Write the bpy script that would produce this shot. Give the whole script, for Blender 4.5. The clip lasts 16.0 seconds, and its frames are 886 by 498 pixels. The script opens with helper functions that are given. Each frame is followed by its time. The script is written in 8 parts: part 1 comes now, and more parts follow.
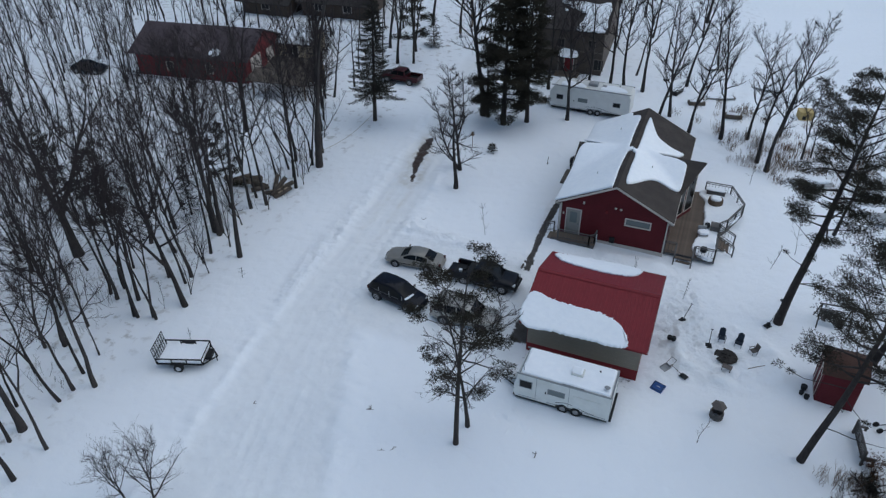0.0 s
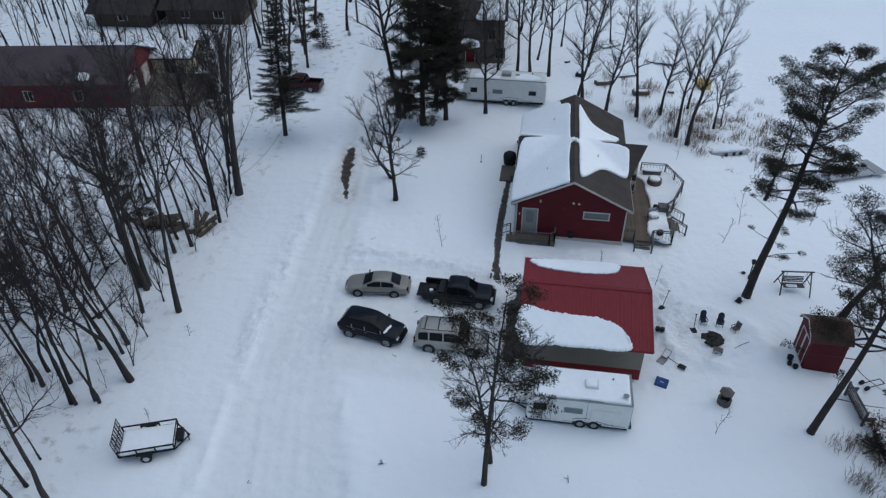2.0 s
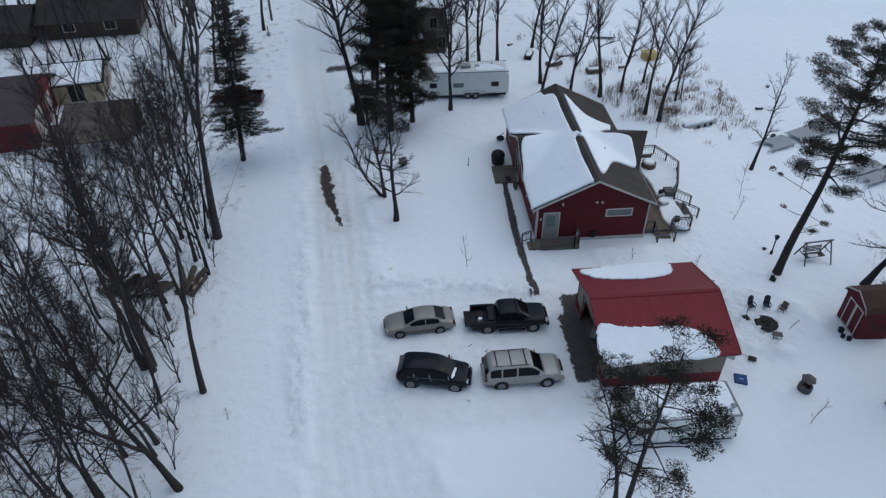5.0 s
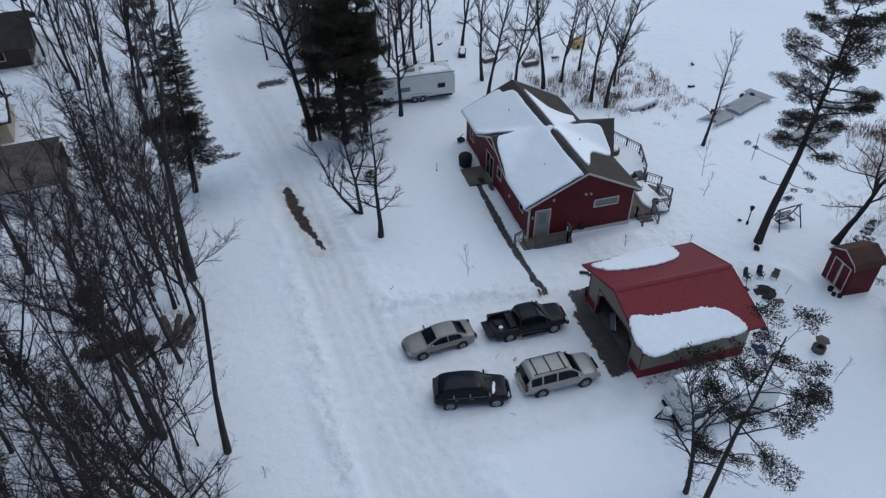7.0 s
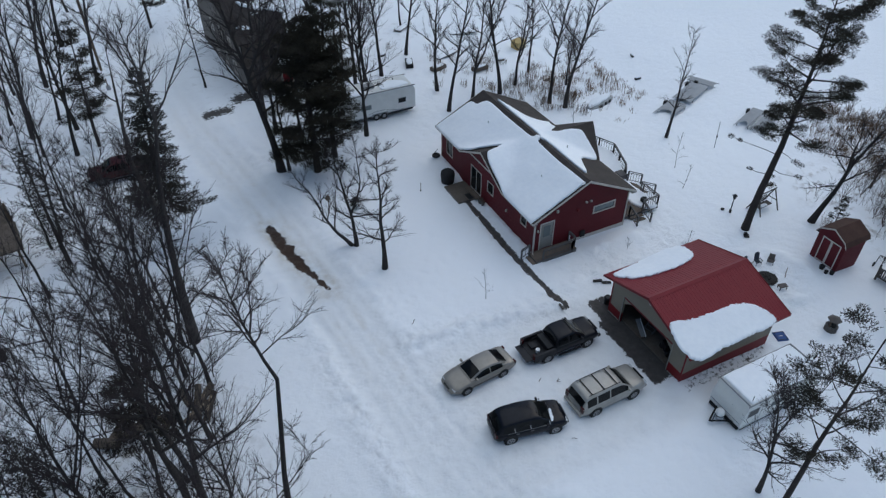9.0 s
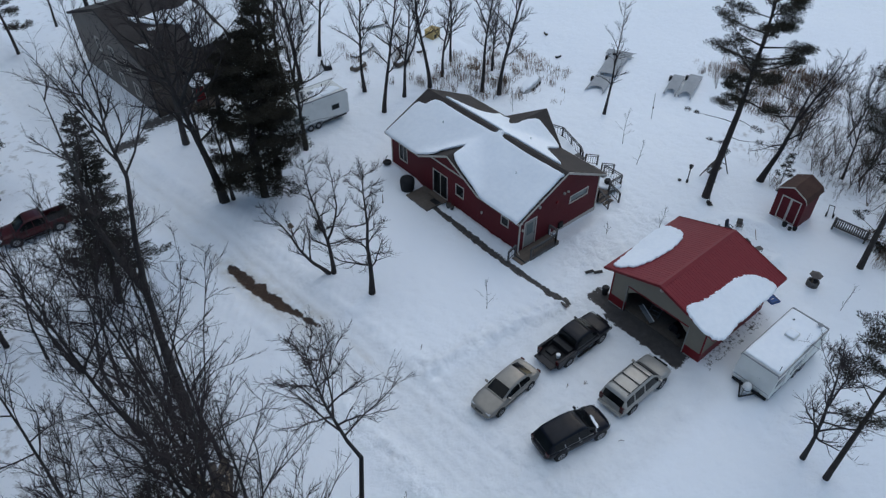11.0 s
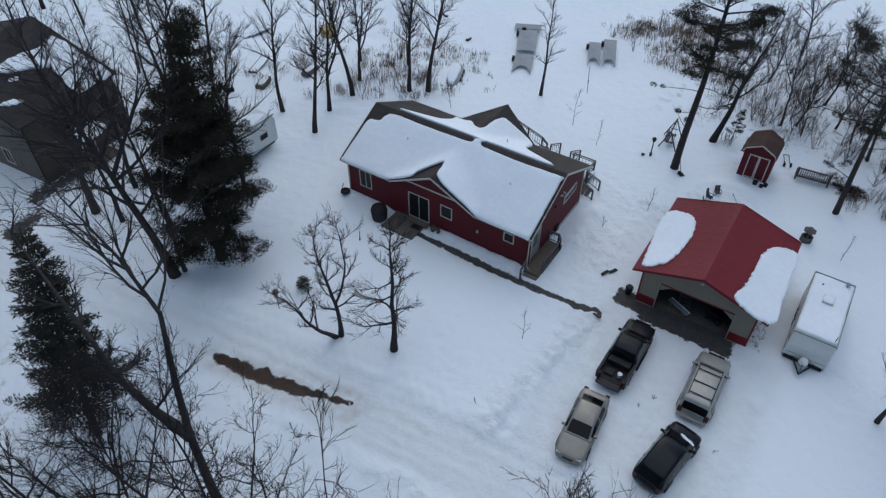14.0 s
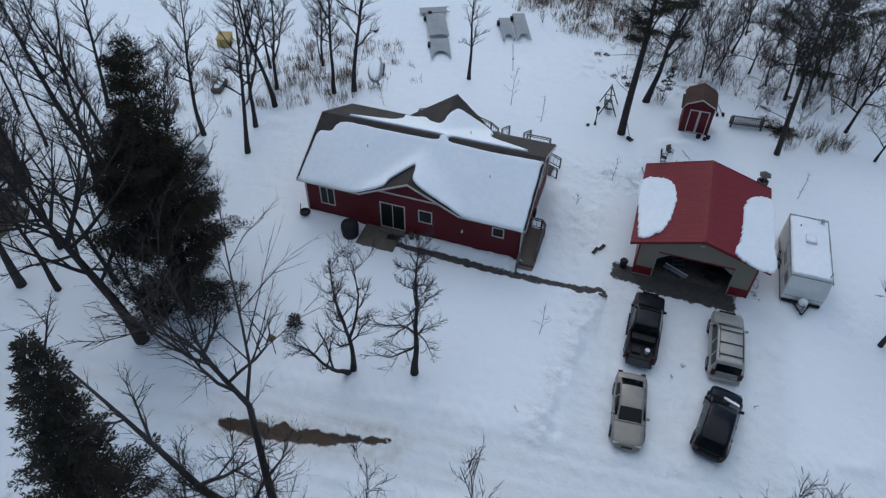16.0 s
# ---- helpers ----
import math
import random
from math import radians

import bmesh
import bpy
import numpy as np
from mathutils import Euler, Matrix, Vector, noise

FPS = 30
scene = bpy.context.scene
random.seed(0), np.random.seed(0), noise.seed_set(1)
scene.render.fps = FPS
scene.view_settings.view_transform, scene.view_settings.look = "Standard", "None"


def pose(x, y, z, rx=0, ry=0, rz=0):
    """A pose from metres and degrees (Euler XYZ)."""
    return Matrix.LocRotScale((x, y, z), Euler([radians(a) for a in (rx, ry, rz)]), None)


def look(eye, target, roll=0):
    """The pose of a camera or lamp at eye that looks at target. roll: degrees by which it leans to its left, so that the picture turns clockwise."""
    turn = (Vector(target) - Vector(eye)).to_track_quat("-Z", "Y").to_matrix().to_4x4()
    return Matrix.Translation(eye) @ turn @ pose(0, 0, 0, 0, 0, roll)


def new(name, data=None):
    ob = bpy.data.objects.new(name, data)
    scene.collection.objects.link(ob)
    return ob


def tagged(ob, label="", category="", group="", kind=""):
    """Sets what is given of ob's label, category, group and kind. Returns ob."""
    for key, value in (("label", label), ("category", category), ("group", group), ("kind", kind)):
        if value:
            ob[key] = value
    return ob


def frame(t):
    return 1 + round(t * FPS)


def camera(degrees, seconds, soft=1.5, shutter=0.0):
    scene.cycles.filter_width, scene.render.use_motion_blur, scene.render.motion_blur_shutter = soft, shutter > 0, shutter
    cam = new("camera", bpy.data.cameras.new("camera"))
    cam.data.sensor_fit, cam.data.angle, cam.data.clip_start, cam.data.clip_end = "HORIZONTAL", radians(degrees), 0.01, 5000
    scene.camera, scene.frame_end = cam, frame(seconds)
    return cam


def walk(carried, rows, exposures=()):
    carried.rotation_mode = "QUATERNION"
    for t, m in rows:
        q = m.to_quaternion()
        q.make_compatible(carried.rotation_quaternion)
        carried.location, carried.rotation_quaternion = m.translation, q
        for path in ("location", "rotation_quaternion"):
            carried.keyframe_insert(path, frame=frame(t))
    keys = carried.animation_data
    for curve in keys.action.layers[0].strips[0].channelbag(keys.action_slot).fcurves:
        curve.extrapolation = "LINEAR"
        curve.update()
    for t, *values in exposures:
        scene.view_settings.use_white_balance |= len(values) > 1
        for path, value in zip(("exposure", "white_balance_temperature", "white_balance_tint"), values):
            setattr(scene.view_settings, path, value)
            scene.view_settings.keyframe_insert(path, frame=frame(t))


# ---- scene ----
# ---------------------------------------------------------------- camera
cam = camera(65.0, 16.0, 1.3)
PATH = [
    (0, (8.244, -36.247, 31.634), (7.617, -34.744, 30.473), -0.6),
    (0.5, (6.136, -35.863, 31.487), (5.611, -34.328, 30.317), -0.5),
    (1, (4.244, -35.38, 31.468), (3.813, -33.823, 30.288), -0.6),
    (1.5, (2.309, -34.873, 31.462), (1.978, -33.298, 30.275), -0.6),
    (2, (0.405, -34.282, 31.655), (0.15, -32.7, 30.458), -0.6),
    (2.5, (-1.493, -33.67, 31.905), (-1.689, -32.084, 30.702), -0.6),
    (3, (-3.439, -32.905, 32.147), (-3.571, -31.322, 30.931), -0.5),
    (3.5, (-5.307, -32.086, 32.333), (-5.368, -30.51, 31.103), -0.5),
    (4, (-7.137, -31.19, 32.464), (-7.133, -29.625, 31.218), -0.6),
    (6.5, (-16.269, -27.084, 31.656), (-15.945, -25.574, 30.386), -0.4),
    (7, (-17.985, -26.248, 31.765), (-17.561, -24.759, 30.498), -0.4),
    (7.5, (-19.714, -25.196, 31.907), (-19.229, -23.722, 30.644), -0.4),
    (8, (-21.277, -24.016, 32.144), (-20.738, -22.563, 30.879), -0.4),
    (8.5, (-22.824, -22.565, 32.476), (-22.201, -21.156, 31.201), -0.3),
    (9, (-24.301, -21.036, 32.662), (-23.61, -19.667, 31.378), -0.2),
    (11.5, (-29.377, -12.188, 32.763), (-28.359, -11.104, 31.426), 0.0),
    (12, (-29.956, -10.124, 32.717), (-28.886, -9.103, 31.371), 0.1),
    (12.5, (-30.457, -7.988, 32.734), (-29.33, -7.046, 31.376), 0.4),
    (13, (-30.675, -6.028, 32.757), (-29.522, -5.137, 31.387), 0.3),
    (13.5, (-30.804, -4.168, 32.797), (-29.625, -3.332, 31.414), 0.3),
    (14, (-30.91, -2.166, 32.758), (-29.706, -1.392, 31.361), 0.3),
    (14.5, (-31.042, -0.059, 32.525), (-29.807, 0.644, 31.118), 0.5),
    (15, (-31.153, 1.89, 32.539), (-29.877, 2.487, 31.12), 0.6),
    (15.5, (-31.423, 3.817, 32.414), (-30.111, 4.309, 30.987), 0.7),
    (16, (-31.687, 5.703, 32.075), (-30.355, 6.131, 30.645), 0.7),
]


from mathutils.geometry import delaunay_2d_cdt

# ---------------------------------------------------------------- light
EXPOSURES = [(0.0, 0.36, 6250, 3), (9.0, 0.36, 6250, 3), (16.0, 0.33, 6150, 3)]
walk(cam, [(t, look(eye, target, roll)) for t, eye, target, roll in PATH], EXPOSURES)

world = bpy.data.worlds.new("winter_sky")
scene.world = world
world.use_nodes = True
wn = world.node_tree.nodes
sky = wn.new("ShaderNodeTexSky")
sky.sky_type = "NISHITA"
sky.sun_disc = False
sky.sun_elevation, sky.sun_rotation = radians(38), radians(70)
sky.air_density, sky.dust_density, sky.ozone_density = 1.0, 1.2, 2.0
wn["Background"].inputs["Strength"].default_value = 0.11
world.node_tree.links.new(sky.outputs["Color"], wn["Background"].inputs["Color"])

sun_data = bpy.data.lights.new("overcast_sun", "SUN")
sun_data.energy, sun_data.angle, sun_data.color = 0.7, radians(75), (1.0, 0.98, 0.95)
sun = new("overcast_sun", sun_data)
sun.matrix_world = look((2, 5, 50), (0, 0, 0))


# ---------------------------------------------------------------- materials
def nodes_of(name):
    m = bpy.data.materials.new(name)
    m.use_nodes = True
    return m, m.node_tree.nodes, m.node_tree.links, m.node_tree.nodes["Principled BSDF"]


def surface(name, low, high, rough=0.7, metal=0.0, grain=8.0, stain=0.7, bump=0.15, stretch=(1, 1, 1), per_object=0.0, bump_far=0.02, coat=0.0, spec=0.22):
    """A surface whose colour runs from low to high by a fine grain and a broad stain, with relief from the grain."""
    m, n, link, bsdf = nodes_of(name)
    co = n.new("ShaderNodeTexCoord")
    mp = n.new("ShaderNodeMapping")
    mp.inputs["Scale"].default_value = stretch
    link.new(co.outputs["Object"], mp.inputs["Vector"])
    fine = n.new("ShaderNodeTexNoise")
    fine.inputs["Scale"].default_value, fine.inputs["Detail"].default_value = grain, 5
    broad = n.new("ShaderNodeTexNoise")
    broad.inputs["Scale"].default_value, broad.inputs["Detail"].default_value = stain, 3
    link.new(mp.outputs["Vector"], fine.inputs["Vector"])
    link.new(co.outputs["Object"], broad.inputs["Vector"])
    add = n.new("ShaderNodeMath")
    add.operation = "ADD"
    link.new(fine.outputs["Fac"], add.inputs[0])
    link.new(broad.outputs["Fac"], add.inputs[1])
    half = n.new("ShaderNodeMath")
    half.operation = "MULTIPLY_ADD"
    half.inputs[1].default_value, half.inputs[2].default_value = 1.3, -0.8
    link.new(add.outputs[0], half.inputs[0])
    ramp = n.new("ShaderNodeMix")
    ramp.data_type = "RGBA"
    ramp.inputs["A"].default_value, ramp.inputs["B"].default_value = (*low, 1), (*high, 1)
    link.new(half.outputs[0], ramp.inputs["Factor"])
    out = ramp.outputs["Result"]
    if per_object:
        info = n.new("ShaderNodeObjectInfo")
        hsv = n.new("ShaderNodeHueSaturation")
        val = n.new("ShaderNodeMapRange")
        val.inputs["To Min"].default_value, val.inputs["To Max"].default_value = 1 - per_object, 1 + per_object
        link.new(info.outputs["Random"], val.inputs["Value"])
        link.new(val.outputs["Result"], hsv.inputs["Value"])
        link.new(out, hsv.inputs["Color"])
        out = hsv.outputs["Color"]
    link.new(out, bsdf.inputs["Base Color"])
    bsdf.inputs["Roughness"].default_value, bsdf.inputs["Metallic"].default_value = rough, metal
    bsdf.inputs["Coat Weight"].default_value = coat
    bsdf.inputs["Specular IOR Level"].default_value = spec
    bp = n.new("ShaderNodeBump")
    bp.inputs["Strength"].default_value, bp.inputs["Distance"].default_value = bump, bump_far
    link.new(fine.outputs["Fac"], bp.inputs["Height"])
    link.new(bp.outputs["Normal"], bsdf.inputs["Normal"])
    return m


def lapped(name, low, high, step, rough=0.6):
    """Painted boards that lap in level courses of the given height."""
    m = surface(name, low, high, rough, grain=5, stain=0.5, bump=0.1, stretch=(1, 1, 4))
    n, link = m.node_tree.nodes, m.node_tree.links
    co = n.new("ShaderNodeTexCoord")
    sep = n.new("ShaderNodeSeparateXYZ")
    link.new(co.outputs["Object"], sep.inputs[0])
    div = n.new("ShaderNodeMath")
    div.operation = "DIVIDE"
    div.inputs[1].default_value = step
    link.new(sep.outputs["Z"], div.inputs[0])
    fr = n.new("ShaderNodeMath")
    fr.operation = "FRACT"
    link.new(div.outputs[0], fr.inputs[0])
    bp = n.new("ShaderNodeBump")
    bp.invert = True
    bp.inputs["Strength"].default_value, bp.inputs["Distance"].default_value = 0.8, 0.02
    link.new(fr.outputs[0], bp.inputs["Height"])
    link.new(n["Bump"].outputs["Normal"], bp.inputs["Normal"])
    link.new(bp.outputs["Normal"], n["Principled BSDF"].inputs["Normal"])
    return m


def snow_ground():
    m, n, link, bsdf = nodes_of("snow_ground")
    co = n.new("ShaderNodeTexCoord")

    def noise_node(scale, detail, rough=0.5):
        t = n.new("ShaderNodeTexNoise")
        t.inputs["Scale"].default_value, t.inputs["Detail"].default_value, t.inputs["Roughness"].default_value = scale, detail, rough
        link.new(co.outputs["Object"], t.inputs["Vector"])
        return t.outputs["Fac"]

    def mask(name):
        a = n.new("ShaderNodeAttribute")
        a.attribute_name = name
        return a.outputs["Fac"]

    def mix(fac, a, b):
        x = n.new("ShaderNodeMix")
        x.data_type = "RGBA"
        link.new(fac, x.inputs["Factor"])
        for v, s in ((a, "A"), (b, "B")):
            if isinstance(v, tuple):
                x.inputs[s].default_value = (*v, 1)
            else:
                link.new(v, x.inputs[s])
        return x.outputs["Result"]

    def math2(op, a, b, c=None, clamp=False):
        x = n.new("ShaderNodeMath")
        x.operation, x.use_clamp = op, clamp
        for i, v in enumerate((a, b, c)):
            if v is None:
                continue
            if isinstance(v, (int, float)):
                x.inputs[i].default_value = v
            else:
                link.new(v, x.inputs[i])
        return x.outputs[0]

    broad, mid, fine = noise_node(0.09, 4), noise_node(1.1, 6, 0.6), noise_node(14, 4, 0.6)
    white = mix(broad, (0.80, 0.82, 0.86), (0.88, 0.89, 0.91))
    packed = mix(mid, (0.71, 0.72, 0.745), (0.86, 0.87, 0.885))
    base = mix(mask("track"), white, packed)
    slush = math2("MULTIPLY", mask("slush"), math2("MULTIPLY_ADD", mid, 3.2, -1.15, True))
    base = mix(slush, base, (0.57, 0.54, 0.50))
    # leaf and twig litter that shows through the snow under the trees
    litter = math2("MULTIPLY", mask("litter"), math2("MULTIPLY_ADD", mid, 5.0, -2.75, True))
    base = mix(litter, base, (0.30, 0.27, 0.24))
    mudmix = mix(mid, (0.022, 0.013, 0.0095), (0.076, 0.043, 0.026))
    edge = math2("ADD", mask("mud"), math2("MULTIPLY_ADD", noise_node(1.5, 6, 0.6), 1.7, -0.86))
    mud = math2("MULTIPLY_ADD", edge, 4.0, -1.7, True)
    base = mix(mud, base, mudmix)
    gravmix = mix(noise_node(2.6, 5, 0.6), (0.030, 0.027, 0.027), (0.098, 0.090, 0.086))
    gedge = math2("ADD", mask("gravel"), math2("MULTIPLY_ADD", noise_node(3.4, 6, 0.7), 1.7, -0.92))
    grav = math2("MULTIPLY_ADD", gedge, 5.0, -2.2, True)
    base = mix(grav, base, gravmix)
    link.new(base, bsdf.inputs["Base Color"])
    rough = math2("MULTIPLY_ADD", mud, -0.35, 0.72)
    link.new(rough, bsdf.inputs["Roughness"])
    bsdf.inputs["Specular IOR Level"].default_value = 0.25
    h = math2("ADD", math2("MULTIPLY", mid, 0.7), math2("MULTIPLY", fine, 0.12))
    vor = n.new("ShaderNodeTexVoronoi")
    vor.inputs["Scale"].default_value = 2.3
    link.new(co.outputs["Object"], vor.inputs["Vector"])
    pits = math2("MULTIPLY_ADD", vor.outputs["Distance"], 2.2, -0.25, True)
    worn = math2("ADD", math2("MULTIPLY", noise_node(3.2, 5, 0.65), 1.5), math2("MULTIPLY", pits, 0.3))
    h = math2("ADD", h, math2("MULTIPLY", worn, mask("trodden")))
    bp = n.new("ShaderNodeBump")
    bp.inputs["Strength"].default_value, bp.inputs["Distance"].default_value = 0.7, 0.2
    link.new(h, bp.inputs["Height"])
    link.new(bp.outputs["Normal"], bsdf.inputs["Normal"])
    return m


def glass(name, tint=(0.015, 0.018, 0.02), rough=0.06, spec=0.35):
    m, n, link, bsdf = nodes_of(name)
    bsdf.inputs["Base Color"].default_value = (*tint, 1)
    bsdf.inputs["Roughness"].default_value = rough
    bsdf.inputs["IOR"].default_value = 1.5
    bsdf.inputs["Specular IOR Level"].default_value = spec
    return m


M = {}
M["ground"] = snow_ground()
M["snow"] = surface("roof_snow", (0.80, 0.82, 0.86), (0.89, 0.90, 0.92), 0.7, grain=3.0, stain=0.4, bump=0.25, bump_far=0.06)
M["red_wall"] = lapped("red_lap_siding", (0.080, 0.0075, 0.012), (0.122, 0.0125, 0.018), 0.13)
M["red_metal"] = surface("red_steel_roofing", (0.155, 0.013, 0.020), (0.212, 0.021, 0.028), 0.5, 0.0, 2.0, 0.35, 0.05)
M["red_trim"] = surface("red_painted_steel", (0.14, 0.010, 0.014), (0.19, 0.016, 0.020), 0.5, grain=6, stain=0.8)
M["tan_wall"] = lapped("tan_steel_wall", (0.2, 0.172, 0.135), (0.252, 0.219, 0.174), 0.3)
M["white_trim"] = surface("white_painted_trim", (0.45, 0.405, 0.365), (0.57, 0.515, 0.465), 0.55, grain=6, stain=1.0)
M["door_grey"] = surface("grey_tan_door_paint", (0.23, 0.22, 0.20), (0.30, 0.29, 0.27), 0.5, grain=6, stain=1.0)
M["shingle"] = surface("brown_asphalt_shingles", (0.034, 0.028, 0.026), (0.074, 0.062, 0.056), 0.92, grain=22, stain=0.9, bump=0.5)
M["shed_shingle"] = surface("russet_shingles", (0.054, 0.029, 0.023), (0.096, 0.053, 0.041), 0.9, grain=22, stain=1.2, bump=0.5)
M["concrete"] = surface("wet_concrete", (0.083, 0.070, 0.059), (0.142, 0.12, 0.102), 0.55, grain=5, stain=0.8, bump=0.2)
M["deck"] = surface("weathered_deck_wood", (0.105, 0.081, 0.064), (0.18, 0.142, 0.114), 0.85, grain=9, stain=1.0, stretch=(6, 1, 6), per_object=0.14)
M["bench_wood"] = surface("dark_weathered_bench", (0.055, 0.048, 0.044), (0.11, 0.098, 0.09), 0.85, grain=9, stain=1.0, per_object=0.14)
M["rust_leaf"] = surface("rust_brown_foliage", (0.05, 0.024, 0.014), (0.12, 0.06, 0.034), 0.85, grain=3, stain=0.8, bump=0.0)
M["rail"] = surface("weathered_grey_rail", (0.080, 0.075, 0.074), (0.145, 0.138, 0.135), 0.85, grain=10, stain=1.5, per_object=0.1)
M["wood"] = surface("raw_brown_wood", (0.10, 0.070, 0.050), (0.19, 0.14, 0.10), 0.85, grain=10, stain=1.5, per_object=0.15)
M["log"] = surface("cut_log_bark", (0.055, 0.044, 0.036), (0.14, 0.115, 0.095), 0.95, grain=12, stain=2, bump=0.6, per_object=0.25)
M["log_end"] = surface("pale_cut_wood", (0.30, 0.23, 0.16), (0.42, 0.33, 0.24), 0.9, grain=20, stain=4)
M["bark"] = surface("grey_brown_bark", (0.022, 0.019, 0.019), (0.064, 0.056, 0.053), 0.95, grain=5, stain=0.6, bump=0.8, stretch=(3, 3, 0.6), per_object=0.3, bump_far=0.04)
M["pine_bark"] = surface("dark_pine_bark", (0.024, 0.019, 0.018), (0.062, 0.052, 0.048), 0.95, grain=5, stain=0.6, bump=0.9, stretch=(3, 3, 0.8), per_object=0.2, bump_far=0.05)
M["twig"] = surface("twig_bark", (0.023, 0.018, 0.019), (0.054, 0.043, 0.043), 0.9, grain=3, stain=0.5, bump=0.1, per_object=0.25)
M["needle"] = surface("pine_needles", (0.017, 0.0145, 0.0105), (0.043, 0.037, 0.025), 0.85, grain=3.5, stain=0.8, bump=0.0, per_object=0.2)
M["spruce"] = surface("spruce_needles", (0.015, 0.0135, 0.011), (0.036, 0.033, 0.025), 0.85, grain=3.5, stain=0.8, bump=0.0, per_object=0.2)
M["brush"] = surface("dry_brush_stems", (0.085, 0.056, 0.040), (0.19, 0.132, 0.092), 0.9, grain=1.2, stain=0.3, bump=0.0)
M["thicket"] = surface("brown_thicket_stems", (0.060, 0.044, 0.038), (0.125, 0.093, 0.076), 0.9, grain=1.2, stain=0.3, bump=0.0)
M["reed"] = surface("dry_reeds", (0.11, 0.066, 0.042), (0.25, 0.165, 0.11), 0.9, grain=1.2, stain=0.3, bump=0.0)
M["black"] = surface("black_plastic", (0.008, 0.008, 0.009), (0.022, 0.022, 0.024), 0.55, grain=9, stain=1.5)
M["rubber"] = surface("tyre_rubber", (0.014, 0.014, 0.015), (0.035, 0.034, 0.034), 0.85, grain=12, stain=2)
M["rim"] = surface("alloy_rim", (0.24, 0.24, 0.25), (0.36, 0.36, 0.37), 0.35, 0.8, 9, 2)
M["steel"] = surface("grey_steel", (0.11, 0.112, 0.118), (0.21, 0.213, 0.22), 0.45, 0.6, 9, 2)
M["tarp"] = surface("grey_canopy_cloth", (0.26, 0.265, 0.275), (0.36, 0.365, 0.375), 0.75, grain=4, stain=0.8)
M["camper"] = surface("off_white_fibreglass", (0.60, 0.595, 0.57), (0.72, 0.715, 0.69), 0.42, grain=2, stain=0.6, bump=0.04)
M["camper_grey"] = surface("grey_camper_band", (0.20, 0.205, 0.215), (0.27, 0.275, 0.285), 0.45, grain=4, stain=1)
M["camper_roof"] = surface("grey_camper_roof", (0.24, 0.24, 0.24), (0.34, 0.34, 0.34), 0.7, grain=4, stain=1)
M["tan_house"] = lapped("tan_house_siding", (0.40, 0.33, 0.23), (0.48, 0.40, 0.29), 0.2)
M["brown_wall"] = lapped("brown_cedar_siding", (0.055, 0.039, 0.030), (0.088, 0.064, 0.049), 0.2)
M["brown_pale"] = lapped("pale_cedar_siding", (0.105, 0.088, 0.077), (0.15, 0.127, 0.111), 0.2)
M["brown_mid"] = lapped("mid_brown_cedar_siding", (0.066, 0.051, 0.043), (0.098, 0.078, 0.066), 0.2)
M["dark_roof"] = surface("dark_roofing", (0.026, 0.022, 0.021), (0.058, 0.050, 0.047), 0.9, grain=14, stain=0.8, bump=0.4)
M["barn_roof"] = surface("maroon_barn_roofing", (0.052, 0.038, 0.043), (0.086, 0.066, 0.071), 0.75, grain=6, stain=0.5)
M["barn_wall"] = lapped("dark_red_barn_boards", (0.105, 0.013, 0.016), (0.15, 0.022, 0.025), 0.25)
M["car_glass"] = glass("car_window_glass", (0.005, 0.006, 0.007), 0.12, 0.16)
M["glass"] = glass("dark_window_glass", (0.012, 0.013, 0.014), 0.08, 0.22)
M["pale_glass"] = glass("curtained_window_glass", (0.16, 0.18, 0.18), 0.12)
M["paint_tan"] = surface("champagne_car_paint", (0.23, 0.21, 0.185), (0.28, 0.258, 0.23), 0.3, 0.35, 3, 0.8, 0.0, coat=0.12)
M["paint_silver"] = surface("pewter_car_paint", (0.30, 0.285, 0.26), (0.37, 0.352, 0.325), 0.3, 0.35, 3, 0.8, 0.0, coat=0.12)
M["paint_black"] = surface("black_car_paint", (0.004, 0.0045, 0.008), (0.009, 0.010, 0.016), 0.2, 0.0, 3, 0.8, 0.0, coat=0.1, spec=0.14)
M["paint_grey"] = surface("charcoal_truck_paint", (0.007, 0.007, 0.010), (0.013, 0.013, 0.017), 0.28, 0.1, 3, 0.8, 0.0, coat=0.1, spec=0.16)
M["paint_red"] = surface("dark_red_truck_paint", (0.036, 0.005, 0.008), (0.058, 0.008, 0.011), 0.3, 0.1, 3, 0.8, 0.0, coat=0.12)
M["lamp_red"] = surface("red_lens", (0.038, 0.005, 0.006), (0.06, 0.008, 0.009), 0.25, grain=30, stain=5)
M["lamp_clear"] = surface("clear_lens", (0.42, 0.43, 0.44), (0.55, 0.56, 0.57), 0.15, grain=30, stain=5)
M["blue"] = surface("blue_plastic", (0.018, 0.055, 0.19), (0.030, 0.085, 0.26), 0.5, grain=6, stain=2)
M["navy"] = surface("navy_plastic_resin", (0.018, 0.024, 0.038), (0.034, 0.044, 0.062), 0.55, grain=6, stain=2)
M["taupe"] = surface("taupe_chair_fabric", (0.10, 0.085, 0.078), (0.15, 0.13, 0.12), 0.85, grain=12, stain=2)
M["stone"] = surface("fieldstone", (0.075, 0.068, 0.064), (0.16, 0.148, 0.14), 0.9, grain=6, stain=2, bump=0.6, per_object=0.25)
M["ash"] = surface("ash_and_char", (0.012, 0.011, 0.011), (0.060, 0.054, 0.050), 0.95, grain=14, stain=4, bump=0.8)
M["yellow"] = surface("faded_yellow_plywood", (0.42, 0.30, 0.12), (0.52, 0.39, 0.18), 0.8, grain=5, stain=1.5)
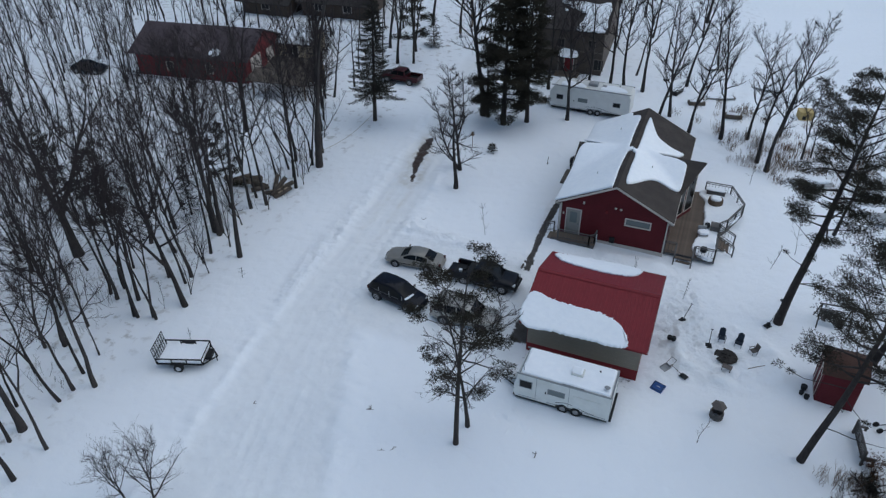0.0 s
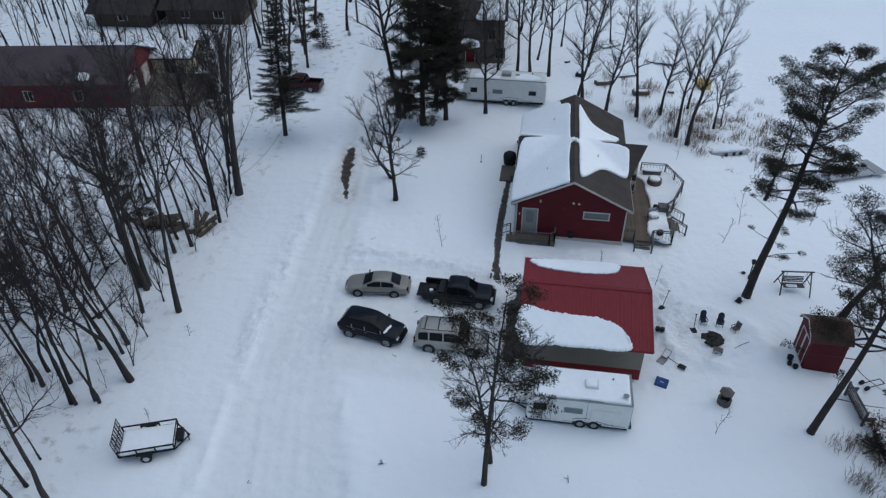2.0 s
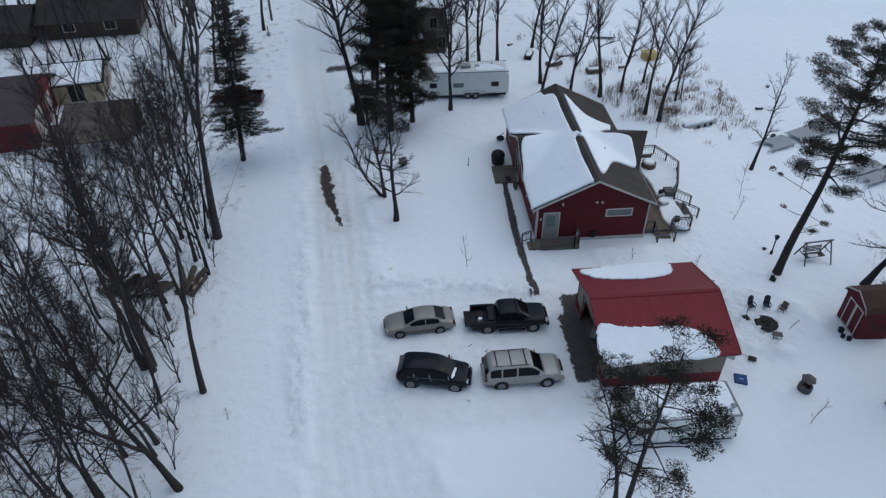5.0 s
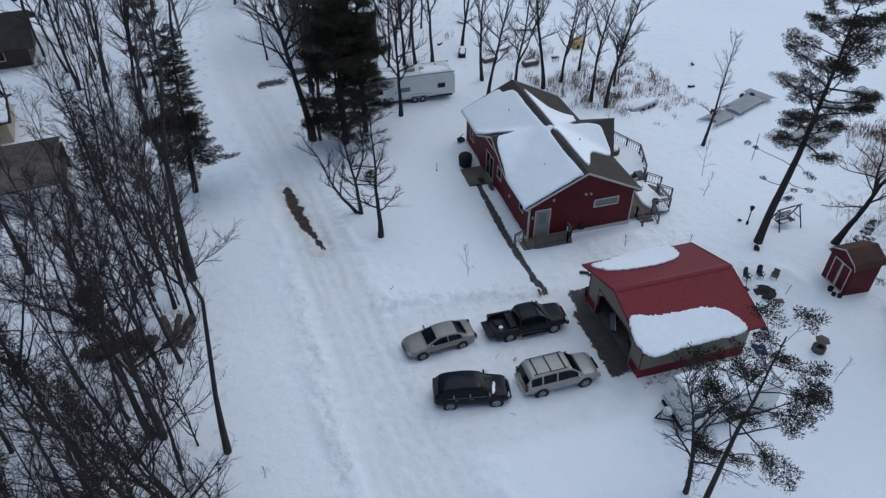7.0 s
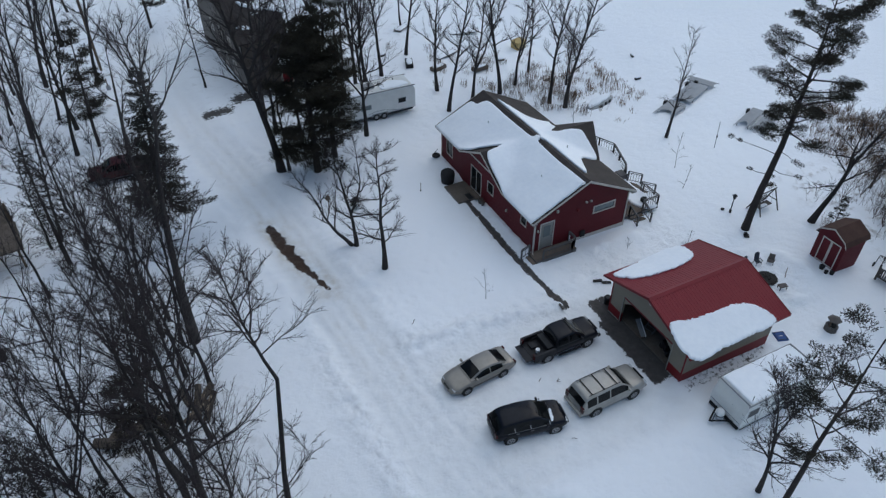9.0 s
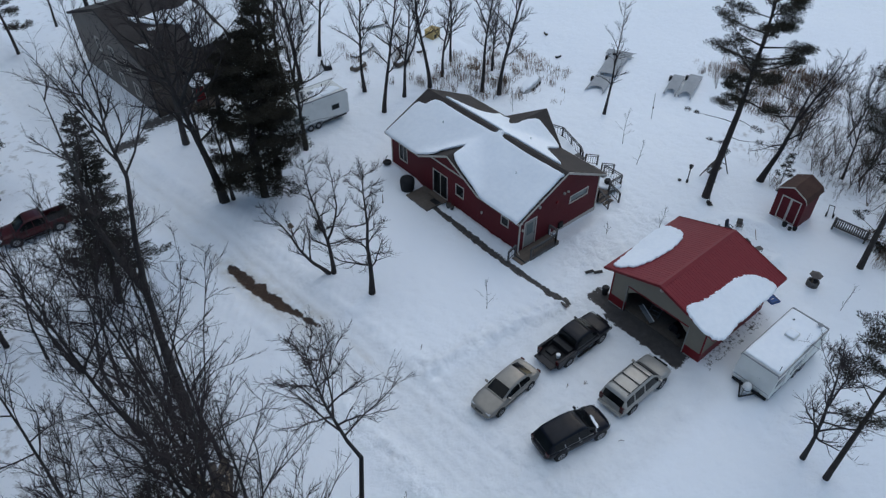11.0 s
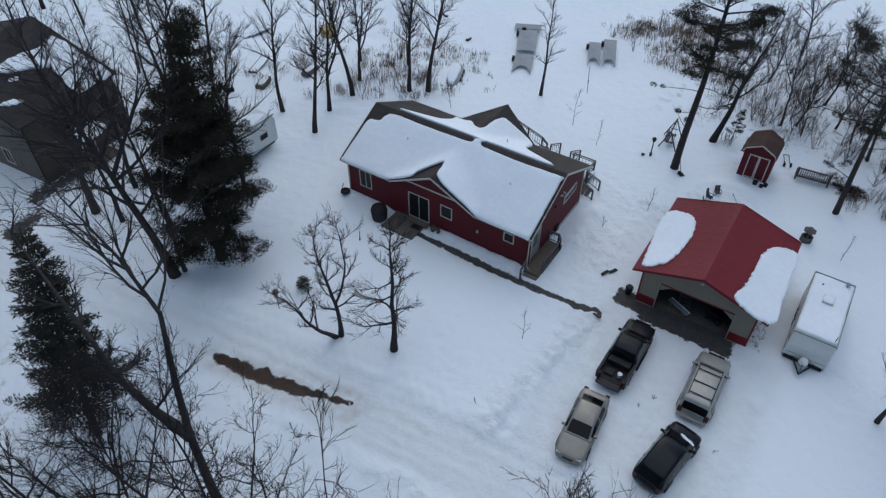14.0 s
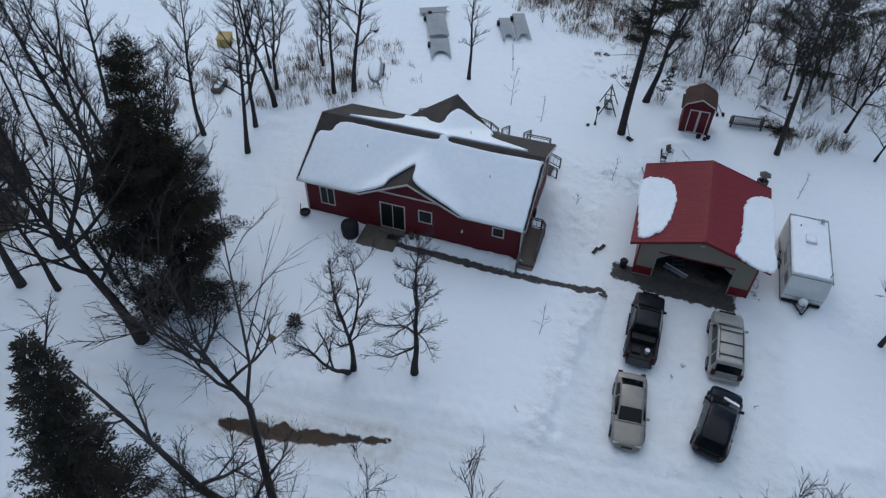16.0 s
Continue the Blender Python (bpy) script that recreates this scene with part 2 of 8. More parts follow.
M["rope"] = surface("pale_rope", (0.35, 0.30, 0.22), (0.45, 0.40, 0.30), 0.9, grain=20, stain=4)
M["dark_cloth"] = surface("black_grill_cover", (0.010, 0.010, 0.012), (0.024, 0.024, 0.026), 0.7, grain=7, stain=1.5, bump=0.3)
M["pvc"] = surface("white_plastic_pipe", (0.60, 0.60, 0.60), (0.72, 0.72, 0.72), 0.4, grain=10, stain=3)


# ---------------------------------------------------------------- helpers
def thing(name, label, category, at=(0, 0, 0), turn=0.0, group="", kind=""):
    ob = new(name)
    ob.matrix_basis = pose(*at, 0, 0, turn)
    return tagged(ob, label, category, group, kind)


def part(name, bm, material, parent, label="", smooth=False):
    """Links a bmesh as one mesh object under a thing or a part."""
    me = bpy.data.meshes.new(name)
    bmesh.ops.recalc_face_normals(bm, faces=bm.faces[:])
    if smooth:
        for f in bm.faces:
            f.smooth = True
    bm.to_mesh(me)
    bm.free()
    me.materials.append(M[material])
    ob = new(name, me)
    ob.parent = parent
    return tagged(ob, label)


def shared(name, me, parent, m):
    """One more piece on a mesh that exists already."""
    ob = new(name, me)
    ob.parent = parent
    ob.matrix_basis = m
    return ob


def box(bm, x0, x1, y0, y1, z0, z1, m=None):
    vs = [bm.verts.new((x, y, z)) for x in (x0, x1) for y in (y0, y1) for z in (z0, z1)]
    for f in ((0, 1, 3, 2), (4, 6, 7, 5), (0, 4, 5, 1), (2, 3, 7, 6), (0, 2, 6, 4), (1, 5, 7, 3)):
        bm.faces.new([vs[i] for i in f])
    if m is not None:
        for v in vs:
            v.co = m @ v.co
    return vs


def boxes(*dims, bevel=0.0):
    bm = bmesh.new()
    for d in dims:
        box(bm, *d)
    if bevel:
        bmesh.ops.bevel(bm, geom=bm.edges[:], offset=bevel, segments=2, affect="EDGES", profile=0.6)
    return bm


def prism(bm, outline, direction):
    """A solid from a flat outline of 3D points pushed along a direction."""
    a = [bm.verts.new(p) for p in outline]
    b = [bm.verts.new(Vector(p) + Vector(direction)) for p in outline]
    bm.faces.new(a)
    bm.faces.new(b[::-1])
    for i in range(len(a)):
        j = (i + 1) % len(a)
        bm.faces.new((a[i], b[i], b[j], a[j]))


def slab(points, thick):
    """A sheet of the given thickness below the given flat outline."""
    bm = bmesh.new()
    p = [Vector(q) for q in points]
    nrm = (p[1] - p[0]).cross(p[2] - p[0]).normalized()
    if nrm.z < 0:
        nrm = -nrm
    prism(bm, p, -thick * nrm)
    return bm


def tube(bm, a, b, r0, r1=None, sides=6, caps=True):
    a, b = Vector(a), Vector(b)
    r1 = r0 if r1 is None else r1
    q = (b - a).to_track_quat("Z", "Y")
    rings = []
    for p, r in ((a, r0), (b, r1)):
        rings.append([bm.verts.new(p + q @ Vector((r * math.cos(k * math.tau / sides), r * math.sin(k * math.tau / sides), 0))) for k in range(sides)])
    for k in range(sides):
        j = (k + 1) % sides
        bm.faces.new((rings[0][k], rings[0][j], rings[1][j], rings[1][k]))
    if caps:
        bm.faces.new(rings[0][::-1])
        bm.faces.new(rings[1])


def tubes(pairs, r, sides=6):
    bm = bmesh.new()
    for a, b in pairs:
        tube(bm, a, b, r, sides=sides)
    return bm


def lathe(profile, sides=16, centre=(0, 0, 0)):
    """A turned solid from pairs of radius and height."""
    bm = bmesh.new()
    rings = []
    for r, z in profile:
        rings.append([bm.verts.new((centre[0] + r * math.cos(k * math.tau / sides), centre[1] + r * math.sin(k * math.tau / sides), centre[2] + z)) for k in range(sides)])
    for p, q in zip(rings, rings[1:]):
        for k in range(sides):
            j = (k + 1) % sides
            bm.faces.new((p[k], p[j], q[j], q[k]))
    bm.faces.new(rings[0][::-1])
    bm.faces.new(rings[-1])
    return bm


def smooth_outline(points, steps=8, rough=0.06, seed=0):
    """A closed soft outline through a few corners, with an uneven edge."""
    rnd = random.Random(seed)
    n, out = len(points), []
    p = [Vector(q) for q in points]
    for i in range(n):
        a, b, c, d = p[i - 1], p[i], p[(i + 1) % n], p[(i + 2) % n]
        for k in range(steps):
            t = k / steps
            v = 0.5 * (2 * b + (c - a) * t + (2 * a - 5 * b + 4 * c - d) * t * t + (3 * b - a - 3 * c + d) * t ** 3)
            out.append(v + Vector((rnd.uniform(-rough, rough), rnd.uniform(-rough, rough))))
    return out


def rect_outline(x0, x1, y0, y1, r=0.15, rough=0.02, seed=0):
    """An outline of a rectangle with small round corners and an uneven edge."""
    rnd = random.Random(seed)
    out = []
    for cx, cy, a in ((x1 - r, y1 - r, 0), (x0 + r, y1 - r, 90), (x0 + r, y0 + r, 180), (x1 - r, y0 + r, 270)):
        for k in range(5):
            t = radians(a + 22.5 * k)
            out.append(Vector((cx + r * math.cos(t), cy + r * math.sin(t))))
    full = []
    for a, b in zip(out, out[1:] + out[:1]):
        n = max(1, int((b - a).length / 0.3))
        for k in range(n):
            full.append(a.lerp(b, k / n) + Vector((rnd.uniform(-rough, rough), rnd.uniform(-rough, rough))))
    return full


def snow_patch(outline, lay, thick, parent, name="snow", label="", grid=0.0):
    """Lying snow: a soft-edged layer over the outline (2D), laid into place by lay(u, v, height)."""
    n = len(outline)
    area = sum(outline[i].x * outline[(i + 1) % n].y - outline[(i + 1) % n].x * outline[i].y for i in range(n))
    sign = 1 if area > 0 else -1
    inward = []
    for i in range(n):
        d = (outline[(i + 1) % n] - outline[i - 1]).normalized()
        inward.append(Vector((-d.y, d.x)) * sign)
    bm = bmesh.new()
    rings = []
    for inset, h in ((0.0, -0.02), (-0.015, 0.45 * thick), (0.035, 0.85 * thick), (0.11, thick)):
        rings.append([bm.verts.new(lay(*(outline[i] + inward[i] * inset), h)) for i in range(n)])
    for a, b in zip(rings, rings[1:]):
        for i in range(n):
            j = (i + 1) % n
            bm.faces.new((a[i], a[j], b[j], b[i]))
    if grid:
        # a fine sheet inside the edge, so that the snow follows hips and valleys
        rim = [outline[i] + inward[i] * 0.11 for i in range(n)]
        pts = list(rim)
        us, vs = [p.x for p in rim], [p.y for p in rim]
        for u in np.arange(min(us), max(us), grid):
            for v in np.arange(min(vs), max(vs), grid):
                q = Vector((u, v))
                if min((q - p).length_squared for p in rim) > (0.55 * grid) ** 2:
                    pts.append(q)
        co, _, tris, origin, _, _ = delaunay_2d_cdt(pts, [(i, (i + 1) % n) for i in range(n)], [], 1, 1e-5)
        made = []
        for k, p in enumerate(co):
            from_rim = [i for i in origin[k] if i < n]
            made.append(rings[-1][from_rim[0]] if from_rim else bm.verts.new(lay(p.x, p.y, thick + 0.02 * math.sin(2.1 * p.x + 1.3 * p.y))))
        for tri in tris:
            if len({made[i] for i in tri}) == 3:
                bm.faces.new([made[i] for i in tri])
    else:
        top = bm.faces.new(rings[-1])
        bmesh.ops.triangulate(bm, faces=[top])
    bm.normal_update()
    ob = part(name, bm, "snow", parent, label, smooth=bool(grid))
    return ob


def wall(outer, height, thick, openings, parent, name, material, at, turn, base=0.0):
    """A straight wall along local x with openings (x0, x1, z0, z1) cut through it."""
    bm = bmesh.new()
    xs = sorted({0.0, outer, *[v for o in openings for v in o[:2]]})
    zs = sorted({base, height, *[v for o in openings for v in o[2:]]})
    for x0, x1 in zip(xs, xs[1:]):
        for z0, z1 in zip(zs, zs[1:]):
            if not any(o[0] <= x0 and x1 <= o[1] and o[2] <= z0 and z1 <= o[3] for o in openings):
                box(bm, x0, x1, 0, thick, z0, z1)
    bmesh.ops.remove_doubles(bm, verts=bm.verts[:], dist=0.001)
    ob = part(name, bm, material, parent)
    ob.matrix_basis = pose(*at, 0, 0, turn)
    return ob


def window_unit(parent, m, w, h, pane="glass", frame_mat="white_trim", cross=True, trim=0.09, name="window"):
    """A framed window in the plane x-z with its outer face at y = 0 (outside is -y)."""
    bm = boxes((-w / 2 - trim, w / 2 + trim, -0.03, 0.03, h, h + trim), (-w / 2 - trim, w / 2 + trim, -0.04, 0.03, -trim, 0),
               (-w / 2 - trim, -w / 2, -0.03, 0.03, 0, h), (w / 2, w / 2 + trim, -0.03, 0.03, 0, h))
    if cross:
        box(bm, -0.02, 0.02, 0.0, 0.03, 0, h)
    ob = part(name, bm, frame_mat, parent)
    ob.matrix_basis = m
    g = part("pane", boxes((-w / 2, w / 2, 0.032, 0.045, 0, h)), pane, ob)
    return ob


def smoothstep(a, b, x):
    t = np.clip((x - a) / (b - a), 0, 1)
    return t * t * (3 - 2 * t)


# ---------------------------------------------------------------- ground
ROAD = np.array([(-4, -60), (-8, -40), (-10.2, -20), (-13.2, -9), (-14.6, 0), (-15.3, 8), (-16.9, 25), (-19.3, 40), (-21, 58), (-22, 90), (-22, 400)], float)


def line_distance(x, y, pts):
    """Signed distance to a polyline (left is positive) and the way along it."""
    best, along, side = np.full(np.shape(x), 1e9), np.zeros(np.shape(x)), np.zeros(np.shape(x))
    run = 0.0
    for (ax, ay), (bx, by) in zip(pts, pts[1:]):
        dx, dy = bx - ax, by - ay
        ln = math.hypot(dx, dy)
        t = np.clip(((x - ax) * dx + (y - ay) * dy) / ln ** 2, 0, 1)
        px, py = x - ax - t * dx, y - ay - t * dy
        d = np.hypot(px, py)
        s = np.sign(dx * py - dy * px)
        near = d < best
        best, along, side = np.where(near, d, best), np.where(near, run + t * ln, along), np.where(near, s, side)
        run += ln
    return best * side, along


def waves(x, y, scale, seed):
    """Soft uneven relief as a sum of crossed waves."""
    r = np.random.RandomState(seed)
    out = np.zeros(np.shape(x))
    for _ in range(9):
        a, p, k = r.uniform(0, math.tau), r.uniform(0, math.tau), r.uniform(0.6, 1.7) / scale
        out = out + np.sin((x * math.cos(a) + y * math.sin(a)) * k * math.tau + p)
    return out / 9


def lot_mask(x, y):
    """The ploughed yard where the cars stand, and the way out to the drive."""
    lot = smoothstep(-6.6, -5.2, y) * (1 - smoothstep(4.5 + 0.03 * (-x), 5.2 + 0.05 * (-x), y)) * smoothstep(-16, -14, x) * (1 - smoothstep(-0.6, 0.4, x))
    return lot


def masks(x, y):
    d, s = line_distance(x, y, ROAD)
    half = np.interp(y, [-40, -20, -8, 2, 10, 25, 45, 80], [5.5, 4.6, 3.0, 2.4, 2.2, 2.1, 2.4, 2.4])
    road = 1 - smoothstep(half - 0.6, half + 0.3, np.abs(d))
    track = np.maximum(road, lot_mask(x, y))
    pd, _ = line_distance(x, y, np.array([(-17.35, 22.3), (-16.95, 19.3), (-16.6, 17.0), (-16.1, 15.4), (-15.6, 13.6)]))
    mud = 1 - smoothstep(0.1, 0.72, np.abs(pd) * np.interp(y, [13.0, 14.2, 15.6, 17, 19, 21.5, 22.8], [3.3, 2.2, 1.8, 0.92, 0.78, 1.0, 1.8]))
    path, _ = line_distance(x, y, np.array([(-2.05, 4.9), (-2.3, 9.0), (-2.35, 12.0), (-2.2, 18.4)]))
    gravel = 1 - smoothstep(0.18, 0.36, np.abs(path))
    apron = smoothstep(-1.35, -0.7, x) * (1 - smoothstep(0.6, 1.0, x)) * smoothstep(-3.3, -2.6, y) * (1 - smoothstep(2.6, 3.3, y))
    ap2 = smoothstep(-0.9, -0.2, x) * (1 - smoothstep(0.7, 1.3, x)) * smoothstep(2.2, 2.8, y) * (1 - smoothstep(4.4, 5.1, y))
    side = smoothstep(0.0, 0.6, x) * (1 - smoothstep(7.2, 7.8, x)) * smoothstep(-4.6, -4.2, y) * (1 - smoothstep(-3.4, -3.2, y)) * 0.5
    ramp, _ = line_distance(x, y, np.array([(-17.4, 41.6), (-13.5, 43.4), (-8, 43.2)]))
    gravel = np.maximum(np.maximum(np.maximum(gravel, apron), np.maximum(ap2, side)), 1 - smoothstep(0.5, 1.3, np.abs(ramp)))
    trodden = np.exp(-(((x - 11.6) / 3.4) ** 2 + ((y - 1.2) / 3.2) ** 2)) + 0.8 * np.exp(-(((x - 3) / 3.0) ** 2 + ((y - 7.2) / 1.9) ** 2)) + 0.24 * lot_mask(x, y) + 0.9 * np.exp(-((x - 9.5) / 1.6) ** 2 - ((y - 5.0) / 4.5) ** 2) + 0.8 * np.exp(-((y - 5.6 + 0.11 * (x + 2)) / 0.9) ** 2) * smoothstep(-15, -12, x) * (1 - smoothstep(-2, 0, x)) + 0.7 * np.exp(-((x + 2.2) / 1.5) ** 2 - ((y - 13) / 6.0) ** 2) + 0.5 * np.exp(-((x - 1.0) / 2.0) ** 2 - ((y + 8.8) / 1.6) ** 2) + 0.14 * road + 0.6 * np.exp(-((np.abs(d) - half - 0.45) / 0.85) ** 2) * (x < -16.5) * smoothstep(-9, -4, y) * (1 - smoothstep(8, 13, y))
    woods = smoothstep(-21.5, -26, x) * smoothstep(-40, -20, y) + smoothstep(30, 60, y) * (1 - smoothstep(10, 14, x)) * 0.4 * (1 - road) + smoothstep(22, 26, x) * (1 - smoothstep(8, 13, y)) * smoothstep(-30, -14, y) * (1 - smoothstep(42, 48, x))
    slush = (1 - smoothstep(0.3, 1.6, np.abs(pd))) * 0.95 + 0.55 * (np.exp(-((d - 0.9) / 0.35) ** 2) + np.exp(-((d + 0.7) / 0.35) ** 2)) * road * smoothstep(-2, 9, y) * (1 - smoothstep(30, 70, y)) * (0.65 + 0.9 * waves(x * 3, y * 0.5, 2.0, 61))
    return slush, d, half, road, track, np.clip(mud, 0, 1), np.clip(gravel, 0, 1), np.clip(trodden, 0, 1), np.clip(woods, 0, 1)


def ground_z(x, y):
    x, y = np.asarray(x, float), np.asarray(y, float)
    slush, d, half, road, track, mud, gravel, trodden, woods = masks(x, y)
    z = np.interp(x, [-200, -8, 0, 8, 12, 16, 20, 25, 400], [0, 0, -0.25, -0.42, -0.62, -0.9, -1.25, -1.45, -1.45])
    off = np.clip((np.abs(d) - half) / 1.6, -2, 2)
    bank = np.exp(-(off - 0.25) ** 2 * 4) * (0.07 + 0.16 * waves(x, y, 1.9, 3) + 0.2 * waves(x, y, 0.9, 63)) * (1 - 0.9 * lot_mask(x, y)) * smoothstep(60, 30, np.abs(y))
    ridge = np.exp(-((y - (5.25 + 0.11 * (-x - 2))) / 0.55) ** 2) * smoothstep(-14.5, -12, x) * (1 - smoothstep(-2.6, -1.2, x)) * (0.20 + 0.34 * waves(x, y, 1.1, 5))
    ruts = -0.085 * sum(np.exp(-((d - c) / 0.19) ** 2) for c in (-1.45, -0.6, 0.2, 0.85, 1.6)) * road * (0.6 + 0.6 * waves(x, y, 6, 8))
    soft = 0.05 * waves(x, y, 7, 11) * (1 - 0.6 * track) + 0.025 * waves(x, y, 1.6, 12)
    rough = trodden * ((0.52 * waves(x, y, 0.9, 21) + 0.24 * waves(x, y, 1.7, 22)) * (0.6 + 0.8 * waves(x, y, 3.1, 24))) + woods * 0.05 * waves(x, y, 1.9, 23)
    step = np.exp(-((y - 12.2 - 0.32 * (x + 8)) / 0.3) ** 2) * np.maximum(0, np.sin(x * 7.5)) * -0.05 * smoothstep(-14, -12, x) * (1 - smoothstep(-4, -3, x))
    for a, b, c, e in ((-3.2, 9.0, 3.5, 6.0), (3.5, 6.0, 9.6, 3.4), (9.6, 3.4, 11.2, 10.4), (8.6, 9.4, 9.5, 4.0), (-3.0, 20.5, -12.0, 9.0), (-1.5, -7.8, -5.5, -5.2), (13.5, -2.0, 17.5, -1.6), (9.0, 1.0, 9.5, -3.8)):
        dx, dy = c - a, e - b
        ln = math.hypot(dx, dy)
        along, off = ((x - a) * dx + (y - b) * dy) / ln, (-(x - a) * dy + (y - b) * dx) / ln
        side = 0.16 * np.sign(np.sin(along * math.tau / 1.3)) + 0.25 * np.sin(along * 0.7)
        step = step - 0.11 * np.exp(-((off - side) / 0.15) ** 2) * np.maximum(0, np.cos(along * math.tau / 0.65)) * ((along > 0) & (along < ln))
    ring = np.hypot((x - 12.6) / 1.25, y - 1.3)
    yard = 0.36 * np.exp(-((ring - 2.7) / 0.5) ** 2) * (0.7 + 1.2 * waves(x, y, 2.4, 31)) - 0.08 * np.exp(-(ring / 2.2) ** 4)
    drift = 0.3 * np.exp(-((y - 9.1) / 0.75) ** 2) * smoothstep(2.2, 3.2, x) * (1 - smoothstep(7.0, 8.0, x)) * (0.8 + 0.6 * waves(x, y, 1.6, 33)) + 0.22 * np.exp(-((y - 6.4) / 0.7) ** 2) * smoothstep(-1.5, 0, x) * (1 - smoothstep(7, 9, x)) * (0.6 + 0.8 * waves(x, y, 1.8, 34))
    wheel = -0.065 * sum(np.exp(-((y - c - 0.35 * np.sin(0.33 * x + c)) / 0.13) ** 2) for c in (3.3, 1.6, 0.4, -1.0, -2.9, -4.4)) * lot_mask(x, y) * (0.6 + 1.1 * waves(x, y, 3.5, 41))
    clods = 0.16 * np.maximum(0, waves(x, y, 0.7, 43) - 0.12) * lot_mask(x, y) * smoothstep(-3.2, -5.2, y)
    shore = 0.16 * waves(x, y, 2.3, 51) * smoothstep(28, 33, y) * (1 - smoothstep(50, 60, y)) * smoothstep(4, 9, x) * (1 - smoothstep(20, 25, x)) + 0.14 * waves(x, y, 2.0, 52) * smoothstep(23, 27, x) * (1 - smoothstep(42, 48, x)) * (1 - smoothstep(8, 14, y)) * smoothstep(-20, -15, y)
    out = shore + wheel + clods + yard + drift + z + bank + ridge + ruts + soft + rough + step - 0.07 * track - 0.05 * mud - 0.06 * gravel
    pile = 0.33 * np.exp(-((x + 1.25) / 0.42) ** 2) * (x < -0.9) * smoothstep(10.4, 11.2, y) * (1 - smoothstep(17.2, 18.0, y)) * (0.9 + 0.2 * waves(x, y, 1.7, 71)) + 0.3 * np.exp(-((x + 1.3) / 0.5) ** 2) * smoothstep(21.2, 22.0, y) * (1 - smoothstep(25.0, 25.8, y))
    out = out + pile
    far = np.hypot(x, y)
    return np.where(far > 140, z, out)


def gz(x, y):
    return float(ground_z(x, y))


def make_ground():
    def axis(lo, hi, step, reach):
        inner = list(np.arange(lo, hi + step / 2, step))
        out, d, at = [], step, hi
        while at < reach:
            d *= 1.22
            at += d
            out.append(at)
        back, d, at = [], step, lo
        while at > -reach:
            d *= 1.22
            at -= d
            back.append(at)
        return np.array(back[::-1] + inner + out)

    xs, ys = axis(-34, 26, 0.22, 2600), axis(-26, 34, 0.22, 2600)
    gx, gy = np.meshgrid(xs, ys, indexing="xy")
    z = ground_z(gx, gy)
    nx, ny = len(xs), len(ys)
    verts = np.stack([gx.ravel(), gy.ravel(), z.ravel()], 1)
    i = np.arange(nx * ny).reshape(ny, nx)
    faces = np.stack([i[:-1, :-1], i[:-1, 1:], i[1:, 1:], i[1:, :-1]], -1).reshape(-1, 4)
    me = bpy.data.meshes.new("ground")
    me.vertices.add(len(verts))
    me.vertices.foreach_set("co", verts.ravel())
    me.loops.add(faces.size)
    me.loops.foreach_set("vertex_index", faces.ravel())
    me.polygons.add(len(faces))
    me.polygons.foreach_set("loop_start", np.arange(0, faces.size, 4))
    me.polygons.foreach_set("loop_total", np.full(len(faces), 4))
    me.polygons.foreach_set("use_smooth", np.ones(len(faces), bool))
    slush, _, _, _, track, mud, gravel, trodden, woods = masks(gx.ravel(), gy.ravel())
    for name, values in (("track", track), ("mud", mud), ("gravel", gravel), ("trodden", trodden), ("litter", woods), ("slush", np.clip(slush, 0, 1))):
        me.attributes.new(name, "FLOAT", "POINT").data.foreach_set("value", values)
    me.update()
    me.materials.append(M["ground"])
    tagged(new("ground", me), "snow-covered yard, ploughed drive and frozen lake", "ground", kind="structure")


make_ground()

# ---------------------------------------------------------------- red house
RX0, RX1, RY0, RY1, EAVE, RIDGE, RIDX = -1.5, 7.55, 10.2, 25.45, 2.92, 5.15, 3.02
PITCH = (RIDGE - EAVE) / (RIDX - RX0)
WX0, WX1, WY0, WY1 = -1.1, 7.15, 10.5, 25.15


def roof_w(x):
    return RIDGE - (RIDX - x) * PITCH


def roof_e(x):
    return RIDGE - (x - RIDX) * (RIDGE - EAVE) / (RX1 - RIDX)


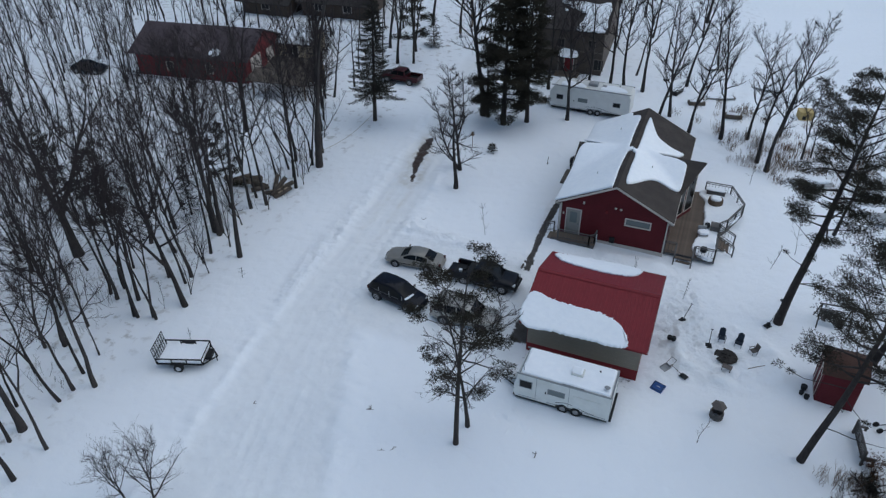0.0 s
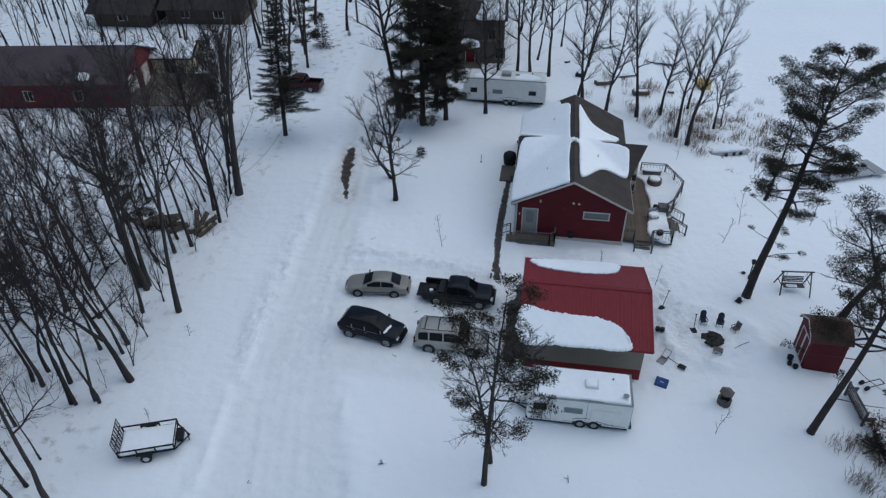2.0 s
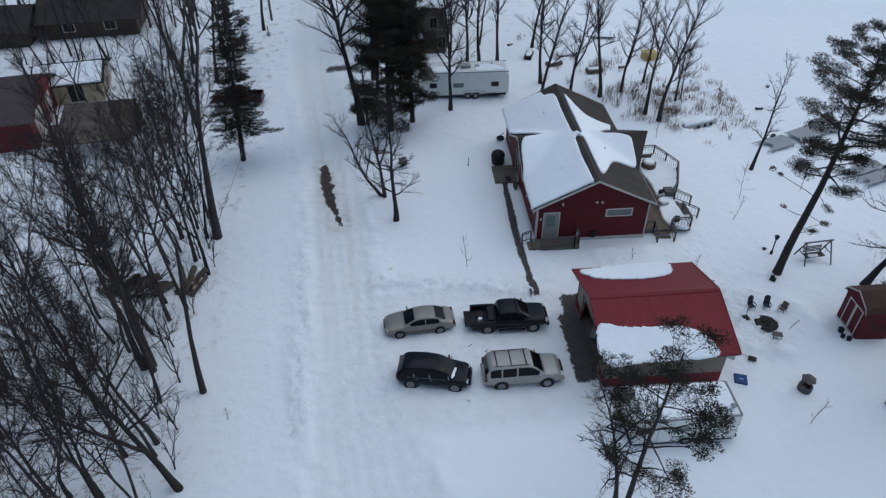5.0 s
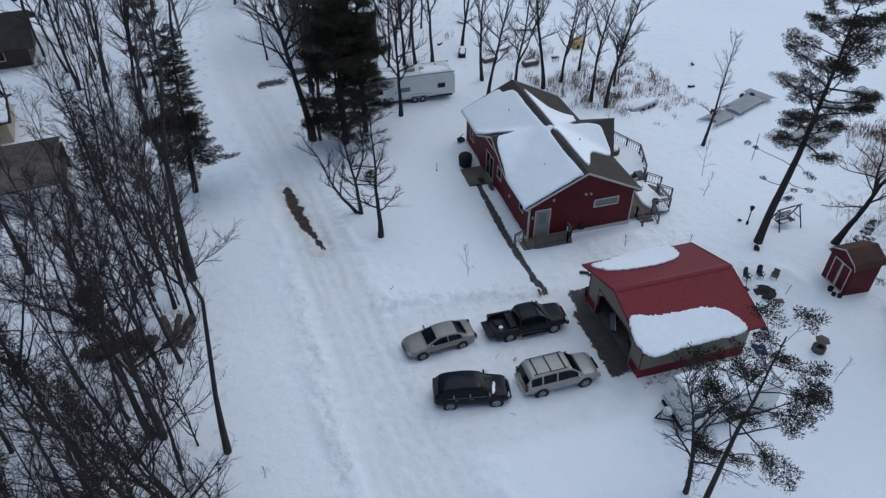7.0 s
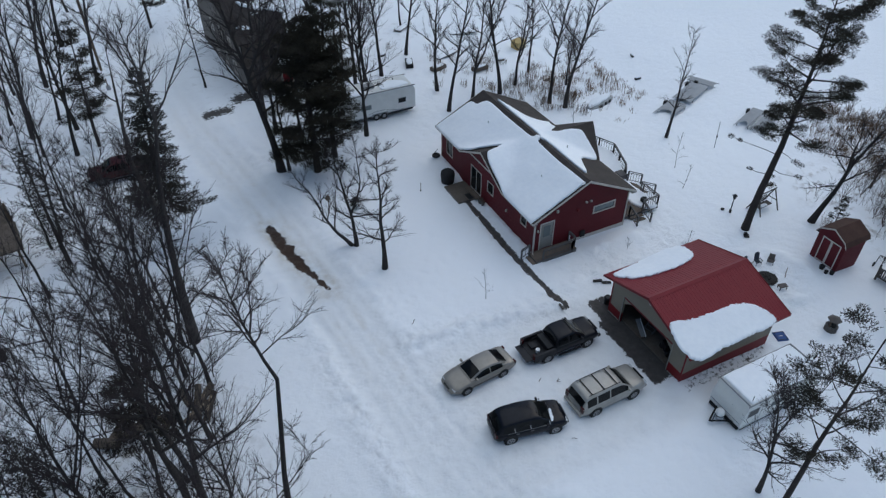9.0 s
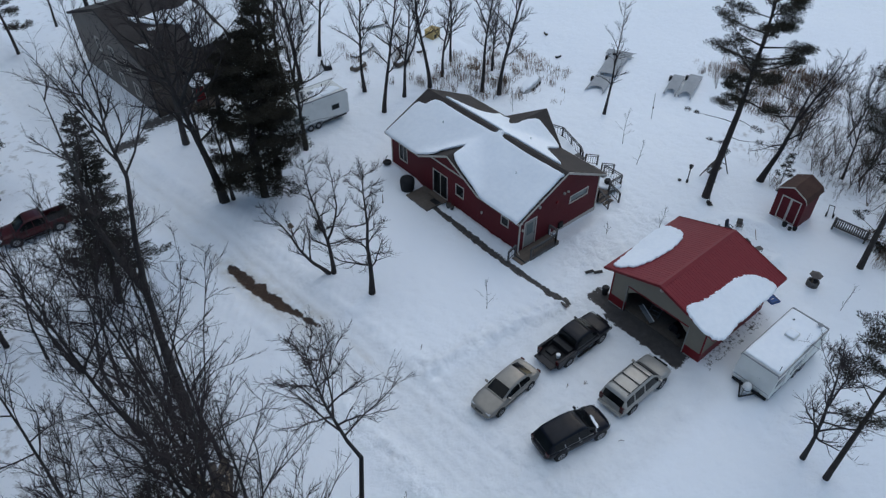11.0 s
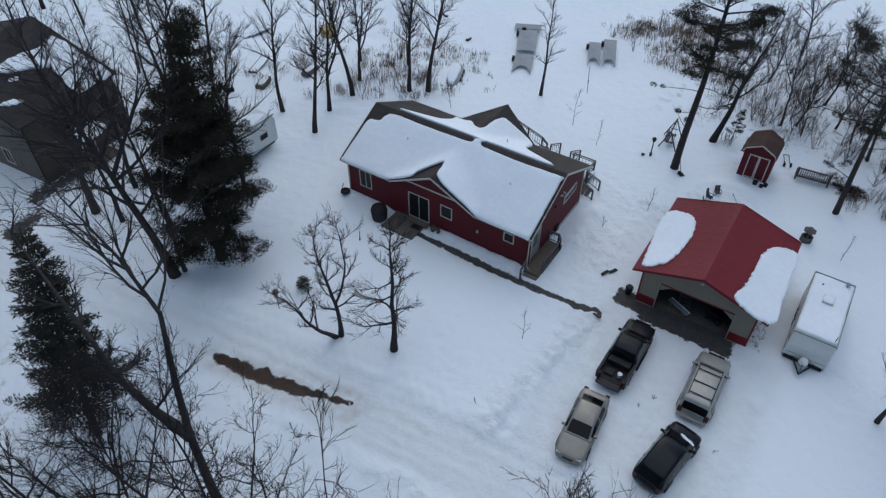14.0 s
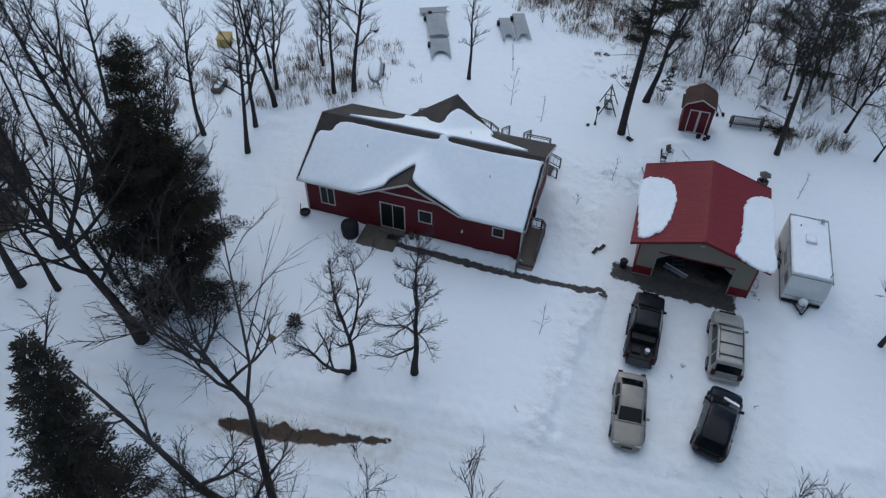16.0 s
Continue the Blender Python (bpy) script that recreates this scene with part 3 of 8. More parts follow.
def make_house():
    house = thing("house", "red single-storey house with snow on its brown shingle roof", "house")
    base = -0.45
    # walls with their openings cut through; west wall runs along -y
    west = [(1.1, 2.02, 0.95, 2.3), (5.35, 6.95, 0.1, 2.15), (8.0, 8.8, 1.3, 2.2), (12.88, 13.52, 1.55, 2.2)]
    wall(WY1 - WY0, EAVE - 0.05, 0.15, west, house, "wall", "red_wall", (WX0, WY1, 0), -90, base)
    south = [(0.55, 1.6, 0.05, 2.3), (5.15, 6.95, 1.85, 2.35)]
    wall(WX1 - WX0, EAVE - 0.05, 0.15, south, house, "wall", "red_wall", (WX0, WY0, 0), 0, base)
    wall(WX1 - WX0, EAVE - 0.05, 0.15, [(2, 3.2, 1, 2.2), (5, 6.2, 1, 2.2)], house, "wall", "red_wall", (WX1, WY1, 0), 180, base)
    wall(15.15 - WY0, EAVE - 0.05, 0.15, [(1.2, 2.4, 1.0, 2.2)], house, "wall", "red_wall", (WX1, WY0, 0), 90, base)
    wall(WY1 - 20.45, EAVE - 0.05, 0.15, [(1.5, 2.9, 1.0, 2.2)], house, "wall", "red_wall", (WX1, 20.45, 0), 90, base)
    # gable ends above the eaves
    for y in (WY0, WY1 - 0.15):
        bm = bmesh.new()
        prism(bm, [(WX0, y, EAVE - 0.05), (WX1, y, EAVE - 0.05), (WX1, y, roof_e(WX1) - 0.14), (RIDX, y, RIDGE - 0.14), (WX0, y, roof_w(WX0) - 0.14)], (0, 0.15, 0))
        part("gable_wall", bm, "red_wall", house)
    # west entrance gable
    GY, GT, GH = 17.75, 4.56, 3.3
    bm = bmesh.new()
    prism(bm, [(WX0, GY - 3.1, EAVE - 0.05), (WX0, GY + 3.1, EAVE - 0.05), (WX0, GY, GT - 0.13)], (0.15, 0, 0))
    part("gable_wall", bm, "red_wall", house, "low red gable over the sliding door")
    part("trim", boxes((WX0 - 0.03, WX0, GY - 2.6, GY + 2.6, EAVE + 0.12, EAVE + 0.24)), "white_trim", house)
    inner = RIDX - (RIDGE - GT) / PITCH
    # roof sheets
    for x, ya, yb in ((RX0, RY0, GY - GH), (WX0 + 0.06, GY - GH, GY + GH), (RX0, GY + GH, RY1)):
        part("roof_slope", slab([(x, ya, roof_w(x)), (RIDX, ya, RIDGE), (RIDX, yb, RIDGE), (x, yb, roof_w(x))], 0.13), "shingle", house, "brown asphalt shingle roof")
    part("roof_slope", slab([(RX1, RY0, EAVE), (RIDX, RY0, RIDGE), (RIDX, RY1, RIDGE), (RX1, RY1, EAVE)], 0.13), "shingle", house)
    for s in (-1, 1):
        part("gable_roof", slab([(RX0 - 0.02, GY, GT), (inner, GY, GT), (RX0 - 0.02, GY + s * GH, EAVE + 0.02)], 0.12), "shingle", house)
    # east prow gable with tall glass
    EY, ET, EH, EX = 17.8, 4.52, 3.1, 8.92
    einner = RIDX + (RIDGE - ET) / (RIDGE - EAVE) * (RX1 - RIDX)
    for s in (-1, 1):
        part("gable_roof", slab([(EX, EY, ET), (einner, EY, ET), (RX1, EY + s * EH, EAVE + 0.02)], 0.13), "shingle", house)
        a, b = Vector((WX1, EY + s * 2.68, 0)), Vector((8.45, EY, 0))
        bm = bmesh.new()
        top_b = ET - 0.3
        prism(bm, [(*a.xy, base), (*b.xy, base), (*b.xy, top_b), (*a.xy, EAVE - 0.1)], (-0.12, -0.06 * s, 0))
        part("prow_wall", bm, "red_wall", house)
        d = (b - a).normalized()
        out = Vector((0.9, 0.45 * s, 0)).normalized()
        for k in range(2):
            p, q = a + d * (0.25 + 1.42 * k), a + d * (1.5 + 1.42 * k)
            zt0, zt1 = EAVE - 0.35 + 0.5 * k, EAVE - 0.1 + 0.55 * k
            bm = bmesh.new()
            prism(bm, [(*(p + out * 0.04).xy, 0.25), (*(q + out * 0.04).xy, 0.25), (*(q + out * 0.04).xy, zt1), (*(p + out * 0.04).xy, zt0)], -0.03 * out)
            w = part("window", bm, "white_trim", house)
            bm = bmesh.new()
            p, q = p + d * 0.1, q - d * 0.1
            prism(bm, [(*(p + out * 0.05).xy, 0.35), (*(q + out * 0.05).xy, 0.35), (*(q + out * 0.05).xy, zt1 - 0.12), (*(p + out * 0.05).xy, zt0 - 0.1)], -0.02 * out)
            part("pane", bm, "glass", w)
    # fascia boards along the rakes and eaves
    for y, s in ((RY0 - 0.02, -1), (RY1 + 0.02, 1)):
        for xa, za, lab in ((RX0, EAVE, "west"), (RX1, EAVE, "east")):
            bm = bmesh.new()
            prism(bm, [(xa, y, za + 0.005), (RIDX, y, RIDGE + 0.005), (RIDX, y, RIDGE - 0.17), (xa, y, za - 0.17)], (0, 0.02 * s, 0))
            part("rake_board", bm, "white_trim", house)
    for x, ya, yb in ((RX0 - 0.03, RY0, GY - GH), (RX0 - 0.03, GY + GH, RY1), (RX1, RY0, EY - EH), (RX1, EY + EH, RY1)):
        part("fascia", boxes((x, x + 0.03, ya, yb, EAVE - 0.17, EAVE - 0.01)), "white_trim", house)
    for s in (-1, 1):
        bm = bmesh.new()
        x = RX0 - 0.045
        prism(bm, [(x, GY, GT + 0.005), (x, GY + s * GH, EAVE + 0.01), (x, GY + s * GH, EAVE - 0.14), (x, GY, GT - 0.15)], (0.02, 0, 0))
        part("rake_board", bm, "white_trim", house)
    # soffits, corner boards, downpipe
    for ya, yb in ((RY0, GY - GH), (GY + GH, RY1)):
        part("soffit", boxes((RX0, WX0, ya, yb, EAVE - 0.2, EAVE - 0.18)), "white_trim", house)
    part("soffit", boxes((WX1, RX1, RY0, 14.6, EAVE - 0.2, EAVE - 0.18)), "white_trim", house)
    part("corner_board", boxes((WX0 - 0.02, WX0 + 0.09, WY0 - 0.02, WY0 - 0.002, base, EAVE - 0.2)), "white_trim", house)
    part("corner_board", boxes((WX1 - 0.09, WX1 + 0.02, WY0 - 0.02, WY0 - 0.002, base, EAVE - 0.2)), "white_trim", house)
    part("corner_board", boxes((WX0 - 0.02, WX0 - 0.002, WY1 - 0.1, WY1 + 0.02, base, EAVE - 0.2)), "white_trim", house)
    part("downpipe", tubes([((WX0 - 0.07, WY0 - 0.06, EAVE - 0.25), (WX0 - 0.07, WY0 - 0.06, 0.1)), ((WX0 - 0.07, WY0 - 0.06, 0.1), (WX0 - 0.2, WY0 - 0.5, -0.05))], 0.04), "white_trim", house)
    part("skirting", boxes((WX0 - 0.015, WX1 + 0.015, WY0 - 0.015, WY0 - 0.003, base, -0.05)), "white_trim", house, "pale foundation strip")
    # doors and windows
    R90 = Matrix.Rotation(radians(-90), 4, "Z")
    for y, w, h, z in ((23.59, 0.92, 1.35, 0.95), (16.75, 0.8, 0.9, 1.3), (11.95, 0.64, 0.65, 1.55)):
        window_unit(house, Matrix.Translation((WX0, y, z)) @ R90, w, h, cross=h > 1, trim=0.07)
    slider = window_unit(house, Matrix.Translation((WX0, 19.0, 0.1)) @ R90, 1.6, 2.05, trim=0.07, name="sliding_door")
    tagged(slider, "white-framed sliding glass door")
    window_unit(house, Matrix.Translation((4.95, WY0, 1.85)), 1.8, 0.5, "pale_glass", cross=False, trim=0.1)
    door = part("door", boxes((-0.525, 0.525, 0.02, 0.07, 0.05, 2.3)), "door_grey", house, "grey-tan entrance door with a glazed upper half")
    door.matrix_basis = Matrix.Translation((-0.025, WY0, 0))
    part("pane", boxes((-0.28, 0.28, 0.0, 0.019, 1.1, 2.05)), "pale_glass", door)
    part("door_frame", boxes((-0.62, -0.53, -0.02, 0.03, 0.05, 2.4), (0.53, 0.62, -0.02, 0.03, 0.05, 2.4), (-0.53, 0.53, -0.02, 0.03, 2.3, 2.4)), "white_trim", door)
    part("handle", boxes((0.38, 0.44, -0.05, 0.02, 1.0, 1.06)), "steel", door)
    # small fittings on the south and west walls
    for x, z in ((3.15, 3.15), (3.55, 3.12)):
        part("floodlight", lathe([(0.03, -0.08), (0.09, -0.05), (0.11, 0.03), (0.05, 0.08)], 8, (x, WY0 - 0.1, z)), "white_trim", house)
    part("wall_lamp", boxes((0.62, 0.76, WY0 - 0.14, WY0, 3.02, 3.22), bevel=0.02), "white_trim", house)
    part("wall_lamp", boxes((-0.88, -0.78, WY0 - 0.1, WY0, 1.75, 1.95), bevel=0.02), "white_trim", house)
    part("wall_lamp", boxes((WX0 - 0.12, WX0, 14.2, 14.32, 1.2, 1.4), bevel=0.02), "white_trim", house)
    part("vent_hood", boxes((2.42, 2.6, WY0 - 0.12, WY0, 2.55, 2.72), bevel=0.02), "red_trim", house)
    part("vent_pipe", tubes([((2.0, WY0 - 0.14, -0.3), (2.0, WY0 - 0.14, 0.55))], 0.055, 8), "pvc", house)
    part("meter_box", boxes((3.0, 3.4, WY0 - 0.16, WY0, 0.0, 0.5), bevel=0.02), "black", house)
    for x, y in ((1.0, 13.2), (1.3, 21.5), (4.9, 15.6)):
        z = roof_w(x) if x < RIDX else roof_e(x)
        part("vent_stack", tubes([((x, y, z - 0.1), (x, y, z + 0.36))], 0.045, 8), "pvc", house)
    # lying snow on the roof
    t = 0.17
    kg, ks = (GT - EAVE) / GH, (ET - EAVE) / EH

    def soft(a, b, k=0.22):
        q = max(k - abs(a - b), 0) / k
        return max(a, b) + q * q * k * 0.25

    def lw(u, v, h):
        return (u, v, soft(roof_w(u), GT - (math.hypot(v - GY, 0.25) - 0.25) * kg) + h)

    def le(u, v, h):
        return (u, v, soft(roof_e(u), ET - (math.hypot(v - EY, 0.2) - 0.2) * ks) + h)

    a = smooth_outline([(2.66, 10.45), (2.6, 13), (2.68, 16.2), (2.98, 16.6), (2.98, 17.1), (2.66, 17.5), (2.6, 21), (2.62, 23.4), (2.35, 24.05), (1.85, 24.35), (1.6, 25.15), (0.2, 25.24), (-1.35, 25.28), (-1.56, 25.1), (-1.58, 23), (-1.57, 21.3), (-1.55, 20.6), (-1.5, 19.9), (-1.3, 19.35), (-0.8, 19.25), (-0.44, 18.9), (0.0, 18.45), (0.4, 17.95),
                        (-0.1, 17.72), (-0.6, 17.66), (-1.1, 17.45), (-1.36, 16.6), (-1.42, 15.3), (-1.5, 14.5), (-1.57, 14.0), (-1.58, 12.5), (-1.57, 10.7), (-1.46, 10.36), (0.5, 10.34), (2.35, 10.35)], 5, 0.015, 4)
    snow_patch(a, lw, t, house, label="thick snow on the roof", grid=0.3)
    a = smooth_outline([(3.46, 23.65), (3.95, 22.5), (4.55, 21.2), (5.2, 20.85), (6.0, 20.8), (6.9, 21.0), (6.7, 20.3), (6.35, 19.35), (5.65, 18.75), (5.05, 17.95), (5.4, 17.66), (6.3, 17.6), (7.3, 17.25), (7.43, 16.5), (7.36, 15.0), (6.87, 14.57), (6.19, 14.48), (5.61, 14.43), (5.17, 14.09), (4.7, 13.39), (4.13, 12.26), (3.56, 11.45), (3.4, 12.36), (3.38, 16.1), (3.08, 16.5), (3.08, 17.0), (3.38, 17.4), (3.36, 22.4)], 6, 0.018, 5)
    snow_patch(a, le, t, house, grid=0.3)
    # concrete footing inside keeps daylight out below the floor
    part("floor", boxes((WX0 + 0.2, WX1 - 0.2, WY0 + 0.2, WY1 - 0.2, -0.4, -0.05)), "wood", house)
    return house


make_house()


# ---------------------------------------------------------------- garage
def make_garage():
    gar = thing("garage", "tan and red steel garage with a red ribbed roof", "garage")
    X0, X1, Y, E, R = -0.02, 7.86, 4.03, 2.57, 3.88
    k = (R - E) / Y
    base, w0, w1, wy = -0.55, 0.4, 7.5, 3.45
    top = R - wy * k - 0.12
    wains = 0.42
    # front: piers, lintel gable and the open doorway
    for lo, hi, mat, lab in ((base, wains, "red_trim", "red steel wainscot"), (wains, top, "tan_wall", "")):
        cut = [(1.2, 5.68, max(lo, -0.6), min(hi, 1.85))]
        if hi < 1.85:
            for y in (wy, -2.23):
                tagged(wall(1.2 if y > 0 else wy - 2.23, hi, 0.16, [], gar, "front_wall", mat, (w0, y, 0), -90, lo), lab)
        else:
            wall(2 * wy, hi, 0.16, cut, gar, "front_wall", mat, (w0, wy, 0), -90, lo)
        wall(w1 - w0 - 0.32, hi, 0.16, [], gar, "side_wall", mat, (w0 + 0.16, -wy, 0), 0, lo)
        wall(w1 - w0 - 0.32, hi, 0.16, [], gar, "side_wall", mat, (w1 - 0.16, wy, 0), 180, lo)
        wall(2 * wy, hi, 0.16, [], gar, "back_wall", mat, (w1, -wy, 0), 90, lo)
    for x in (w0, w1 - 0.16):
        bm = bmesh.new()
        prism(bm, [(x, -wy, top), (x, wy, top), (x, 0, R - 0.12)], (0.16, 0, 0))
        part("gable_wall", bm, "tan_wall", gar)
    for y in (2.25, -2.31):
        part("door_trim", boxes((w0 - 0.03, w0 + 0.02, y, y + 0.06, base, 1.93)), "door_grey", gar)
    for s in (-1, 1):
        bm = bmesh.new()
        prism(bm, [(w0 + 0.03, s * 2.22, 1.3), (w0 + 0.03, s * 2.22, 1.85), (w0 + 0.03, s * 1.5, 1.85)], (0.08, 0, 0))
        part("corner_gusset", bm, "tan_wall", gar)
    part("door_trim", boxes((w0 - 0.03, w0 + 0.02, -2.23, 2.25, 1.85, 1.93)), "red_trim", gar)
    for y in (-wy - 0.02, wy - 0.08):
        part("corner_trim", boxes((w0 - 0.025, w0 - 0.004, y, y + 0.1, base, top)), "red_trim", gar)
    for y0, y1 in ((2.4, wy), (-wy, -2.4)):
        part("base_strip", boxes((w0 - 0.03, w0 - 0.004, y0, y1, -0.35, -0.27)), "door_grey", gar)
    part("floor", boxes((w0 + 0.2, w1 - 0.2, -wy + 0.2, wy - 0.2, -0.5, -0.24)), "concrete", gar)
    # roof: ribbed sheets laid side by side
    n = 9
    wdt = (X1 - X0) / n
    ln = math.hypot(Y, R - E)
    bm = bmesh.new()
    box(bm, 0, wdt, 0, ln, -0.05, 0.0)
    for j in range(4):
        x = (j + 0.5) * wdt / 4
        prism(bm, [(x - 0.03, 0, -0.002), (x + 0.03, 0, -0.002), (x + 0.012, 0, 0.011), (x - 0.012, 0, 0.011)], (0, ln, 0))
    first = part("roof_sheet", bm, "red_metal", gar)
    tilt = math.atan2(R - E, Y)
    for s in (-1, 1):
        for j in range(n):
            # each sheet runs from the eave up to the ridge
            if s < 0:
                m = Matrix.Translation((X0 + j * wdt, -Y, E)) @ Matrix.Rotation(tilt, 4, "X")
            else:
                m = Matrix.Translation((X0 + (j + 1) * wdt, Y, E)) @ Matrix.Rotation(math.pi, 4, "Z") @ Matrix.Rotation(tilt, 4, "X")
            if j == 0 and s < 0:
                first.matrix_basis = m
            else:
                shared("roof_sheet", first.data, gar, m)
    bm = bmesh.new()
    prism(bm, [(X0 - 0.01, -0.2, R - 0.2 * k + 0.045), (X0 - 0.01, 0, R + 0.06), (X0 - 0.01, 0.2, R - 0.2 * k + 0.045), (X0 - 0.01, 0, R + 0.02)], (X1 - X0 + 0.02, 0, 0))
    part("ridge_cap", bm, "red_metal", gar)
    for x in (X0 - 0.03, X1 + 0.005):
        for s in (-1, 1):
            bm = bmesh.new()
            prism(bm, [(x, 0, R + 0.04), (x, s * Y, E + 0.04), (x, s * Y, E - 0.14), (x, 0, R - 0.14)], (0.025, 0, 0))
            part("rake_trim", bm, "red_trim", gar)
    for s in (-1, 1):
        part("eave_trim", boxes((X0, X1, s * Y - 0.015, s * Y + 0.015, E - 0.14, E - 0.02)), "red_trim", gar)
    part("gable_lamp", boxes((w0 - 0.16, w0, -0.1, 0.1, 3.2, 3.34), bevel=0.03), "white_trim", gar)
    la = lambda u, v, h: (u, v, R - abs(v) * k + 0.02 + h)
    a = smooth_outline([(0.35, 3.55), (1.0, 2.4), (2.4, 2.0), (4.2, 1.9), (5.5, 2.2), (6.15, 2.9), (6.1, 4.0), (4.2, 4.06), (2.2, 3.85)], 12, 0.06, 11)
    snow_patch(a, la, 0.13, gar, label="sliding snow with a ragged edge")
    a = smooth_outline([(0.05, -1.95), (1.6, -2.08), (3.2, -2.2), (4.7, -2.25), (5.9, -2.7), (6.5, -3.5), (6.45, -4.1), (4.6, -4.2), (2.5, -4.2), (0.1, -4.15)], 14, 0.06, 12)
    snow_patch(a, la, 0.15, gar)
    return gar


make_garage()


# what stands inside the open garage
def make_garage_contents():
    ramp = thing("loading_ramp", "pale aluminium loading ramp leaning inside the garage", "ramp", (2.6, 0.9, -0.24), 12)
    rails = [((-1.3, -0.35, 0.05), (1.2, -0.35, 0.95)), ((-1.3, 0.35, 0.05), (1.2, 0.35, 0.95))]
    part("side_rail", tubes(rails[:1], 0.05), "steel", ramp)
    part("side_rail", tubes(rails[1:], 0.05), "steel", ramp)
    for i in range(9):
        f = (i + 0.5) / 9
        part("rung", tubes([((-1.3 + 2.5 * f, -0.35, 0.05 + 0.9 * f), (-1.3 + 2.5 * f, 0.35, 0.05 + 0.9 * f))], 0.025), "steel", ramp)
    mower = thing("riding_mower", "dark riding mower parked on the garage floor", "mower", (1.75, -1.35, -0.24), 165)
    part("body", boxes((-0.8, 0.0, -0.4, 0.4, 0.25, 0.7), (0.0, 0.75, -0.3, 0.3, 0.25, 0.85), bevel=0.06), "paint_grey", mower)
    part("seat", boxes((-0.55, -0.1, -0.22, 0.22, 0.7, 0.8), (-0.6, -0.5, -0.22, 0.22, 0.8, 1.15), bevel=0.04), "black", mower)
    part("steering_wheel", lathe([(0.17, 0), (0.2, 0.02), (0.17, 0.04)], 10, (0.1, 0, 1.0)), "black", mower)
    for x, y, r in ((-0.55, -0.45, 0.28), (-0.55, 0.45, 0.28), (0.55, -0.38, 0.2), (0.55, 0.38, 0.2)):
        part("wheel", tubes([((x, y - 0.09, r), (x, y + 0.09, r))], r, 12), "rubber", mower)
    bench = thing("workbench", "long wooden workbench along the garage wall", "workbench", (4.6, 2.75, -0.24))
    part("top", boxes((-1.8, 1.8, -0.35, 0.35, 0.86, 0.92)), "wood", bench)
    for x in (-1.7, 1.7):
        for y in (-0.28, 0.28):
            part("leg", boxes((x - 0.05, x + 0.05, y - 0.05, y + 0.05, 0, 0.86)), "wood", bench)


make_garage_contents()


# ---------------------------------------------------------------- decks and steps of the house
def railing(parent, a, b, z0, height=0.95, spacing=0.24, post_mat="rail", posts=True, zb=None):
    """A stretch of wooden rail from a to b (2D) on a floor at z0; zb is the floor at b where it slopes."""
    a, b = Vector(a), Vector(b)
    zb = z0 if zb is None else zb
    ln = (b - a).length
    d = (b - a) / ln
    nrm = Vector((-d.y, d.x))

    def at(s, h, off=0.0):
        p = a + d * s + nrm * off
        return Vector((p.x, p.y, z0 + (zb - z0) * s / ln + h))

    if posts:
        for s in (0.0, ln):
            bm = bmesh.new()
            p = at(s, 0)
            box(bm, p.x - 0.05, p.x + 0.05, p.y - 0.05, p.y + 0.05, p.z - 0.25, p.z + height)
            part("post", bm, post_mat, parent)
    for h, w, t in ((height, 0.06, 0.035), (height - 0.16, 0.02, 0.045), (0.12, 0.02, 0.045)):
        bm = bmesh.new()
        prism(bm, [at(0, h, -w), at(0, h, w), at(0, h + t, w), at(0, h + t, -w)], at(ln, h) - at(0, h))
        part("rail", bm, post_mat, parent)
    n = max(2, int(ln / spacing))
    me = None
    for i in range(1, n):
        p = at(ln * i / n, 0.12)
        m = Matrix.Translation(p)
        if me is None:
            ob = part("baluster", boxes((-0.011, 0.011, -0.011, 0.011, 0, height - 0.28)), post_mat, parent)
            ob.matrix_basis = m
            me = ob.data
        else:
            shared("baluster", me, parent, m)


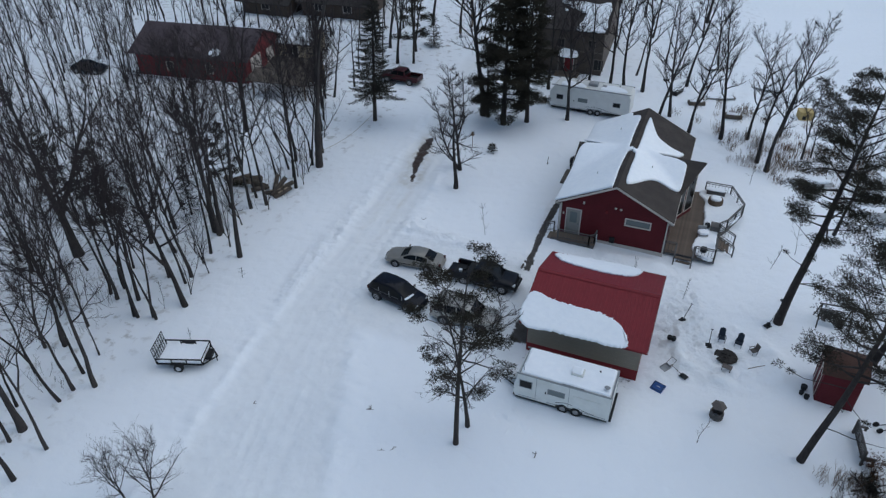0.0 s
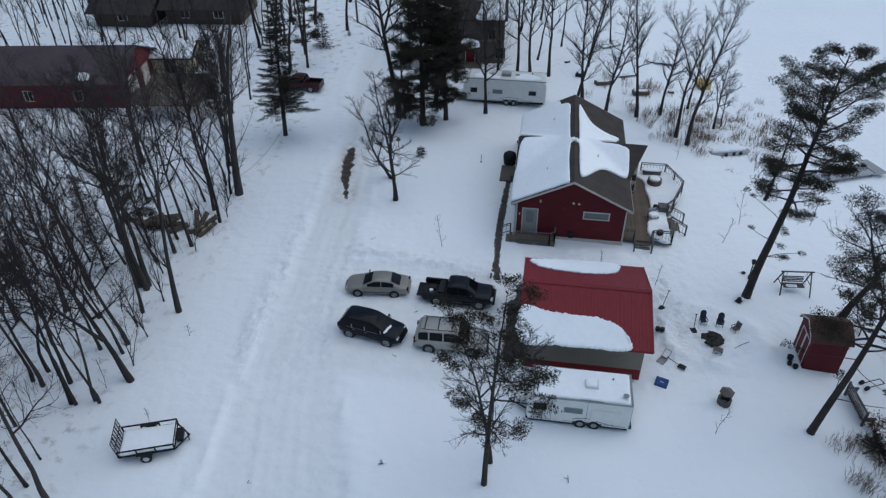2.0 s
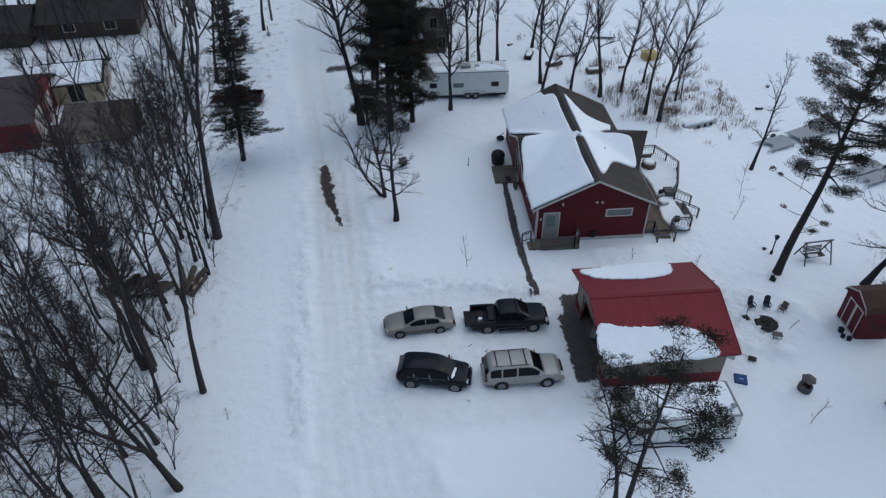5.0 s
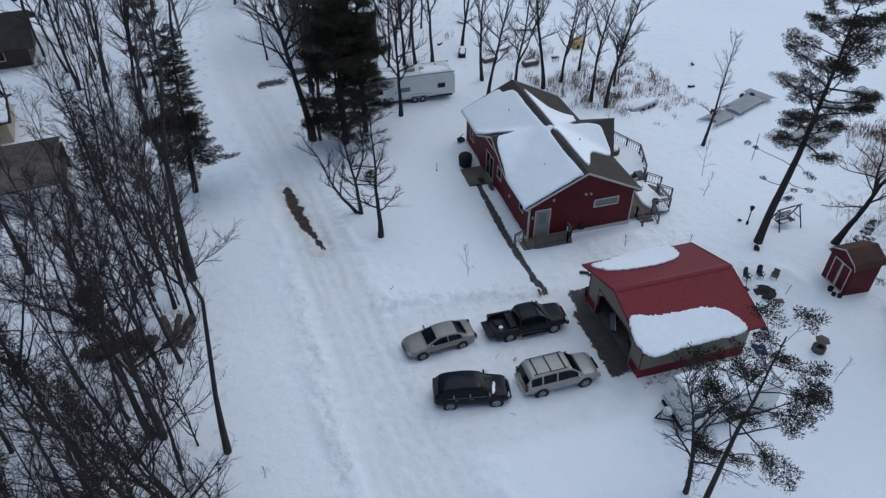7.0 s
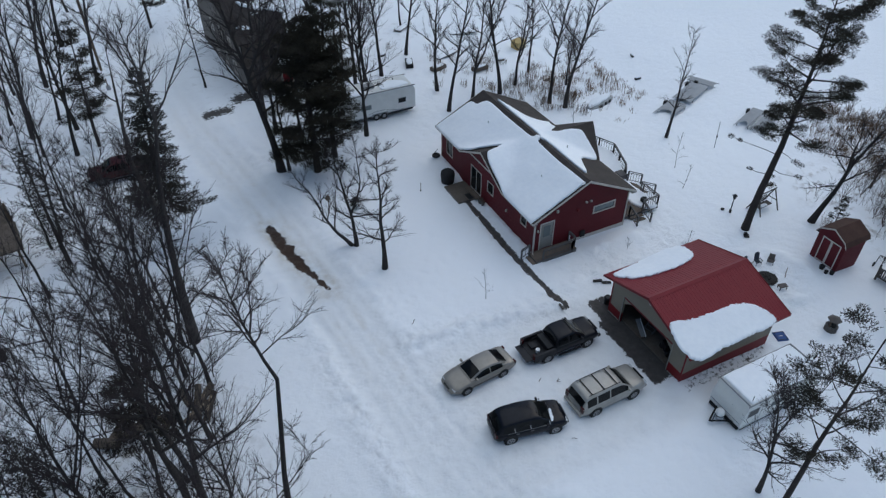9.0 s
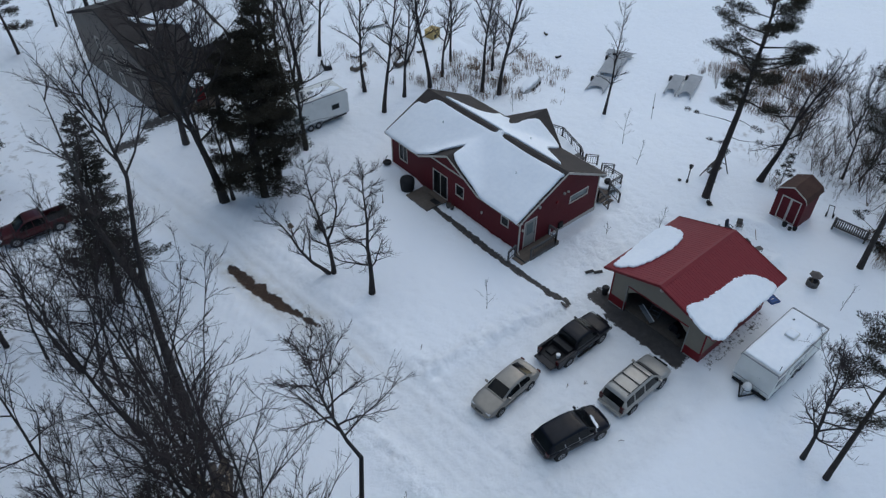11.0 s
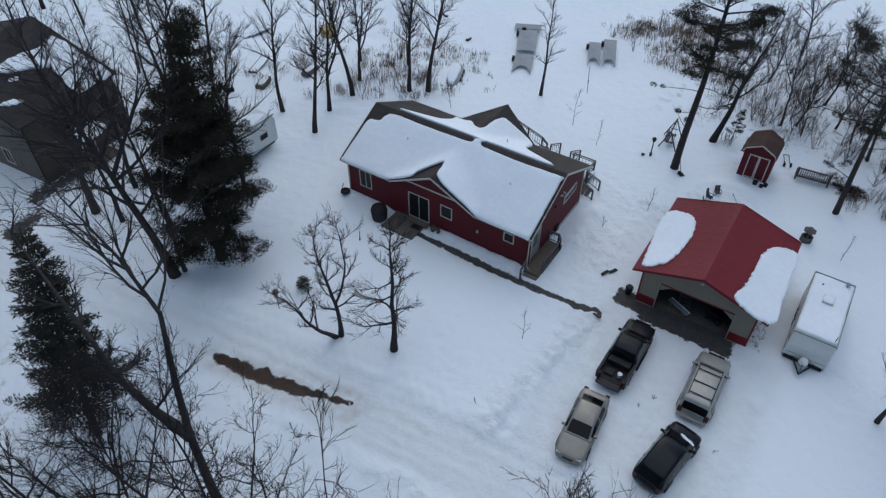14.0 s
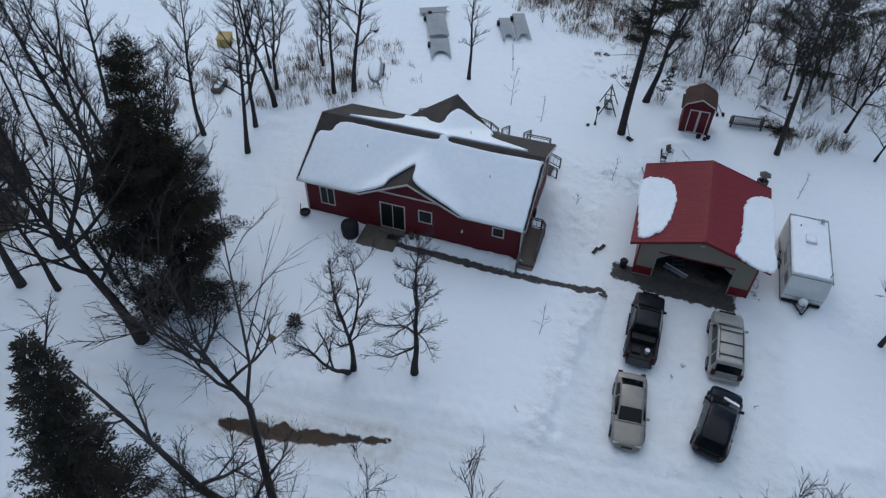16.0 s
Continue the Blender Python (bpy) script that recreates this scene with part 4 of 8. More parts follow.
def make_deck():
    deck = thing("deck", "weathered grey wooden deck along the house, partly under snow", "deck")
    z = -0.12
    outline = [(7.2, 10.95), (10.95, 10.95), (10.95, 14.8), (11.5, 15.75), (12.6, 18.8), (11.45, 21.6), (9.25, 21.6), (8.7, 21.2), (7.2, 21.2)]
    bm = bmesh.new()
    prism(bm, [(x, y, z - 0.04) for x, y in outline], (0, 0, -0.2))
    part("frame", bm, "rail", deck)
    # boards in the open part run along the house
    n = 17
    me = None
    for i in range(n):
        x = 7.22 + i * 0.143
        m = Matrix.Translation((x, 16.1, z))
        if me is None:
            ob = part("board", boxes((0, 0.136, -5.13, 5.08, -0.036, 0.0)), "deck", deck)
            ob.matrix_basis, me = m, ob.data
        else:
            shared("board", me, deck, m)
    lay = lambda u, v, h: (u, v, z + h * (1 + 0.25 * math.sin(3 * u) * math.cos(2 * v)))
    a = smooth_outline([(9.35, 11.6), (9.2, 12.6), (9.55, 14.6), (9.7, 16.4), (9.5, 18.4), (9.5, 19.6), (8.9, 20.7), (9.3, 21.5), (11.4, 21.5), (12.5, 18.8), (11.4, 15.85), (10.85, 14.7), (10.85, 11.1), (9.9, 11.05)], 8, 0.04, 21)
    snow_patch(a, lay, 0.2, deck, label="deep snow lying on the deck")
    ring = [(9.3, 21.55), (11.4, 21.55), (12.0, 20.15), (12.55, 18.8), (12.0, 17.3), (11.45, 15.8)]
    for p, q in zip(ring, ring[1:]):
        railing(deck, p, q, z)
    railing(deck, (10.9, 15.1), (11.45, 15.8), z)
    railing(deck, (9.45, 11.05), (10.9, 11.05), z)
    railing(deck, (10.9, 11.05), (10.9, 12.8), z)
    railing(deck, (10.95, 13.1), (12.2, 12.8), z, zb=z - 0.5)
    railing(deck, (10.95, 14.8), (12.2, 14.5), z, zb=z - 0.5)
    railing(deck, (8.05, 10.95), (8.05, 9.9), z, zb=z - 0.42)
    railing(deck, (9.35, 10.95), (9.35, 9.9), z, zb=z - 0.42)
    railing(deck, (7.2, 10.95), (8.05, 10.95), z)
    for i in range(3):
        part("step", boxes((8.08, 9.3, 10.62 - 0.3 * i, 10.92 - 0.3 * i, z - 0.05 - 0.16 * (i + 1), z - 0.16 * (i + 1))), "deck", deck)
        part("step", boxes((11.0 + 0.3 * i, 11.3 + 0.3 * i, 13.15, 14.7, z - 0.05 - 0.16 * (i + 1), z - 0.16 * (i + 1))), "deck", deck)
    # things on the deck
    chest = thing("deck_box", "dark wooden storage bench with snow on its lid", "storage bench", (10.2, 21.1, z), 0)
    part("body", boxes((-0.75, 0.75, -0.3, 0.3, 0, 0.5), bevel=0.02), "rail", chest)
    part("lid", boxes((-0.8, 0.8, -0.34, 0.34, 0.5, 0.56), bevel=0.015), "rail", chest)
    snow_patch(smooth_outline([(-0.65, -0.25), (0.65, -0.25), (0.6, 0.25), (-0.7, 0.2)], 6, 0.02, 31), lambda u, v, h: (u, v, 0.56 + h), 0.1, chest)
    tub = thing("fire_table", "round wooden tub with a cap of snow", "tub", (10.3, 19.5, z))
    part("body", lathe([(0.58, 0.0), (0.62, 0.3), (0.6, 0.58), (0.52, 0.6), (0.5, 0.55)], 20), "wood", tub, "brown staved side")
    snow_patch(smooth_outline([(0.45, 0), (0.1, 0.45), (-0.4, 0.25), (-0.35, -0.35), (0.2, -0.42)], 6, 0.02, 32), lambda u, v, h: (u, v, 0.55 + h), 0.2, tub)
    seat = thing("patio_chair", "low patio armchair buried in snow", "chair", (9.75, 14.1, z), 20)
    part("seat", boxes((-0.35, 0.35, -0.35, 0.35, 0.25, 0.42), bevel=0.04), "camper_roof", seat)
    part("backrest", boxes((-0.35, 0.35, 0.28, 0.4, 0.42, 0.85), bevel=0.04), "camper_roof", seat)
    for x in (-0.3, 0.3):
        for y in (-0.3, 0.3):
            part("leg", boxes((x - 0.03, x + 0.03, y - 0.03, y + 0.03, 0, 0.25)), "steel", seat)
    snow_patch(smooth_outline([(-0.33, -0.33), (0.33, -0.33), (0.3, 0.22), (-0.3, 0.22)], 6, 0.02, 33), lambda u, v, h: (u, v, 0.42 + h), 0.18, seat)
    planter = thing("planter_box", "square grey wooden planter at the deck stairs", "planter", (10.6, 15.3, z))
    part("body", boxes((-0.35, 0.35, -0.4, 0.4, 0, 0.62), bevel=0.02), "rail", planter)
    for x, y, r in ((10.05, 11.7, 0.26), (10.0, 15.3, 0.2)):
        pot = thing("kettle_pot", "black round pot standing in the snow on the deck", "pot", (x, y, z + 0.12))
        part("body", lathe([(0.6 * r, 0), (r, 0.15), (1.05 * r, 0.32), (0.85 * r, 0.42), (0.75 * r, 0.4)], 14), "black", pot)
        part("handle", tubes([((-r, 0, 0.35), (-r * 0.5, 0, 0.55)), ((-r * 0.5, 0, 0.55), (r * 0.5, 0, 0.55)), ((r * 0.5, 0, 0.55), (r, 0, 0.35))], 0.015), "black", pot)


make_deck()


def make_landing():
    land = thing("entrance_landing", "grey wooden landing with a rail at the entrance door", "landing")
    z = 0.04
    part("frame", boxes((-1.45, 2.0, 9.4, 10.48, -0.4, z - 0.036)), "rail", land)
    me = None
    for i in range(8):
        m = Matrix.Translation((0.275, 9.42 + 0.133 * i, z))
        if me is None:
            ob = part("board", boxes((-1.72, 1.72, 0, 0.127, -0.036, 0)), "deck", land)
            ob.matrix_basis, me = m, ob.data
        else:
            shared("board", me, land, m)
    railing(land, (-0.9, 9.42), (1.6, 9.42), z, 0.85)
    railing(land, (1.6, 9.42), (1.98, 9.7), z, 0.85)
    railing(land, (1.98, 9.7), (1.98, 10.4), z, 0.85)
    railing(land, (-1.45, 10.4), (-2.1, 10.4), z, 0.85, zb=z - 0.25)
    for i in range(2):
        part("step", boxes((-1.75 - 0.3 * i, -1.46 - 0.3 * i, 9.42, 10.4, z - 0.2 - 0.14 * i, z - 0.14 - 0.14 * i)), "deck", land)
    patio = thing("patio_slab", "bare grey-brown patio slab before the sliding door", "patio")
    part("slab", boxes((-3.0, -1.13, 18.35, 20.9, -0.35, -0.02), bevel=0.02), "concrete", patio)
    part("step", boxes((-1.6, -1.13, 18.1, 19.9, -0.02, 0.08), bevel=0.015), "deck", patio)
    mat_ = thing("door_mat", "dark door mat at the sliding door", "mat", (-1.85, 18.75, -0.02))
    part("mat", boxes((-0.22, 0.22, -0.38, 0.38, 0, 0.02), bevel=0.008), "black", mat_)
    grill = thing("covered_grill", "barbecue under a black fitted cover", "grill", (-2.35, 21.55, gz(-2.35, 21.55)))
    part("cover", lathe([(0.52, 0), (0.56, 0.4), (0.6, 0.75), (0.55, 1.0), (0.36, 1.15), (0.1, 1.18)], 14), "dark_cloth", grill, smooth=True)
    for x, y, s in ((-1.45, 17.6, 0.22), (-1.5, 17.15, 0.17)):
        pot = thing("flower_pot", "dark pot with withered stalks beside the patio", "pot", (x, y, gz(x, y)))
        part("pot", lathe([(0.7 * s, 0), (s, 1.5 * s), (0.9 * s, 1.6 * s)], 12), "stone", pot)
        part("stalks", tubes([((0, 0, 1.5 * s), (s * math.cos(k), s * math.sin(k), 2.6 * s)) for k in range(7)], 0.012, 4), "brush", pot)
    # timber edging and stones along the bare strip beside the house
    for i in range(11):
        y = 5.1 + i * 1.16
        x = -2.12 if y < 9 else -2.18
        t = thing("edging_timber", "dark weathered landscape timber edging the bare strip", "timber", (x - 0.28 + 0.02 * (i % 3), y, gz(x, y) - 0.02), 2 * (i % 3) - 2, "edging timbers along the strip")
        part("timber", boxes((-0.07, 0.07, -0.5, 0.5, -0.03, 0.07), bevel=0.012), "bench_wood", t)
    stoop = thing("tool_pile", "dark hoses and tools at the foot of the north corner", "tools", (-1.6, 25.2, gz(-1.6, 25.2)))
    part("coil", lathe([(0.28, 0.05), (0.36, 0.1), (0.36, 0.22), (0.28, 0.27), (0.2, 0.16)], 12), "black", stoop)
    part("handle", tubes([((-0.3, 0.2, 0.1), (0.4, 0.5, 0.4))], 0.03), "black", stoop)


make_landing()


# ---------------------------------------------------------------- garden shed
def make_shed():
    x0, x1, y0, y1 = 17.95, 20.1, -0.33, 1.92
    g = -1.12
    shed = thing("garden_shed", "small dark red shed with white-trimmed double doors", "shed", (0, 0, 0))
    e, k, r = 1.3, 1.56, 2.06
    ym = (y0 + y1) / 2
    part("wall", boxes((x0, x1, y0, y1, g - 0.3, e)), "red_wall", shed)
    prof = [(y0, e), (y0 + 0.13, k), (ym, r), (y1 - 0.13, k), (y1, e)]
    for x in (x0, x1 - 0.08):
        bm = bmesh.new()
        prism(bm, [(x, y, z - 0.02) for y, z in prof], (0.08, 0, 0))
        part("gable_wall", bm, "red_wall", shed)
    # steep lower slopes and shallow upper ones
    over = [(y0 - 0.14, e - 0.05), (y0 + 0.06, k + 0.06), (ym, r + 0.1), (y1 - 0.06, k + 0.06), (y1 + 0.14, e - 0.05)]
    for (ya, za), (yb, zb) in zip(over, over[1:]):
        part("roof_slope", slab([(x0 - 0.2, ya, za), (x1 + 0.2, ya, za), (x1 + 0.2, yb, zb), (x0 - 0.2, yb, zb)], 0.06), "shed_shingle", shed)
        bm = bmesh.new()
        prism(bm, [(x0 - 0.22, ya, za + 0.01), (x0 - 0.22, yb, zb + 0.01), (x0 - 0.22, yb, zb - 0.1), (x0 - 0.22, ya, za - 0.1)], (0.018, 0, 0))
        part("rake_board", bm, "white_trim", shed)
    for side in (-1, 1):
        c = 0.7 + side * 0.385
        door = part("door", boxes((x0 - 0.03, x0 - 0.004, c - 0.38, c + 0.38, g + 0.1, g + 2.2)), "red_wall", shed, "red shed door with white trim")
        for ya, yb, za, zb in ((c - 0.38, c - 0.3, 0.1, 2.2), (c + 0.3, c + 0.38, 0.1, 2.2), (c - 0.3, c + 0.3, 2.11, 2.2), (c - 0.3, c + 0.3, 0.1, 0.19)):
            part("trim", boxes((x0 - 0.05, x0 - 0.031, ya, yb, g + za, g + zb)), "white_trim", door)
    part("eave_box", boxes((x0 + 0.1, x1 - 0.1, y1 + 0.01, y1 + 0.26, e - 0.34, e - 0.24)), "black", shed)


make_shed()


# ---------------------------------------------------------------- neighbours
def gabled(name, label, at, turn, lx, ly, h, rise, wall_mat, roof_mat, over=0.45, windows=(), ridge_x=True, snow=0):
    """A plain neighbouring building: four walls, two roof slopes, gable ends, windows on (side, pos, z, w, h)."""
    b = thing(name, label, "house" if "house" in name or "cabin" in name else "building", at, turn)
    for x0, x1, y0, y1 in ((0, lx, 0, 0.2), (0, lx, ly - 0.2, ly), (0, 0.2, 0.2, ly - 0.2), (lx - 0.2, lx, 0.2, ly - 0.2)):
        part("wall", boxes((x0, x1, y0, y1, -0.4, h)), wall_mat, b)
    k = rise / (ly / 2)
    for x in (0, lx - 0.2):
        bm = bmesh.new()
        prism(bm, [(x, 0, h), (x, ly, h), (x, ly / 2, h + rise)], (0.2, 0, 0))
        part("gable_wall", bm, wall_mat, b)
    for s in (0, 1):
        ye = -over if s == 0 else ly + over
        part("roof_slope", slab([(-over, ye, h - over * k + 0.12), (lx + over, ye, h - over * k + 0.12), (lx + over, ly / 2, h + rise + 0.12), (-over, ly / 2, h + rise + 0.12)], 0.12), roof_mat, b)
    for side, pos, z, w, hh in windows:
        if side == "s":
            m = Matrix.Translation((pos, 0, z))
        elif side == "e":
            m = Matrix.Translation((lx, pos, z)) @ Matrix.Rotation(radians(90), 4, "Z")
        elif side == "w":
            m = Matrix.Translation((0, pos, z)) @ Matrix.Rotation(radians(-90), 4, "Z")
        m = m @ Matrix.Translation((0, -0.04, 0))
        window_unit(b, m, w, hh)
    return b


barn = gabled("red_barn", "long dark red barn with a maroon metal roof", (-57.2, 25.2, 0), 8.8, 14.4, 9.0, 3.0, 2.0, "barn_wall", "barn_roof", 0.6,
              [("s", 4.4, 0.9, 0.8, 1.0), ("s", 9.6, 0.9, 0.8, 1.0)])
part("barn_door", boxes((14.42, 14.47, 1.2, 3.8, 0, 2.6)), "white_trim", barn, "pale sliding barn door")
part("barn_door", boxes((14.42, 14.47, 5.4, 7.2, 0, 2.3)), "white_trim", barn)
snow_patch(smooth_outline([(9.8, 0.1), (10.9, -0.1), (11.1, 0.6), (10.1, 0.9)], 6, 0.05, 41), lambda u, v, h: (u, v, 3.12 + v * 2.0 / 4.5 + h), 0.1, barn)
lean = thing("woodshed", "low open woodshed with a brown board roof", "shed", (-40.6, 24.5, 0), 6)
for x in (0.2, 6.6):
    for y in (0.2, 5.4):
        part("post", boxes((x, x + 0.15, y, y + 0.15, -0.3, 2.0 + 0.08 * y)), "wood", lean)
part("roof", slab([(-0.3, -0.3, 2.0), (7.1, -0.3, 2.0), (7.1, 2.6, 2.45), (-0.3, 2.6, 2.45)], 0.12), "log", lean, "brown weathered board roof")
part("roof", slab([(0.3, 2.9, 2.2), (6.6, 2.9, 2.2), (6.6, 5.9, 2.75), (0.3, 5.9, 2.75)], 0.12), "log", lean)
part("back_wall", boxes((0.2, 6.75, 5.5, 5.6, -0.3, 2.3)), "wood", lean)
tanb = gabled("tan_house", "tan cottage with a snowy low roof behind the barn", (-45.6, 35.6, 0), 8.8, 5.8, 5.0, 2.2, 0.9, "tan_house", "dark_roof", 0.5,
              [("s", 3.4, 0.2, 1.4, 1.8), ("e", 2.4, 0.9, 1.0, 1.0)])
snow_patch(rect_outline(-0.35, 6.1, -0.4, 2.35, 0.2, 0.04, 42), lambda u, v, h: (u, v, 2.32 + v * 0.36 + h), 0.16, tanb)
gabled("brown_house", "dark brown house with a broad dark roof among the trees", (-51.0, 52.6, 0), 6, 10.2, 8, 2.4, 2.0, "brown_wall", "dark_roof", 0.8, [("s", 2.6, 0.9, 1.2, 1.0), ("s", 7.2, 0.9, 1.2, 1.0)])
gabled("brown_house", "dark brown house with a sagging low roof in the woods", (-60.2, 50.6, 0), 2, 7.6, 6, 2.2, 1.6, "brown_wall", "dark_roof", 0.8, [("s", 4, 0.9, 1.2, 1.1)])


def make_cabin():
    cab = thing("cedar_cabin", "two-storey brown cedar house with a broad gabled roof half under snow", "house", (-12.9, 44.3, 0), 4)
    lx, ly, h = 8.0, 15.4, 5.1
    ym, t = ly / 2, 2.55
    k = t / ym
    # cedar siding in three tones: pale west, middle south, dark east and north
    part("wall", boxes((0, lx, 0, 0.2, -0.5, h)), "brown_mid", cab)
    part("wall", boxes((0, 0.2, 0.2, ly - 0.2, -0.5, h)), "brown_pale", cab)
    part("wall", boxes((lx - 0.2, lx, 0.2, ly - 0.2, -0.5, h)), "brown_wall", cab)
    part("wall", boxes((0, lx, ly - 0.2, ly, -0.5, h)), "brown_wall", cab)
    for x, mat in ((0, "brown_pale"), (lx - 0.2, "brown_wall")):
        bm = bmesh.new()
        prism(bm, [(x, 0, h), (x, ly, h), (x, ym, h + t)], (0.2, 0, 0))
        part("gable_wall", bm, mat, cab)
    o = 0.3
    for ye in (-o, ly + o):
        part("roof_slope", slab([(-o, ye, h - o * k + 0.13), (lx + o, ye, h - o * k + 0.13), (lx + o, ym, h + t + 0.13), (-o, ym, h + t + 0.13)], 0.13), "dark_roof", cab, "dark shingle slope with patches of snow")
        for x in (-o - 0.04, lx + o + 0.003):
            bm = bmesh.new()
            prism(bm, [(x, ye, h - o * k + 0.16), (x, ym, h + t + 0.16), (x, ym, h + t - 0.08), (x, ye, h - o * k - 0.08)], (0.037, 0, 0))
            part("rake_board", bm, "dark_roof", cab)
    south = lambda u, v, hh: (u, v, h + v * k + 0.13 + hh)
    snow_patch(smooth_outline([(4.9, -0.15), (6.3, -0.2), (7.9, -0.15), (7.9, 2.5), (7.85, 5.2), (6.3, 4.7), (4.7, 5.1), (3.2, 4.95), (1.7, 5.3), (2.8, 4.1), (4.2, 3.5), (5.3, 2.7), (5.0, 1.2)], 4, 0.12, 47), south, 0.18, cab, label="snow lying on half of the southern slope")
    snow_patch(smooth_outline([(0.3, 2.1), (1.1, 1.5), (1.7, 1.5), (1.3, 2.0)], 6, 0.08, 46), south, 0.1, cab)
    snow_patch(smooth_outline([(2.4, 3.5), (2.8, 3.2), (3.1, 3.4), (2.7, 3.6)], 6, 0.05, 45), south, 0.07, cab)
    part("downpipe", boxes((-0.09, -0.006, -0.09, -0.006, -0.4, h - 0.05)), "black", cab)
    part("belt_board", boxes((0, lx, -0.03, -0.004, 2.55, 2.71)), "brown_pale", cab)
    part("corner_board", boxes((lx - 0.1, lx + 0.03, -0.03, -0.004, -0.4, h - 0.1)), "brown_pale", cab)
    for x, z, w, hh in ((6.6, 2.9, 0.7, 1.1), (3.0, 3.0, 0.7, 1.0), (7.6, 0.6, 1.0, 1.2)):
        window_unit(cab, Matrix.Translation((x, -0.04, z)), w, hh, frame_mat="brown_pale")
    W = Matrix.Rotation(radians(-90), 4, "Z")
    for y, z in ((4.2, 3.0), (7.2, 3.0), (10.2, 3.0), (3.6, 0.7), (6.6, 0.7), (9.8, 0.7)):
        window_unit(cab, Matrix.Translation((-0.04, y, z)) @ W, 0.8, 1.2)
    door = part("door", boxes((3.6, 4.6, -0.06, -0.004, 0.1, 2.1)), "red_trim", cab, "red entrance door")
    part("door_frame", boxes((3.5, 3.59, -0.08, 0, 0.1, 2.2), (4.61, 4.7, -0.08, 0, 0.1, 2.2), (3.59, 4.61, -0.08, 0, 2.11, 2.2)), "white_trim", door)
    part("porch_roof", slab([(2.9, -1.6, 2.35), (5.3, -1.6, 2.35), (5.3, 0, 2.95), (2.9, 0, 2.95)], 0.12), "dark_roof", cab)
    for x in (3.0, 5.1):
        part("porch_post", boxes((x, x + 0.12, -1.5, -1.38, -0.4, 2.3)), "brown_pale", cab)
    part("porch_floor", boxes((2.7, 5.5, -1.7, 0, -0.4, 0.1)), "deck", cab)
    snow_patch(smooth_outline([(3.1, -1.5), (5.1, -1.5), (4.9, -0.5), (3.3, -0.3)], 6, 0.04, 43), lambda u, v, hh: (u, v, 2.35 + (v + 1.6) * 0.375 + hh), 0.14, cab)


make_cabin()

# ---------------------------------------------------------------- vehicles
def loft_body(stations, parent, mat, name="body"):
    """A car's lower body from stations of (x, top, half width, bottom)."""
    bm = bmesh.new()
    rings = []
    for x, zt, w, zb in stations:
        half = [(0.0, zb), (0.82 * w, zb), (0.965 * w, zb + 0.14), (w, zb + 0.42 * (zt - zb)), (0.985 * w, zt - 0.2 * (zt - zb)), (0.94 * w, zt - 0.05), (0.8 * w, zt), (0.4 * w, zt + 0.018), (0.0, zt + 0.025)]
        ring = [bm.verts.new((x, y, z)) for y, z in half] + [bm.verts.new((x, -y, z)) for y, z in half[-2:0:-1]]
        rings.append(ring)
    n = len(rings[0])
    for a, b in zip(rings, rings[1:]):
        for k in range(n):
            j = (k + 1) % n
            bm.faces.new((a[k], a[j], b[j], b[k]))
    bm.faces.new(rings[0][::-1])
    bm.faces.new(rings[-1])
    return part(name, bm, mat, parent, smooth=True)


def dense(keys, n=44):
    """Even stations through a few keyed ones, eased between them."""
    xs = np.array([k[0] for k in keys])
    at = np.linspace(xs[0], xs[-1], n)
    cols = []
    for c in range(1, len(keys[0])):
        v = np.interp(at, xs, [k[c] for k in keys])
        for _ in range(2):
            v[1:-1] = 0.25 * v[:-2] + 0.5 * v[1:-1] + 0.25 * v[2:]
        cols.append(v)
    return [(float(at[i]), *[float(c[i]) for c in cols]) for i in range(n)]


